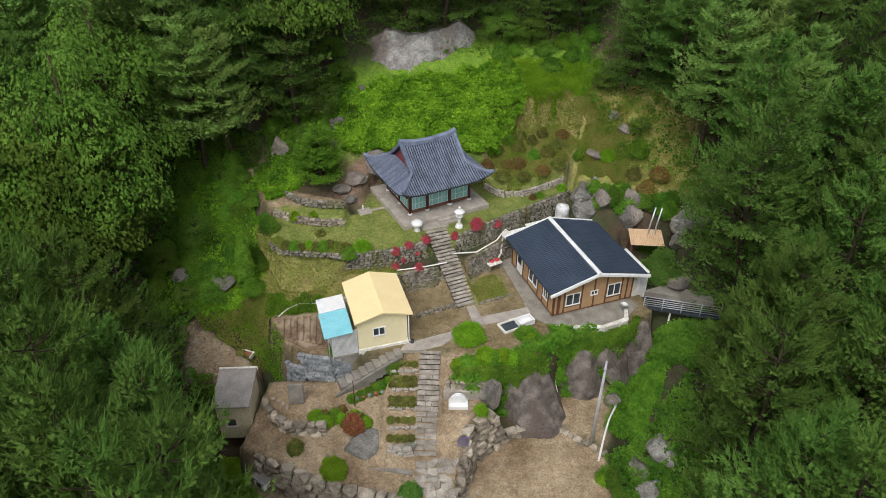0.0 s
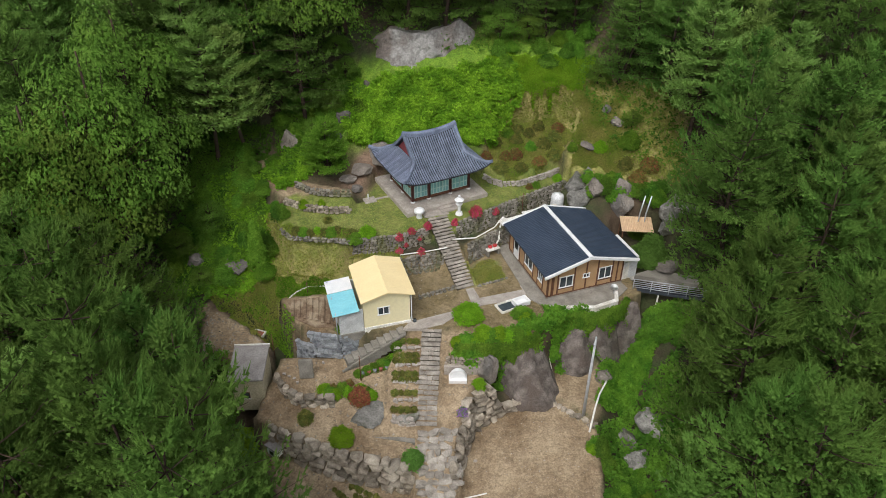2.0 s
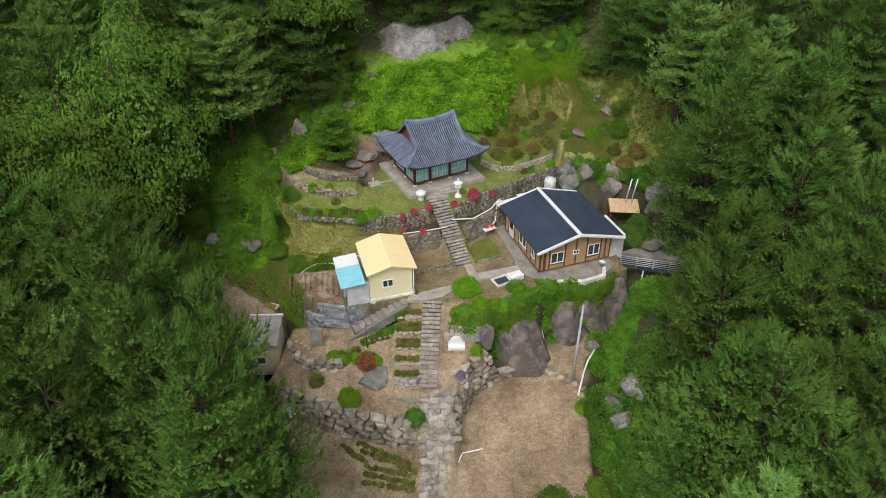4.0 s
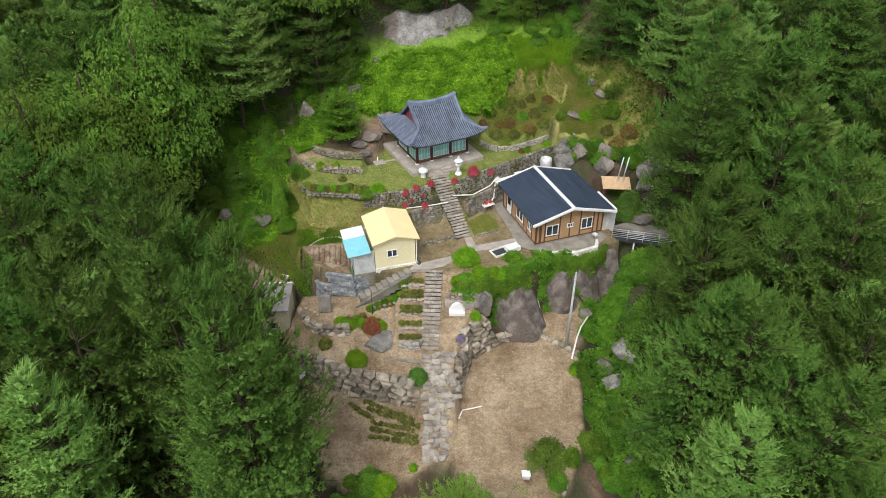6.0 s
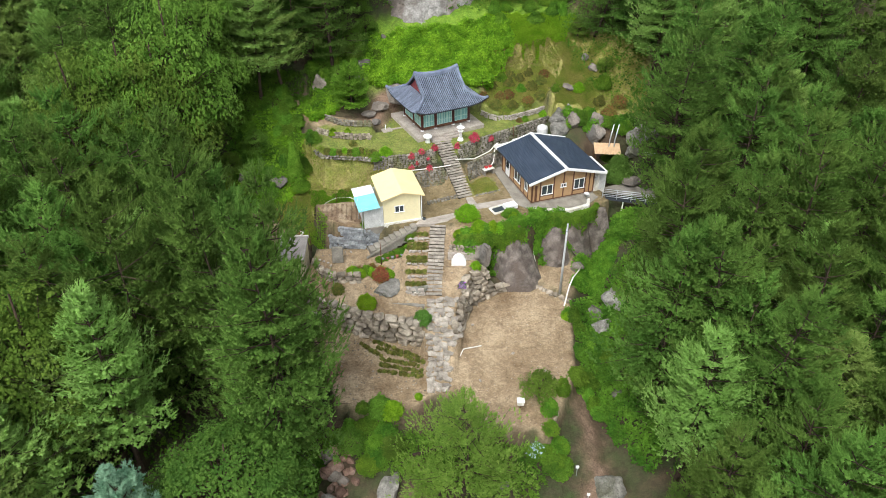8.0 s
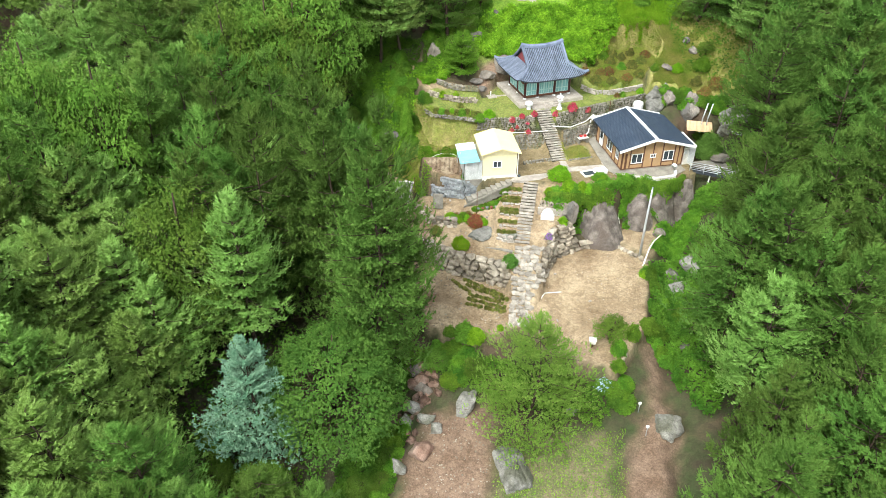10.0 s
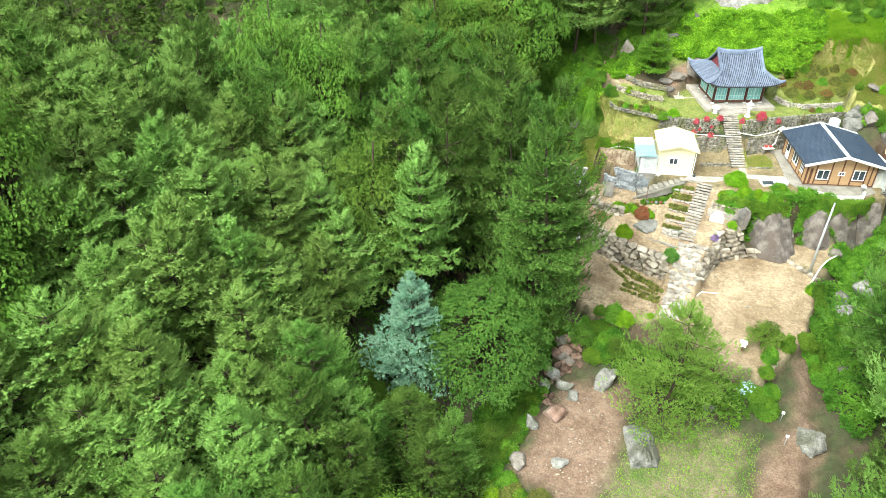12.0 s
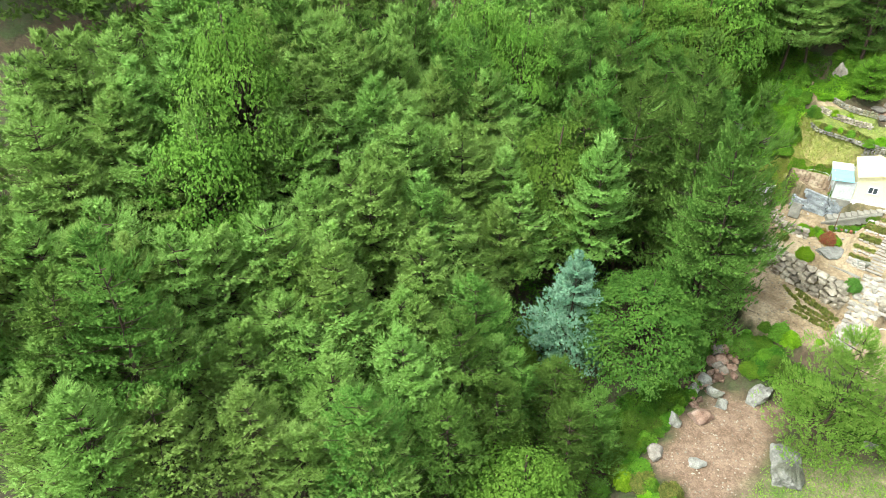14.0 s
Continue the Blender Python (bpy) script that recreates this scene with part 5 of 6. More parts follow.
# tumbled reddish stones in the dell
for k in range(64):
    u = pick.uniform(0, 1)
    x, y = -8.9 - 1.4 * u + pick.gauss(0, 0.75), -27.8 - 9.2 * u + pick.gauss(0, 0.3)
    w = pick.uniform(0.25, 0.65) if k % 8 else pick.uniform(0.8, 1.2)
    rock(x, y, w * 1.2, w, w * 0.85, pick.uniform(0, 180), 0.1, stock=RED_ROCKS, label="broken reddish brown rock tumbled in the dell", group="broken rocks in the dell")
rock(-8.3, -36.6, 2.0, 1.6, 1.5, 30, 0.2, stock=RED_ROCKS, label="pinkish grey boulder beside the bare earth")
rock(-5.6, -31.8, 1.3, 3.0, 1.5, -18, 0.2, pale=True, tilt=22, label="long pale boulder leaning on the bank")
rock(-7.6, -34.4, 1.0, 0.9, 1.2, 10, 0.1, pale=True)
# boulders by the gully
for x, y, s, z in ((12.0, -14.2, 2.1, 1.7), (13.5, -13.9, 2.3, 1.6), (12.3, -16.2, 1.9, 2.0), (10.4, -31.6, 1.7, 1.5), (12.4, -23, 1.0, 0.7)):
    rock(x, y, s * 1.15, s * 0.9, z, pick.uniform(0, 180), 0.1, pale=True)
for x, y, s, z in ((-10.2, -33.6, 1.3, 1.4), (-9.6, -42.0, 1.6, 1.2), (10.5, -31.2, 2.2, 2.0), (-9.7, -38.2, 1.2, 1.0), (-8.6, -33.7, 1.2, 0.9), (-9.5, -30.7, 1.0, 0.8), (-10.3, -29.0, 1.2, 1.0), (2.9, -31.2, 0.9, 0.7), (-9.8, -32.4, 1.4, 1.2), (-8.9, -31.3, 0.9, 0.9), (-6.6, -41.0, 1.2, 0.8)):
    rock(x, y, s * 1.1, s * 0.8, z, pick.uniform(0, 180), 0.2, pale=pick.random() < 0.6)
# boulders round the house and the temple
for x, y, s, z in ((11.3, 4.3, 1.9, 2.0), (13.8, 4.2, 2.2, 2.2), (13.5, 3.1, 2.1, 2.2), (9.8, 4.7, 2.4, 1.6), (9.9, 3.6, 2.1, 1.9), (17.3, 1.8, 2.4, 2.2), (18.8, 2.1, 1.9, 1.9), (17.0, 0.7, 1.6, 1.5), (10.9, 5.6, 1.2, 0.8), (12.2, 5.2, 1.0, 0.6)):
    rock(x, y, s, s * 0.8, z, pick.uniform(0, 180), 0.1, pale=pick.random() < 0.75)
for x, y, s, z in ((-21.7, -2.0, 1.9, 1.5), (-18.6, -2.5, 2.4, 1.6), (-15.5, 8.6, 1.7, 2.4), (-10.8, 11.0, 2.0, 1.2), (-8.9, 13.8, 1.0, 1.3), (-9.9, 5.3, 1.7, 0.6), (-8.9, 6.2, 2.2, 0.8), (-7.4, 7.7, 2.4, 2.4), (-9.2, 4.6, 1.2, 0.6), (-11.3, 9.0, 1.6, 1.0), (14.0, 10.5, 1.5, 0.8), (13.2, 11.9, 1.0, 0.9), (16.5, -2.5, 2.2, 0.8)):
    rock(x, y, s, s * 0.8, z, pick.uniform(0, 180), 0.15, pale=False)
rock(-1.3, -37.2, 2.6, 4.0, 2.4, 28, 0.1, pale=True, label="big smooth blue-grey boulder lying on bare earth")
rock(-3.9, -16.0, 1.3, 0.8, 0.8, 10, 0.15, pale=True, label="big pale stone at the foot of the planted steps")
rock(-6.4, -15.0, 2.2, 3.4, 0.5, -24, -0.08, pale=True, label="smooth bare rock sheet in the rock garden")
rock(11.0, 8.6, 1.0, 2.6, 0.5, 25, 0.05, label="flat purple-grey rock lying on the grass")


# the pale cliff above the meadow
def build_cliff():
    bm = bmesh.new()
    grid = []
    for i in range(91):
        row = []
        for j in range(41):
            a, b = i / 90, j / 40
            x = -11.6 + 13.9 * a
            lean = 3.8 * b
            foot = 14.6 + 0.1 * (x + 10) + 0.5 * math.sin(a * 9)
            tall = 3.9 * (0.7 + 0.3 * min(max((a - 0.22) * 9, 0), 1)) * (0.55 + 0.45 * min(1, 5 * (1 - a) + 0.1 * math.sin(a * 17)))
            p = Vector((x * 0.6, b * 3.0, 3.0))
            bump = noise.noise(p * 0.6) * 0.7 + noise.noise(p * 2.3) * 0.25 + 0.12 * noise.noise(p * 6) + 0.7 * noise.voronoi(p * 1.1)[0][0]
            y = foot + lean - bump
            z = ground_z(x, foot) - 1.6 + (tall + 1.0) * b + 0.25 * noise.noise(p * 1.7)
            row.append(bm.verts.new((x, y, z)))
        top = row[-1].co
        row.append(bm.verts.new((top.x, top.y + 1.5, top.z - 0.2)))
        row.append(bm.verts.new((top.x, top.y + 3.0, top.z - 3.5)))
        grid.append(row)
    for a, b in zip(grid, grid[1:]):
        for k in range(len(a) - 1):
            bm.faces.new((a[k], b[k], b[k + 1], a[k + 1]))
    cl = new("cliff", from_bm("cliff", bm, M_CLIFF))
    tagged(cl, "pale bare granite cliff above the green meadow", "cliff", kind="structure")


build_cliff()

# concrete aprons and paths
def slab_poly(name, label, poly, z, thick, material, category="pavement"):
    bm = bmesh.new()
    a = [bm.verts.new((x, y, z)) for x, y in poly]
    b = [bm.verts.new((x, y, z - thick)) for x, y in poly]
    bm.faces.new(a)
    bm.faces.new(b[::-1])
    for i in range(len(a)):
        j = (i + 1) % len(a)
        bm.faces.new((a[j], a[i], b[i], b[j]))
    bmesh.ops.recalc_face_normals(bm, faces=bm.faces)
    return tagged(new(name, from_bm(name, bm, material)), label, category, kind="structure")


slab_poly("pavement_house", "worn grey concrete apron round the timber house", [(5.0, -6.4), (6.3, -7.5), (9.8, -7.4), (11.5, -6.6), (12.8, -5.0), (12.3, -4.0), (6.4, -6.0), (3.8, 1.2), (2.9, 0.6)], 1.53, 0.3, M_CONCRETE)
slab_poly("pavement_yard", "concrete path strip across the yard", [(0.15, -5.2), (0.75, -5.0), (1.2, -6.3), (4.6, -5.2), (4.4, -4.7), (5.1, -4.6), (4.7, -6.2), (1.0, -7.3), (0.7, -7.4)], 1.49, 0.2, M_SLAB)
slab_poly("pavement_front", "concrete path before the cream house", [(-4.5, -9.9), (-4.1, -9.2), (-0.9, -7.9), (-0.6, -8.4), (-1.6, -9.4), (-3.1, -9.9)], 1.48, 0.25, M_SLAB)
slab_poly("terrace_kerb", "pale concrete kerb of the house terrace", [(6.2, -7.75), (9.9, -7.7), (11.7, -6.85), (11.9, -5.6), (11.65, -5.55), (11.45, -6.6), (9.8, -7.4), (6.3, -7.45)], 1.72, 0.5, M_DIRTY)
slab_poly("garden_path", "narrow mossy concrete strip across the rock garden", [(-7.3, -16.5), (-5.8, -16.85), (-3.4, -17.2), (-3.4, -17.55), (-5.9, -17.15), (-7.4, -16.85)], -1.86, 0.3, M_CONCRETE)
slab_poly("pavement_landing", "pale stone landing before the temple platform", [(-3.15, 0.25), (-1.15, 0.75), (-1.5, 1.9), (-3.5, 0.9)], 4.70, 0.15, M_SLAB)
slab_poly("plot_soil", "tilled brown soil of the vegetable plot", [(-13.6, -6.6), (-10.3, -6.0), (-9.5, -9.6), (-10.8, -9.7), (-12.5, -8.8)], 1.36, 0.2, M_SOIL, "soil")
for k in range(8):
    x = -13.1 + k * 0.46
    slab = sweep([(x, -6.65 + 0.07 * k, 1.33), (x + 0.2, -7.7, 1.33), (x + 0.36, -8.5 - 0.14 * k, 1.33)], 0.27, 0.17, bmesh.new())
    tagged(new("soil_ridge", from_bm("soil_ridge", slab, M_SOIL)), "raised ridge of tilled brown soil", "soil", "ridges of the vegetable plot")


def pebbles(name, label, polys, n, size, material, seed):
    """Loose small stones strewn on bare ground."""
    r = np.random.default_rng(seed)
    base = np.array([(1, 0, 0), (-0.6, 0.8, 0.1), (-0.5, -0.8, 0), (0.1, 0.1, 0.75)])
    tri = [0, 1, 3, 1, 2, 3, 2, 0, 3]
    out = []
    for poly in polys:
        p = np.array(poly)
        xy = r.uniform(p.min(0), p.max(0), (n * 3, 2))
        xy = xy[inside(poly, xy[:, 0], xy[:, 1]) > 0.1][:n]
        z = land(xy[:, 0], xy[:, 1])
        for (x, y), h in zip(xy, z):
            w, s = r.uniform(0, 6.28), size * r.uniform(0.4, 1.0) ** 2
            c, d = math.cos(w) * s, math.sin(w) * s
            q = base * r.uniform(0.7, 1.3, (4, 1))
            out.append(np.stack([x + q[:, 0] * c - q[:, 1] * d, y + q[:, 0] * d + q[:, 1] * c, h + q[:, 2] * s - 0.01], 1)[tri])
    return tagged(new(name, tri_mesh(name, np.concatenate(out), material)), label, "stones", kind="stuff")


pebbles("loose_stones", "small loose stones strewn over the bare sandy ground", [TERRACES[k][0] for k in (0, 4)] + [[(-9.8, -43), (-3.5, -44.5), (-2.6, -38), (-3.2, -31.5), (-8.5, -33)], TERRACES[18][0]], 420, 0.13, M_STONE, 5)
pebbles("yard_gravel", "fine gravel on the raked sandy yard", [TERRACES[3][0], TERRACES[6][0]], 900, 0.06, M_SLAB, 6)

# ---- shrubs and ground plants ----
def bush_mesh(seed, material, n=520, size=0.12, flowers=None, share=0.0):
    """A dome of leaves 1 m wide and high, on the ground."""
    r = np.random.default_rng(seed)
    d = r.normal(0, 1, (n, 3))
    d /= np.linalg.norm(d, axis=1, keepdims=True)
    d[:, 2] = np.abs(d[:, 2]) * 1.0 - 0.12
    lump = 1 + 0.12 * np.sin(d[:, 0] * 7 + seed) * np.cos(d[:, 1] * 6) + 0.08 * np.sin(d[:, 2] * 9)
    c = d * np.array([0.5, 0.5, 0.86]) * (lump * r.uniform(0.72, 1.02, n))[:, None]
    c[:, 2] += 0.1
    v = leaves(r, c, d + np.array([0, 0, 0.3]), 3, size, 0.4)
    me = tri_mesh("leaves", v, material)
    if flowers:
        me.materials.append(flowers)
        k = len(me.polygons)
        me.polygons.foreach_set("material_index", (r.random(k) < share).astype(np.int32))
    return me


BUSHES = {
    "green": [bush_mesh(k, M_BUSH) for k in (1, 2)],
    "ivy": [bush_mesh(k, M_IVY) for k in (3, 4, 5)],
    "red": [bush_mesh(k, M_IVY, flowers=M_AZALEA, share=0.85) for k in (6, 7)],
    "rust": [bush_mesh(k, M_OLIVE, flowers=M_RUST, share=0.6) for k in (8, 9)],
    "olive": [bush_mesh(k, M_OLIVE) for k in (10, 11)],
    "crimson": [bush_mesh(15, M_RUST, flowers=M_RUSTLEAF, share=0.6)],
    "purple": [bush_mesh(12, M_IVY, flowers=M_PURPLE, share=0.5)],
    "blue": [bush_mesh(13, M_IVY, flowers=M_PALEBLUE, share=0.3)],
    "weed": [bush_mesh(k, M_UNDER, 700, 0.11) for k in (16, 17, 18)],
    "dark": [bush_mesh(14, M_PINE)],
}
SAY = {"green": "round clipped bright green shrub", "ivy": "loose leafy green bush on the ground", "red": "azalea bush full of crimson flowers", "rust": "low shrub with reddish brown leaves",
       "olive": "low olive green shrub in bare soil", "crimson": "round bush with dark red leaves", "purple": "small bush with purple flowers", "blue": "hydrangea bush with pale blue flowers", "weed": "tangled green undergrowth bush", "dark": "dense dark green conifer shrub"}
SMALL = {"olive": bush_mesh(27, M_OLIVE, 170, 0.2), "rust": bush_mesh(28, M_OLIVE, 200, 0.18, M_RUST, 0.6)}
STEM = mesh_of("stem", *tube([(0, 0, -0.15), (0.01, 0, 0.2), (0.0, 0.02, 0.5)], [0.03, 0.025, 0.01], 5), M_BARK)


FINE = {"green": bush_mesh(21, M_BUSH, 1500, 0.06), "ivy": bush_mesh(22, M_IVY, 1200, 0.07), "olive": bush_mesh(23, M_OLIVE, 1400, 0.07), "dark": bush_mesh(24, M_PINE, 2000, 0.06), "crimson": bush_mesh(25, M_RUST, 1400, 0.07, M_RUSTLEAF, 0.6), "blue": bush_mesh(26, M_IVY, 1400, 0.07, M_PALEBLUE, 0.3)}


def bush(kind, x, y, w, h, sink=0.03, z=None):
    ob = thing("bush", SAY[kind], "bush", Matrix.Translation((x, y, (ground_z(x, y) if z is None else z) - sink)) @ Matrix.Rotation(pick.uniform(0, 6.28), 4, "Z") @ Matrix.Diagonal((w, w * pick.uniform(0.9, 1.1), h, 1)), kind + " bushes")
    part("leaves", SMALL[kind] if w < 0.6 and kind in SMALL else FINE[kind] if w > 1.6 and kind in FINE else pick.choice(BUSHES[kind]), None, ob)
    part("stem", STEM, None, ob)


for x, y, w in ((-5.1, -2.4, 0.8), (-4.15, -1.9, 0.75), (-3.55, -1.75, 0.6), (-2.85, -1.25, 0.8), (-5.1, -2.9, 0.7), (-3.35, -3.0, 0.8), (-0.65, -0.2, 0.8), (1.02, 0.75, 1.25), (2.7, 1.85, 0.8), (-4.6, -2.3, 0.5)):
    bush("red", x, y, w * 0.85, w * 0.75)
for x, y, kind in ((3.42, 6.69, "olive"), (5.2, 6.7, "olive"), (6.86, 7.52, "rust"), (8.25, 8.33, "olive"), (3.9, 8.1, "rust"), (4.8, 8.25, "rust"), (2.1, 7.9, "rust"), (7.41, 9.67, "olive"), (3.17, 9.92, "olive"), (4.93, 10.2, "olive"),
                   (3.04, 11.65, "olive"), (5.2, 11.64, "olive"), (7.19, 11.95, "olive"), (6.15, 11.07, "olive"), (8.4, 10.6, "olive"), (6.2, 9.3, "ivy"), (4.2, 11.1, "ivy"), (8.9, 11.9, "rust")):
    bush(kind, x, y, pick.uniform(0.9, 1.25), pick.uniform(0.7, 0.95))
for x, y, kind, w in ((6.44, 5.4, "ivy", 0.7), (5.82, 5.1, "rust", 0.6), (8.43, 6.6, "green", 0.8), (12.2, 8.0, "green", 1.2), (14.8, 8.3, "ivy", 1.9), (12.8, 5.0, "ivy", 1.3), (10.8, 4.0, "ivy", 1.1), (12.9, 3.6, "ivy", 1.2), (15.0, 4.8, "rust", 1.5), (16.2, 6.0, "rust", 1.6), (14.2, 6.3, "olive", 1.2), (9.8, 8.2, "ivy", 0.9)):
    bush(kind, x, y, w, w * 0.85)
bush("green", 0.3, -8.6, 2.3, 1.4)
for x, y, kind, w, h in ((-8.3, -17.3, "green", 1.75, 1.2), (-7.3, -14.2, "crimson", 1.5, 1.2), (-9.3, -13.4, "rust", 0.6, 0.5), (-8.2, -13.0, "rust", 0.6, 0.5), (-7.6, -2.3, "green", 1.3, 0.8), (-15.3, -15.9, "green", 1.9, 1.9), (-3.5, -18.7, "dark", 1.35, 1.2),
                         (-11.0, -0.4, "olive", 0.8, 0.5), (-9.3, -2.3, "olive", 0.9, 0.6), (-8.5, -2.9, "ivy", 1.1, 0.8), (-11.7, 1.2, "green", 0.6, 0.6), (-13.2, 1.3, "green", 0.8, 0.7), (-15.8, 2.3, "olive", 0.9, 0.8), (1.0, -13.4, "green", 1.0, 0.9),
                         (-0.2, -15.5, "purple", 0.7, 0.6), (-10.9, -15.8, "olive", 1.1, 0.8), (5.4, -28.7, "blue", 1.5, 1.1), (-3.6, -25.2, "green", 0.6, 0.5), (-5.6, -26.8, "green", 1.6, 1.3), (8.9, -16.2, "green", 0.8, 0.8), (4.3, -8.3, "ivy", 1.6, 0.8), (15.3, -1.2, "dark", 2.9, 2.6),
                         (-5.2, -11.0, "green", 0.9, 0.6), (-5.6, -11.4, "ivy", 0.9, 0.6), (-9.0, -9.9, "ivy", 0.7, 0.6), (6.4, -26.5, "ivy", 1.3, 1.5), (7.6, -24.5, "ivy", 1.2, 1.6)):
    bush(kind, x, y, w, h)
for k in range(9):
    bush(("olive", "ivy", "olive", "green")[k % 4], -13.2 + 0.55 * k, -2.15 - 0.1 * (k % 3), pick.uniform(0.6, 1.0), pick.uniform(0.45, 0.75))
for k in range(16):
    bush(("ivy", "green", "ivy", "olive")[k % 4], -10.6 + 0.55 * k + pick.uniform(-0.3, 0.3), -44.6 - 0.05 * k + pick.uniform(-1.0, 0.9), pick.uniform(1.3, 2.2), pick.uniform(1.0, 1.8))
for k in range(9):
    bush("ivy", -10.7 + pick.uniform(-0.5, 0.6), -34.5 - 1.1 * k, pick.uniform(1.0, 1.7), pick.uniform(0.8, 1.5))
for a, b, n, wide in (((-22.5, -4.0), (-17.6, 6.5), 26, 1.7), ((-15.5, 9.0), (-9.6, 14.5), 20, 1.4), ((-19.0, -3.5), (-15.6, 1.4), 12, 0.9), ((2.5, 17.6), (12.0, 18.0), 12, 0.8), ((-8.2, -26.4), (-5.6, -30.4), 10, 0.9), ((9.7, -15.8), (9.3, -24.0), 8, 0.25), ((11.2, -17.0), (10.4, -25.0), 12, 0.9), ((6.2, -27.0), (7.0, -30.5), 9, 0.5), ((13.4, 2.2), (16.6, 4.8), 8, 0.8), ((10.2, 5.4), (13.4, 3.4), 7, 0.6)):
    for k in range(n):
        u, off = pick.uniform(0, 1), pick.gauss(0, wide)
        dx, dy = b[0] - a[0], b[1] - a[1]
        size = math.hypot(dx, dy)
        bush(pick.choice(("ivy", "weed", "weed")), a[0] + dx * u - dy / size * off, a[1] + dy * u + dx / size * off, pick.uniform(0.9, 1.9), pick.uniform(0.7, 1.5))
for k in range(6):
    bush("weed" if k % 2 else "ivy", -7.6 + 0.55 * k, -12.15 + 0.26 * k, pick.uniform(0.7, 1.0), pick.uniform(0.4, 0.7))
# clump of irises in the rock garden and the hedge along the yard
for k in range(9):
    bush("ivy" if k % 2 else "green", -9.9 + 0.42 * k, -13.5 - 0.25 * (k % 3), pick.uniform(0.8, 1.1), pick.uniform(0.5, 0.8))
for k in range(9):
    bush("ivy" if k % 3 == 1 else "green", -0.5 + 0.6 * k, -10.75 + pick.uniform(-0.3, 0.2) + 0.03 * k, pick.uniform(0.95, 1.45), pick.uniform(0.6, 1.1))
for k in range(4):
    bush("ivy" if k % 2 else "green", 4.5, -10.2 + 0.62 * k, 1.0, pick.uniform(0.6, 0.9))
# rows of small plants in the garden beds
for a, b, n in (((-8.7, -19.5), (-6.9, -20.8), 7), ((-7.6, -19.2), (-3.6, -21.0), 13), ((-7.2, -19.9), (-3.6, -21.5), 12), ((-6.8, -21.2), (-3.5, -22.0), 11), ((-6.8, -21.8), (-3.5, -22.6), 11), ((-6.8, -22.4), (-3.5, -23.1), 11)):
    for k in range(n):
        s = k / (n - 1)
        bush("olive", a[0] + (b[0] - a[0]) * s + pick.gauss(0, 0.05), a[1] + (b[1] - a[1]) * s + pick.gauss(0, 0.05), pick.uniform(0.3, 0.44), pick.uniform(0.22, 0.34))
for y in (-10.6, -11.6, -12.0, -12.9, -13.3, -14.2, -15.3):
    for k in range(4):
        bush("olive", -4.9 + 0.46 * k, y, pick.uniform(0.4, 0.55), 0.3)
# tall clipped column and the spreading yew by the temple
ob = thing("columnar_conifer", "tall narrow bright green conifer on the bank", "tree", stand(-16.6, -2.3, 0, 1.15))
part("trunk", mesh_of("trunk", *tube([(0, 0, -0.3), (0, 0, 1.5), (0, 0, 3.2)], [0.09, 0.06, 0.02], 6), M_BARK), None, ob)
r = np.random.default_rng(8)
h = r.uniform(0, 1, 900) ** 0.8
w = r.uniform(0, 6.28, 900)
rad = 0.75 * (1 - h) ** 0.6 * r.uniform(0.8, 1.0, 900)
c = np.stack([rad * np.cos(w), rad * np.sin(w), 0.15 + 3.6 * h], 1)
part("crown", tri_mesh("crown", leaves(r, c, np.stack([np.cos(w), np.sin(w), 0.5 + 0 * w], 1), 6, 0.13, 0.35), M_YEW), None, ob)
tree_of("yew_tree", pine(71, 4.2, 2.9, 80, 4, 0.3, 0.06, M_YEW, 0.15, low=0.1, gap=0.4, taper=0.32), "dense light green yew beside the temple", "tree", stand(-11.8, 6.0, 0, 1.0), "garden trees")
tree_of("garden_tree", broadleaf(72, 3.0, 1.6, 60, 30, 2, 0.13, M_BROAD), "small round tree at the sandy yard's edge", "tree", stand(5.7, -25.0, 0, 1.0), "garden trees")


def scatter(name, label, polys, n, length, width, material, high=0.25, upright=0.6, seed=1, count=3):
    """Leafy ground cover over a stretch of land, denser where it is steep."""
    r = np.random.default_rng(seed)
    out = []
    for poly in polys:
        p = np.array(poly)
        xy = r.uniform(p.min(0), p.max(0), (n * 4, 2))
        keep = inside(poly, xy[:, 0], xy[:, 1]) + 0.5 * wave(xy[:, 0], xy[:, 1], 0.8) > 0
        xy = xy[keep]
        e = 0.15
        z = land(xy[:, 0], xy[:, 1])
        gxx = (land(xy[:, 0] + e, xy[:, 1]) - z) / e
        gyy = (land(xy[:, 0], xy[:, 1] + e) - z) / e
        steep = np.sqrt(1 + gxx ** 2 + gyy ** 2)
        clump = 0.55 + 0.45 * np.sin(xy[:, 0] * 1.9 + seed) * np.sin(xy[:, 1] * 2.3)
        ok = r.uniform(0, 1, len(xy)) < np.clip(steep / 3.0, 0, 1) * (0.35 + 0.65 * clump)
        xy, z, gxx, gyy = xy[ok][:n], z[ok][:n], gxx[ok][:n], gyy[ok][:n]
        nrm = np.stack([-gxx, -gyy, np.ones(len(z))], 1)
        nrm /= np.linalg.norm(nrm, axis=1, keepdims=True)
        tall = high * (0.3 + 0.7 * (0.5 + 0.5 * wave(xy[:, 0], xy[:, 1], 1.1))) * r.uniform(0.1, 1.0, len(z))
        c = np.column_stack([xy, z]) + nrm * tall[:, None]
        out.append(leaves(r, c, nrm * upright + np.array([0, 0, 0.3]), count, length, 0.45) if width > 0.15 else blades(r, c, nrm * upright + np.array([0, 0, 0.3]), count, length, width, 0.75))
    return tagged(new(name, tri_mesh(name, np.concatenate(out), material)), label, "plants", kind="stuff")


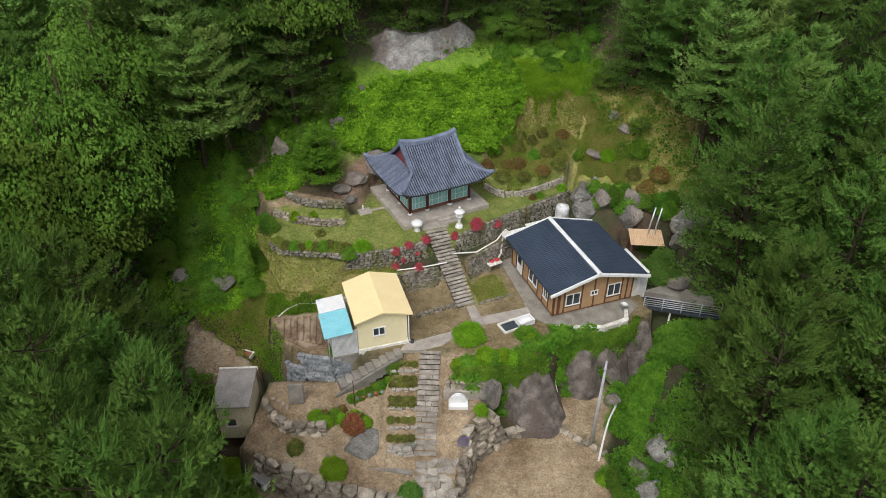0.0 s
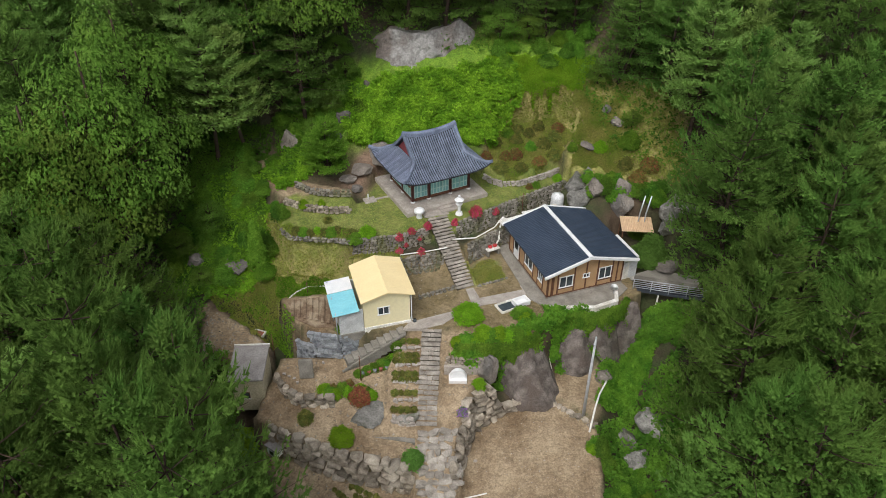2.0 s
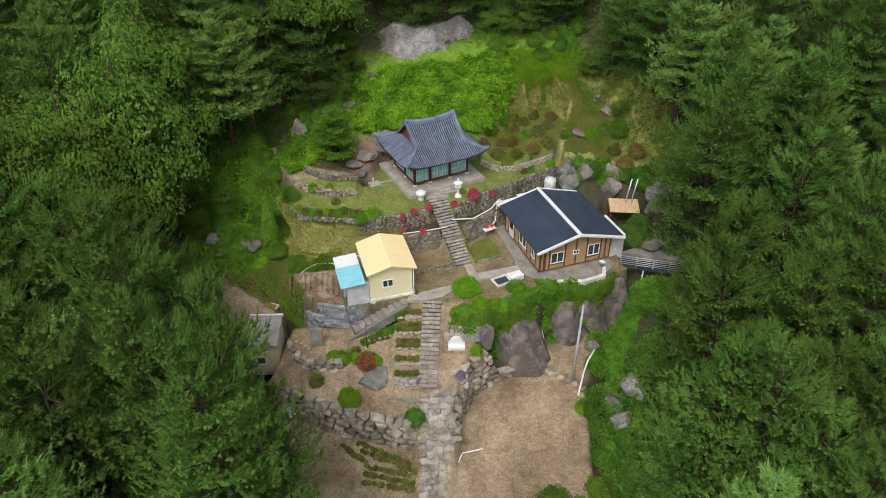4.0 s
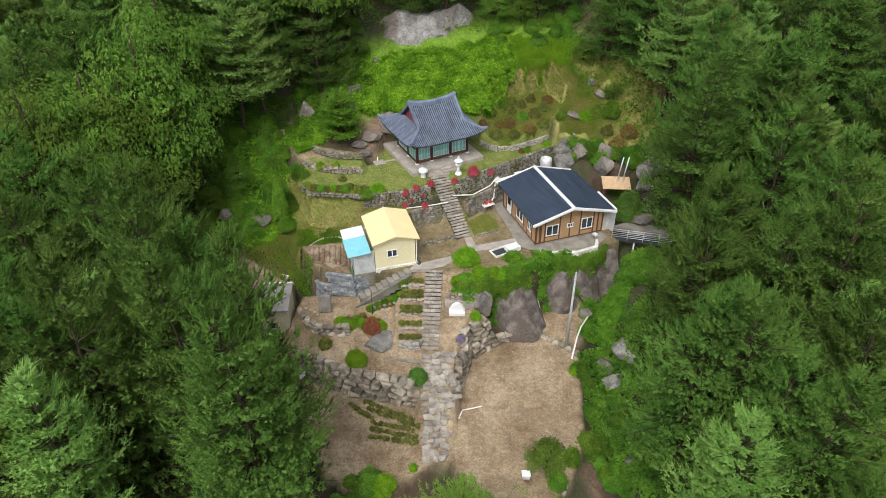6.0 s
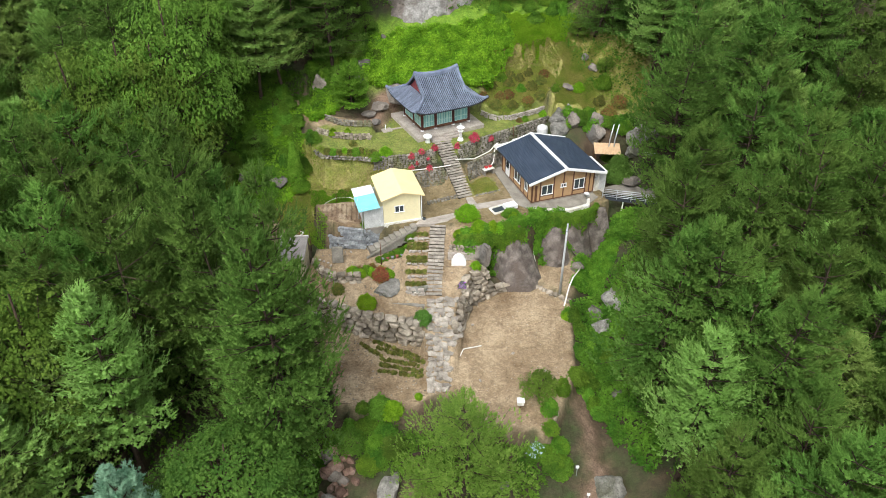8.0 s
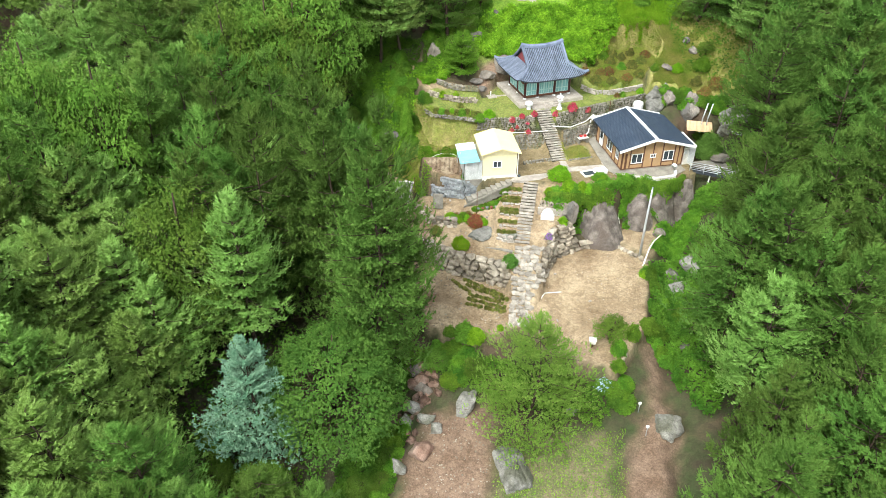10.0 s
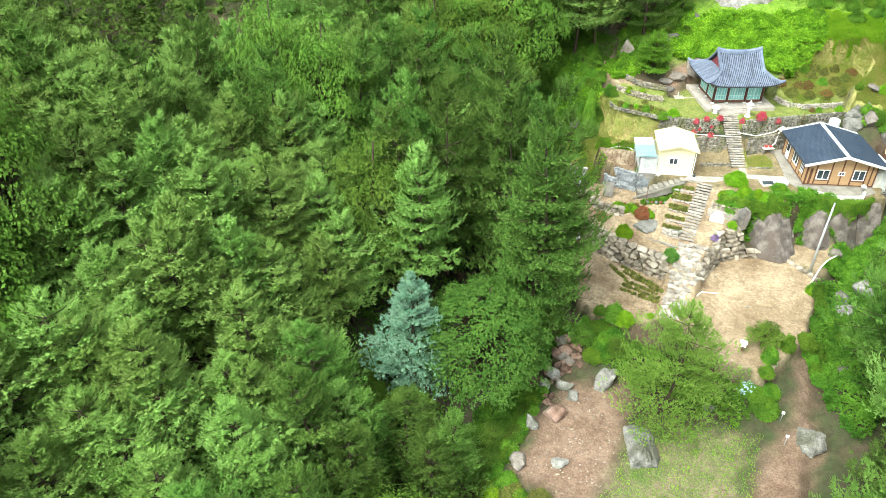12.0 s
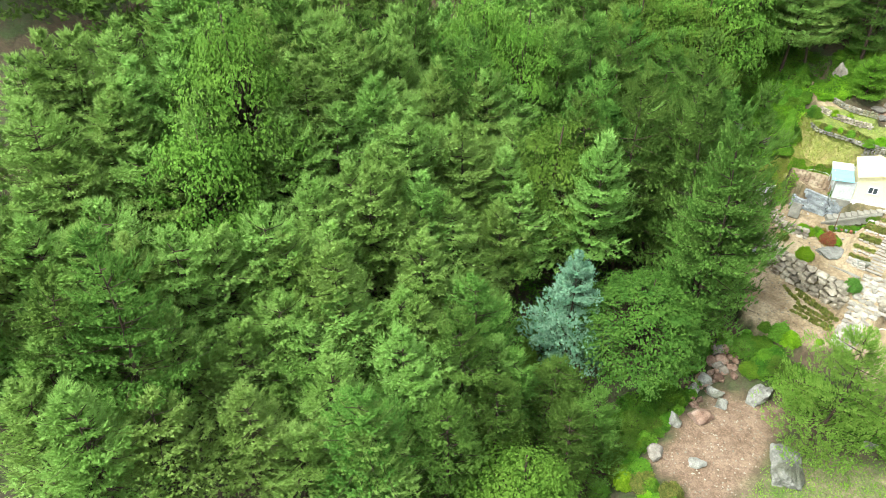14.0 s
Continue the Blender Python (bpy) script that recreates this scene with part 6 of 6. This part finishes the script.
scatter("meadow_weeds", "lush bright green broad-leaved weeds on the slope", [[(-10.2, 8.6), (-6, 8.4), (-2, 9.4), (1.6, 8.6), (3.4, 10.0), (3.0, 11.8), (5.6, 13.2), (5.0, 15.8), (2.4, 16.2), (-1, 15.6), (-5, 15.0), (-9.5, 14.0), (-10.8, 11.5)]], 19000, 0.25, 0.24, M_WEED, 1.1, 0.7, 1)
scatter("meadow_grass", "long bright green grass below the wood", [[(1.6, 11.5), (3.0, 14.0), (4.6, 12.8), (7.9, 13.7), (11.2, 13.6), (12.6, 16.6), (8, 17.2), (2.5, 16.8)]], 16000, 0.38, 0.1, M_MEADOW, 0.3, 0.9, 21)
scatter("bed_grass", "thin yellow-green grass between the shrubs", [BED, [(9.5, 6.8), (14, 5.6), (14.5, 12.6), (11, 13.6)]], 11000, 0.2, 0.06, M_DRY, 0.14, 0.9, 22)
scatter("bank_grass", "rough grass and weeds on the terrace banks", [BANK[0], BED, [(9.5, 6.8), (19, 4), (20, 14), (11, 15)], [(-19.5, -1), (-15.5, -3), (-14.2, -6), (-14.5, -9.5), (-20, -5)]], 13000, 0.2, 0.06, M_DRY, 0.16, 0.9, 2)
scatter("bank_weeds", "lush leafy weeds on the bank below the wood", [[(-23, -5.0), (-18.8, -4.8), (-16.8, -4.2), (-15.4, -1.0), (-16.4, 2.2), (-18.0, 6.0), (-22, 5)], [(-15.6, 3.2), (-13.4, 5.2), (-11.6, 8.4), (-15.5, 9.0), (-18, 6)]], 7000, 0.23, 0.2, M_WEED, 0.5, 0.7, 23)
scatter("grass_strip", "bright green grass strip above the sandy path", [[(-18.9, -4.9), (-17.5, -4.2), (-15.0, -5.9), (-13.0, -7.6), (-12.4, -9.4), (-14, -8.8), (-16, -6.6)], [(-15.4, -3.0), (-9.2, -3.6), (-9.2, -4.8), (-14.6, -4.9)]], 7000, 0.18, 0.06, M_WEED, 0.2, 0.9, 12)
scatter("creeper", "green creeper hanging over the rocks", [[(-0.9, -11.5), (1.2, -11.8), (3.2, -11.2), (4.2, -10.3), (7.0, -9.3), (6.8, -8.3), (5.0, -8.9), (4.0, -10.1), (0, -10.5)], [(5.0, -9.9), (6.6, -9.4), (8.3, -8.6), (11.4, -8.6), (13.2, -6.2), (11.8, -6.7), (9.8, -7.7), (6.3, -7.7)], [(9.6, -12.5), (13, -12), (15, -7), (12.5, -6.5), (10.8, -9)]], 7000, 0.24, 0.2, M_IVY, 0.6, 0.6, 3)
scatter("gully_plants", "dense green undergrowth along the gully", [[(9.4, -14.2), (13.5, -11.5), (16.0, -9), (16.5, -18), (15.5, -27), (13.8, -31), (11.4, -27), (10.6, -23), (9.4, -22)], [(14, -7), (18, -9), (19, -5.5), (14.5, -5.4)]], 7000, 0.26, 0.2, M_UNDER, 1.0, 0.6, 4)
scatter("wood_edge_plants", "leafy undergrowth along the wood's edge", [[(-18, 4), (-14.5, 5.2), (-12, 8), (-9.5, 12), (-9.5, 16), (-16, 14)], [(-24, -6), (-18, -4), (-16.5, 2.5), (-19, 6), (-17, 10), (-24, 10)], [(-19, -10), (-16.5, -11), (-16.6, -16), (-13.5, -17), (-13, -27), (-18, -26)], [(-13, -26.5), (-5, -27.3), (0.5, -27.8), (6.5, -29), (5, -32), (-3, -31), (-9.5, -29), (-12.5, -34), (-15, -32)], [(-13, -34), (-9.8, -33), (-10, -42), (-16, -44)]], 12000, 0.15, 0.2, M_UNDER, 0.7, 0.6, 5)
scatter("moss_grass", "thin short grass on bare earth", [[(-3.4, -46), (7.5, -46), (7, -32), (-1.5, -32.5)]], 7000, 0.16, 0.05, M_WEED, 0.06, 0.9, 6)
scatter("lawn_grass", "short mown grass of the temple lawn", LAWN[:2], 8000, 0.09, 0.035, M_DRY, 0.03, 1.0, 7)
scatter("floor_plants", "scattered undergrowth under the pines", [[(-34, -64), (-14, -52), (-16, -30), (-34, -20)], [(14, -40), (30, -40), (30, 15), (18, 8)], [(-34, -20), (-20, -12), (-20, 14), (-34, 14)], [(-20, 15), (-10, 18), (10, 17), (13, 8), (20, 4), (24, 26), (-22, 26)]], 9000, 0.19, 0.3, M_UNDER, 0.8, 0.6, 8, 3)


def drape(label, path, top, drop, out, n, seed):
    """Leafy strands that hang over an edge, thinner lower down."""
    r = np.random.default_rng(seed)
    total = length_of(path)
    c, f = [], []
    for k in range(n):
        s = r.uniform(0, total)
        x, y, nx, ny = along(path, min(s, total - 0.01))
        fall = drop * r.uniform(0, 1) ** 1.4 * (0.45 + 0.55 * math.sin(s * 1.7 + seed) ** 2)
        o = out * (0.15 + 0.85 * r.uniform(0, 1)) * (0.5 + 0.5 * fall / drop)
        c.append((x - nx * o, y - ny * o, top + 0.15 - fall))
        f.append((-nx, -ny, 0.5))
    v = leaves(r, np.array(c), np.array(f), 3, 0.17, 0.4)
    return tagged(new("hanging_creeper", tri_mesh("hanging_creeper", v, M_IVY)), label, "plants", kind="stuff")


drape("green creeper hanging from the terrace kerb", [(4.8, -9.6), (6.2, -8.0), (9.9, -7.95), (11.8, -7.1), (12.4, -6.1)], 1.4, 2.4, 0.7, 3800, 31)
drape("green creeper hanging below the hedge", [(-0.6, -11.3), (2.2, -11.2), (3.5, -10.9), (5.2, -10.0)], 1.1, 2.0, 0.6, 2200, 32)

# ---- single trees of note ----
tree_of("light_pine", pine(201, 10.6, 7.0, 170, 5, 0.30, 0.06, M_LIGHT, 0.12, low=0.12, gap=1.0, lean=0.5, taper=0.5), "light green feathery pine standing alone below the yard", "tree", stand(-0.9, -33.3, 0.5, 1.0, 1.0, 0.2), "single trees")
tree_of("blue_fir", pine(202, 10.6, 5.6, 130, 5, 0.38, 0.075, M_BLUEFIR, 0.19, low=0.1, gap=1.0, taper=0.72, droop=0.08), "blue-green fir with upswept boughs in the wood", "tree", stand(-20.6, -38.8, 0, 1.0, 1.0), "single trees")
tree_of("dark_broadleaf_tree", broadleaf(203, 12.5, 6.1, 300, 46, 2, 0.17, M_DARKLEAF, 0.12, (0.11, 0.2), 0.78), "large dense dark green broadleaf tree", "tree", stand(-15.2, -36.0, 0, 1.0), "single trees")
small = None
for x, y, s in ((-18.6, -42.8, 0.62), (-22.0, -43.0, 0.6), (-16.0, -45.2, 0.52), (-13.2, -42.6, 0.6), (-12.6, -39.6, 0.5), (-18.6, -47.2, 0.66), (-14.4, -48.6, 0.55), (-23.4, -40.4, 0.6), (-11.6, -46.4, 0.4), (-17.0, -50.6, 0.6), (-10.8, -36.6, 0.36), (-12.0, -41.4, 0.5), (-11.4, -44.2, 0.45), (-11.0, -39.0, 0.4), (-8.6, -28.6, 0.45), (-5.4, -29.2, 0.4), (-20.6, -46.6, 0.6), (-10.9, 14.8, 0.5), (2.8, 19.8, 0.6), (-12.0, 11.8, 0.45), (-13.4, 9.6, 0.4), (-21.0, 1.0, 0.6), (-23.2, -1.6, 0.6), (-20.8, -3.9, 0.4), (-24.6, 2.2, 0.7), (12.6, 14.4, 0.45), (15.2, 10.0, 0.4), (3.6, 18.4, 0.75), (6.4, 18.8, 0.6), (-11.8, 16.6, 0.6)):
    m = stand(x, y, x * 1.7, s * 1.15, 0.95, 0.1)
    if small is None:
        small = tree_of("young_broadleaf_tree", broads[1], "low bright green broadleaf tree at the wood's edge", "tree", m, "young broadleaf trees")
    else:
        copy_thing(small, m)

# ---- small things outdoors ----
def lantern(x, y):
    t = thing("stone_lantern", "white granite stone lantern on the temple lawn", "lantern", stand(x, y))
    for name, z0, z1, r0, r1, n in (("base", -0.05, 0.22, 0.34, 0.26, 8), ("shaft", 0.22, 0.85, 0.12, 0.12, 8), ("table", 0.85, 1.02, 0.2, 0.32, 8), ("roof", 1.38, 1.6, 0.42, 0.12, 8)):
        part(name, mesh_of(name, *cylinder(0, 0, z0, z1, r0, r1, n), M_WHITE), None, t)
    bm = bmesh.new()
    for k in range(4):
        w = math.pi / 2 * k + math.pi / 4
        box(bm, -0.04, 0.04, -0.04, 0.04, 1.02, 1.38, m=Matrix.Translation((0.17 * math.cos(w), 0.17 * math.sin(w), 0)))
    part("fire_box", bm, M_WHITE, t)
    part("finial", mesh_of("finial", *tube([(0, 0, 1.6), (0, 0, 1.68), (0, 0, 1.78), (0, 0, 1.84)], [0.05, 0.1, 0.09, 0.02], 8), M_WHITE, True), None, t)


lantern(-0.35, 0.75)
bowl = thing("stone_basin", "white granite water basin with a rounded bowl", "basin", stand(-3.6, 0.2))
part("pedestal", mesh_of("pedestal", *cylinder(0, 0, -0.05, 0.4, 0.26, 0.2, 10), M_WHITE), None, bowl)
part("bowl", mesh_of("bowl", *tube([(0, 0, 0.4), (0, 0, 0.52), (0, 0, 0.72), (0, 0, 0.84)], [0.2, 0.42, 0.44, 0.3], 14), M_WHITE, True), None, bowl)

mon = thing("marker_stone", "white carved marker stone on a low plinth", "monument", pose(-0.5, -12.75, -0.8, 0, 0, 0))
part("plinth", boxed(-0.65, 0.65, -0.4, 0.35, -0.1, 0.3, bevel=0.03), M_WHITE, mon)
bm = bmesh.new()
prof_pts = [(-0.5, 0.3), (0.5, 0.3), (0.55, 0.55), (0.42, 0.8), (0.18, 0.98), (0, 1.02), (-0.18, 0.98), (-0.42, 0.8), (-0.55, 0.55)]
fa = [bm.verts.new((x, -0.14, z)) for x, z in prof_pts]
fb = [bm.verts.new((x, 0.14, z)) for x, z in prof_pts]
bm.faces.new(fa)
bm.faces.new(fb[::-1])
for i in range(9):
    bm.faces.new((fa[(i + 1) % 9], fa[i], fb[i], fb[(i + 1) % 9]))
part("stone", bm, M_WHITE, mon)
part("back_slab", boxed(-1.0, 2.0, 0.5, 0.75, -0.2, 0.75, bevel=0.03), M_SLAB, mon, "grey granite slab behind the stone")

stele = thing("stone_slab", "upright weathered grey stone slab in the rock garden", "slab", pose(-11.3, -12.5, -0.75, -12, 0, 4))
part("slab", boxed(-0.5, 0.5, -0.12, 0.12, -0.2, 1.35, bevel=0.06), M_CONCRETE, stele)


def street_pole(x, y):
    t = thing("utility_pole", "slim pale grey concrete utility pole", "pole", stand(x, y))
    part("shaft", mesh_of("shaft", *tube([(0, 0, -0.5), (0, 0, 3.5), (0.06, 0.1, 7.15)], [0.12, 0.10, 0.075], 12), M_POLE, True), None, t)
    part("cap", mesh_of("cap", *cylinder(0.06, 0.1, 7.15, 7.3, 0.08, 0.05, 10), M_STEEL, True), None, t)
    part("clamp", mesh_of("clamp", *cylinder(0.05, 0.09, 6.55, 6.68, 0.1, 0.1, 12), M_STEEL, True), None, t)


street_pole(8.62, -13.4)


def hose(label, pts, r=0.05, material=None, over=True):
    """A hose or pipe lying over the ground through the points."""
    line = []
    for a, b in zip(pts, pts[1:]):
        for s in np.linspace(0, 1, 7)[:-1]:
            line.append([a[k] + (b[k] - a[k]) * s for k in range(len(a))])
    line.append(list(pts[-1]))
    p3 = [(x, y, (rest[0] if rest else ground_z(x, y) + r + 0.03)) for x, y, *rest in line]
    ob = new("hose", mesh_of("hose", *tube(p3, [r] * len(p3), 7), material or M_PIPE, True))
    tagged(ob, label, "hose", "hoses on the slope")


hose("white plastic hose arching over the bank", [(-13.9, -4.9), (-13.3, -4.3), (-12.4, -3.9), (-11.2, -3.9), (-10.2, -4.3)], 0.06)
hose("white plastic hose hanging from the bridge", [(15.3, -5.0, 1.3), (15.1, -5.5, 0.2), (14.5, -6.2, -1.2), (13.6, -7.0, -2.6)], 0.07)
hose("white plastic hose running down to the yard", [(10.7, -10.7, -2.9), (9.9, -12.2, -2.7), (9.4, -13.4, -2.8), (8.9, -14.7, -4.0)], 0.07)
hose("white plastic hose beside the rocks", [(6.4, -9.4, -1.6), (6.8, -9.9, -3.2), (6.6, -10.6, -3.35)], 0.05)
hose("white plastic hose on the terrace wall", [(-0.9, -1.4, 3.6), (1.0, -0.8, 3.35), (2.6, 0.6, 3.5), (3.3, 1.5, 3.9), (4.0, 1.2, 3.7)], 0.06)
hose("white plastic hose on the middle wall", [(-5.0, -3.4, 3.45), (-3.0, -3.0, 3.5), (-1.3, -2.5, 3.55)], 0.05)
hose("black and white hose loop near the house corner", [(3.4, 1.6, 3.9), (3.1, 1.0, 3.3), (3.0, 0.4, 2.4), (2.6, -0.2, 2.0)], 0.07)
hose("pale pipe laid across the sandy yard", [(-0.4, -20.9), (-0.1, -20.1), (1.4, -19.7)], 0.05)


def railing(label, a, b, z, posts):
    t = thing("railing", label, "railing")
    va, vb = Vector((*a, z)), Vector((*b, z))
    for k in range(posts):
        p = va.lerp(vb, k / (posts - 1))
        part("post", mesh_of("post", *cylinder(p.x, p.y, z - 0.2, z + 0.95, 0.035, 0.035, 7), M_STEEL, True), None, t)
    for h in (0.2, 0.38, 0.56, 0.74, 0.95):
        part("rail", mesh_of("rail", *tube([va + Vector((0, 0, h)), va.lerp(vb, 0.5) + Vector((0, 0, h)), vb + Vector((0, 0, h))], [0.028] * 3, 7), M_STEEL, True), None, t)


slab_poly("bridge_deck", "narrow dark steel footbridge over the gully", [(12.9, -5.0), (18.6, -6.4), (18.75, -5.7), (13.1, -4.3)], 1.4, 0.12, M_TILEBED, "bridge")
railing("galvanised steel railing of the footbridge", (13.2, -5.0), (18.4, -6.25), 1.45, 5)
railing("short steel railing above the bare rock", (17.0, 0.6), (19.4, 0.0), 2.6, 4)
slab_poly("rock_apron", "grey concrete poured over the rock", [(13.6, -3.2), (18.6, -4.6), (18.8, 0.5), (16.8, 0.8), (15.8, -2.2)], 1.5, 0.5, M_CONCRETE)

dish = thing("satellite_dish", "small white satellite dish at the terrace edge", "dish", pose(11.55, -5.75, 1.7, 0, 0, -25))
part("mast", mesh_of("mast", *cylinder(0, 0, -0.2, 0.5, 0.025, 0.025, 7), M_STEEL, True), None, dish)
part("reflector", mesh_of("reflector", *tube([(0, -0.1, 0.55), (0, -0.05, 0.55), (0, 0, 0.55)], [0.3, 0.22, 0.05], 18), M_WHITE, True), None, dish)

tub = thing("white_tub", "white rectangular washing tub by the hedge", "tub", pose(4.3, -7.0, 1.5, 0, 0, 28))
part("basin", boxed(-0.6, 0.6, -0.4, 0.4, 0, 0.12, bevel=0.02), M_WHITE, tub)
for s in (-1, 1):
    part("rim", boxed(-0.6, 0.6, 0.34 * s - 0.06, 0.34 * s + 0.06, 0.12, 0.42, bevel=0.02), M_WHITE, tub)
    part("rim", boxed(0.54 * s - 0.06, 0.54 * s + 0.06, -0.28, 0.28, 0.12, 0.42, bevel=0.02), M_WHITE, tub)
pit = thing("drain_pit", "square concrete edged drain pit", "pit", pose(3.2, -7.35, 1.46, 0, 0, 28))
for s in (-1, 1):
    part("edge", boxed(-0.75, 0.75, 0.5 * s - 0.07, 0.5 * s + 0.07, -0.2, 0.14, bevel=0.02), M_DIRTY, pit)
    part("edge", boxed(0.68 * s - 0.07, 0.68 * s + 0.07, -0.43, 0.43, -0.2, 0.14, bevel=0.02), M_DIRTY, pit)
part("water", boxed(-0.6, 0.6, -0.42, 0.42, -0.1, 0.04), M_GLASS, pit)

table = thing("wash_stand", "low concrete wash stand with red basins", "stand", pose(2.4, -0.3, 1.5, 0, 0, 30))
part("top", boxed(-0.6, 0.6, -0.4, 0.4, 0.5, 0.6, bevel=0.02), M_DIRTY, table)
for s in (-1, 1):
    part("leg", boxed(0.5 * s - 0.08, 0.5 * s + 0.08, -0.35, 0.35, -0.1, 0.5), M_CONCRETE, table)
M_BASIN = mat("red_plastic", (0.55, 0.05, 0.05), (0.6, 0.07, 0.07), 3, 12, 0.4, 0)
for x in (-0.15, 0.25):
    b = new("basin", mesh_of("basin", *tube([(0, 0, 0), (0, 0, 0.08), (0, 0, 0.16)], [0.14, 0.18, 0.2], 14), M_BASIN, True))
    b.matrix_basis = pose(2.4 + x, -0.3 + x * 0.5, 2.11)
    tagged(b, "round red plastic basin on the wash stand", "basin", "red basins")

pump = thing("water_point", "low concrete water point with a white standpipe", "tap", stand(-7.9, 2.9, 0.4))
part("pad", boxed(-0.5, 0.5, -0.45, 0.45, -0.05, 0.08, bevel=0.02), M_SLAB, pump)
part("kerb", boxed(0.5, 2.0, -0.12, 0.12, -0.05, 0.07, bevel=0.02), M_SLAB, pump)
part("standpipe", mesh_of("standpipe", *cylinder(-0.1, 0.1, 0.05, 0.6, 0.05, 0.05, 8), M_WHITE, True), None, pump)

post_box = thing("white_box", "white box on a short post at the yard's lower edge", "box", stand(4.2, -26.2))
part("post", mesh_of("post", *cylinder(0, 0, -0.3, 0.6, 0.05, 0.05, 7), M_TIMBER, True), None, post_box)
part("body", boxed(-0.25, 0.25, -0.22, 0.22, 0.5, 0.85, bevel=0.02), M_DIRTY, post_box)
part("lid", boxed(-0.3, 0.3, -0.28, 0.28, 0.85, 0.92, bevel=0.02), M_WHITE, post_box)

kennel = thing("dog_kennel", "small grey kennel below the boulder bank", "kennel", pose(-12.9, -16.6, ground_z(-12.9, -16.6), 0, 0, -35))
part("wall", boxed(-0.45, 0.45, -0.6, 0.6, -0.1, 0.55, bevel=0.02), M_WHITE, kennel)
part("roof", boxed(-0.6, 0.6, -0.75, 0.7, 0.55, 0.64, bevel=0.02), M_SHEDROOF, kennel, m=pose(0, 0, 0, -8, 0, 0))
# dark panel on the solid wall: the doorway's inner shade as colour
part("opening_shade", boxed(-0.2, 0.2, -0.615, -0.58, 0.0, 0.4), M_GLASS, kennel)

crate = thing("planter_box", "red-brown planter box beside a grey sack", "planter", pose(-15.9, -7.6, ground_z(-15.9, -7.6), 0, 0, -20))
for s in (-1, 1):
    part("board", boxed(-0.5, 0.5, 0.35 * s - 0.04, 0.35 * s + 0.04, 0, 0.25), M_DIRTY, crate)
    part("board", boxed(0.46 * s - 0.04, 0.46 * s + 0.04, -0.31, 0.31, 0, 0.25), M_DIRTY, crate)
part("soil", boxed(-0.42, 0.42, -0.31, 0.31, 0, 0.18), M_RUSTSOIL, crate)

for x, y, h in ((-14.2, -9.8, 2.6), (-7.4, -12.7, 2.4), (5.1, 3.1, 2.2), (-12.4, -4.5, 1.2)):
    p = new("thin_post", mesh_of("thin_post", *cylinder(0, 0, -0.2, h, 0.035, 0.03, 7), M_TIMBER, True))
    p.matrix_basis = stand(x, y)
    tagged(p, "thin dark post standing in the ground", "post", "thin posts")
for k, (x, y) in enumerate([(-12.6, -12.4), (-12.2, -12.6), (-11.9, -12.9), (-13.0, -12.2), (-6.3, -13.1), (-10.3, -11.2), (0.7, -17.2), (4.0, -20.5), (1.2, -23.5), (6.5, -22.4)]):
    s = new("white_stone", pick.choice(PALES))
    s.matrix_basis = Matrix.Translation((x, y, ground_z(x, y) + 0.05)) @ Matrix.Rotation(k, 4, "Z") @ Matrix.Diagonal((0.32, 0.22, 0.2, 1))
    tagged(s, "small pale stone lying on the sand", "stone", "small pale stones")
log = new("fallen_log", mesh_of("fallen_log", *tube([(-3.9, -29.6, -6.1), (-2.8, -29.4, -5.9), (-1.7, -29.1, -5.8)], [0.14, 0.13, 0.1], 8), M_BARK, True))
tagged(log, "dark fallen log lying on the bare earth", "log")
for k, (x, y) in enumerate([(8.2, -30.2), (8.7, -32.4)]):
    t = thing("garden_stake", "pale stake with a white plastic top", "stake", stand(x, y))
    part("stick", mesh_of("stick", *cylinder(0, 0, -0.2, 1.0, 0.03, 0.03, 6), M_STEEL, True), None, t)
    part("tag", boxed(-0.12, 0.12, -0.05, 0.05, 0.9, 1.15, bevel=0.02), M_WHITE, t)
for k in range(5):
    p = new("clay_pot", mesh_of("clay_pot", *tube([(0, 0, 0), (0, 0, 0.15), (0, 0, 0.3)], [0.1, 0.14, 0.16], 10), M_RUSTSOIL if k % 2 else M_BLOCK, True))
    p.matrix_basis = stand(-7.3 + 0.42 * k, -12.2 + 0.12 * k)
    tagged(p, "plant pot beside the concrete stair", "pot", "plant pots")
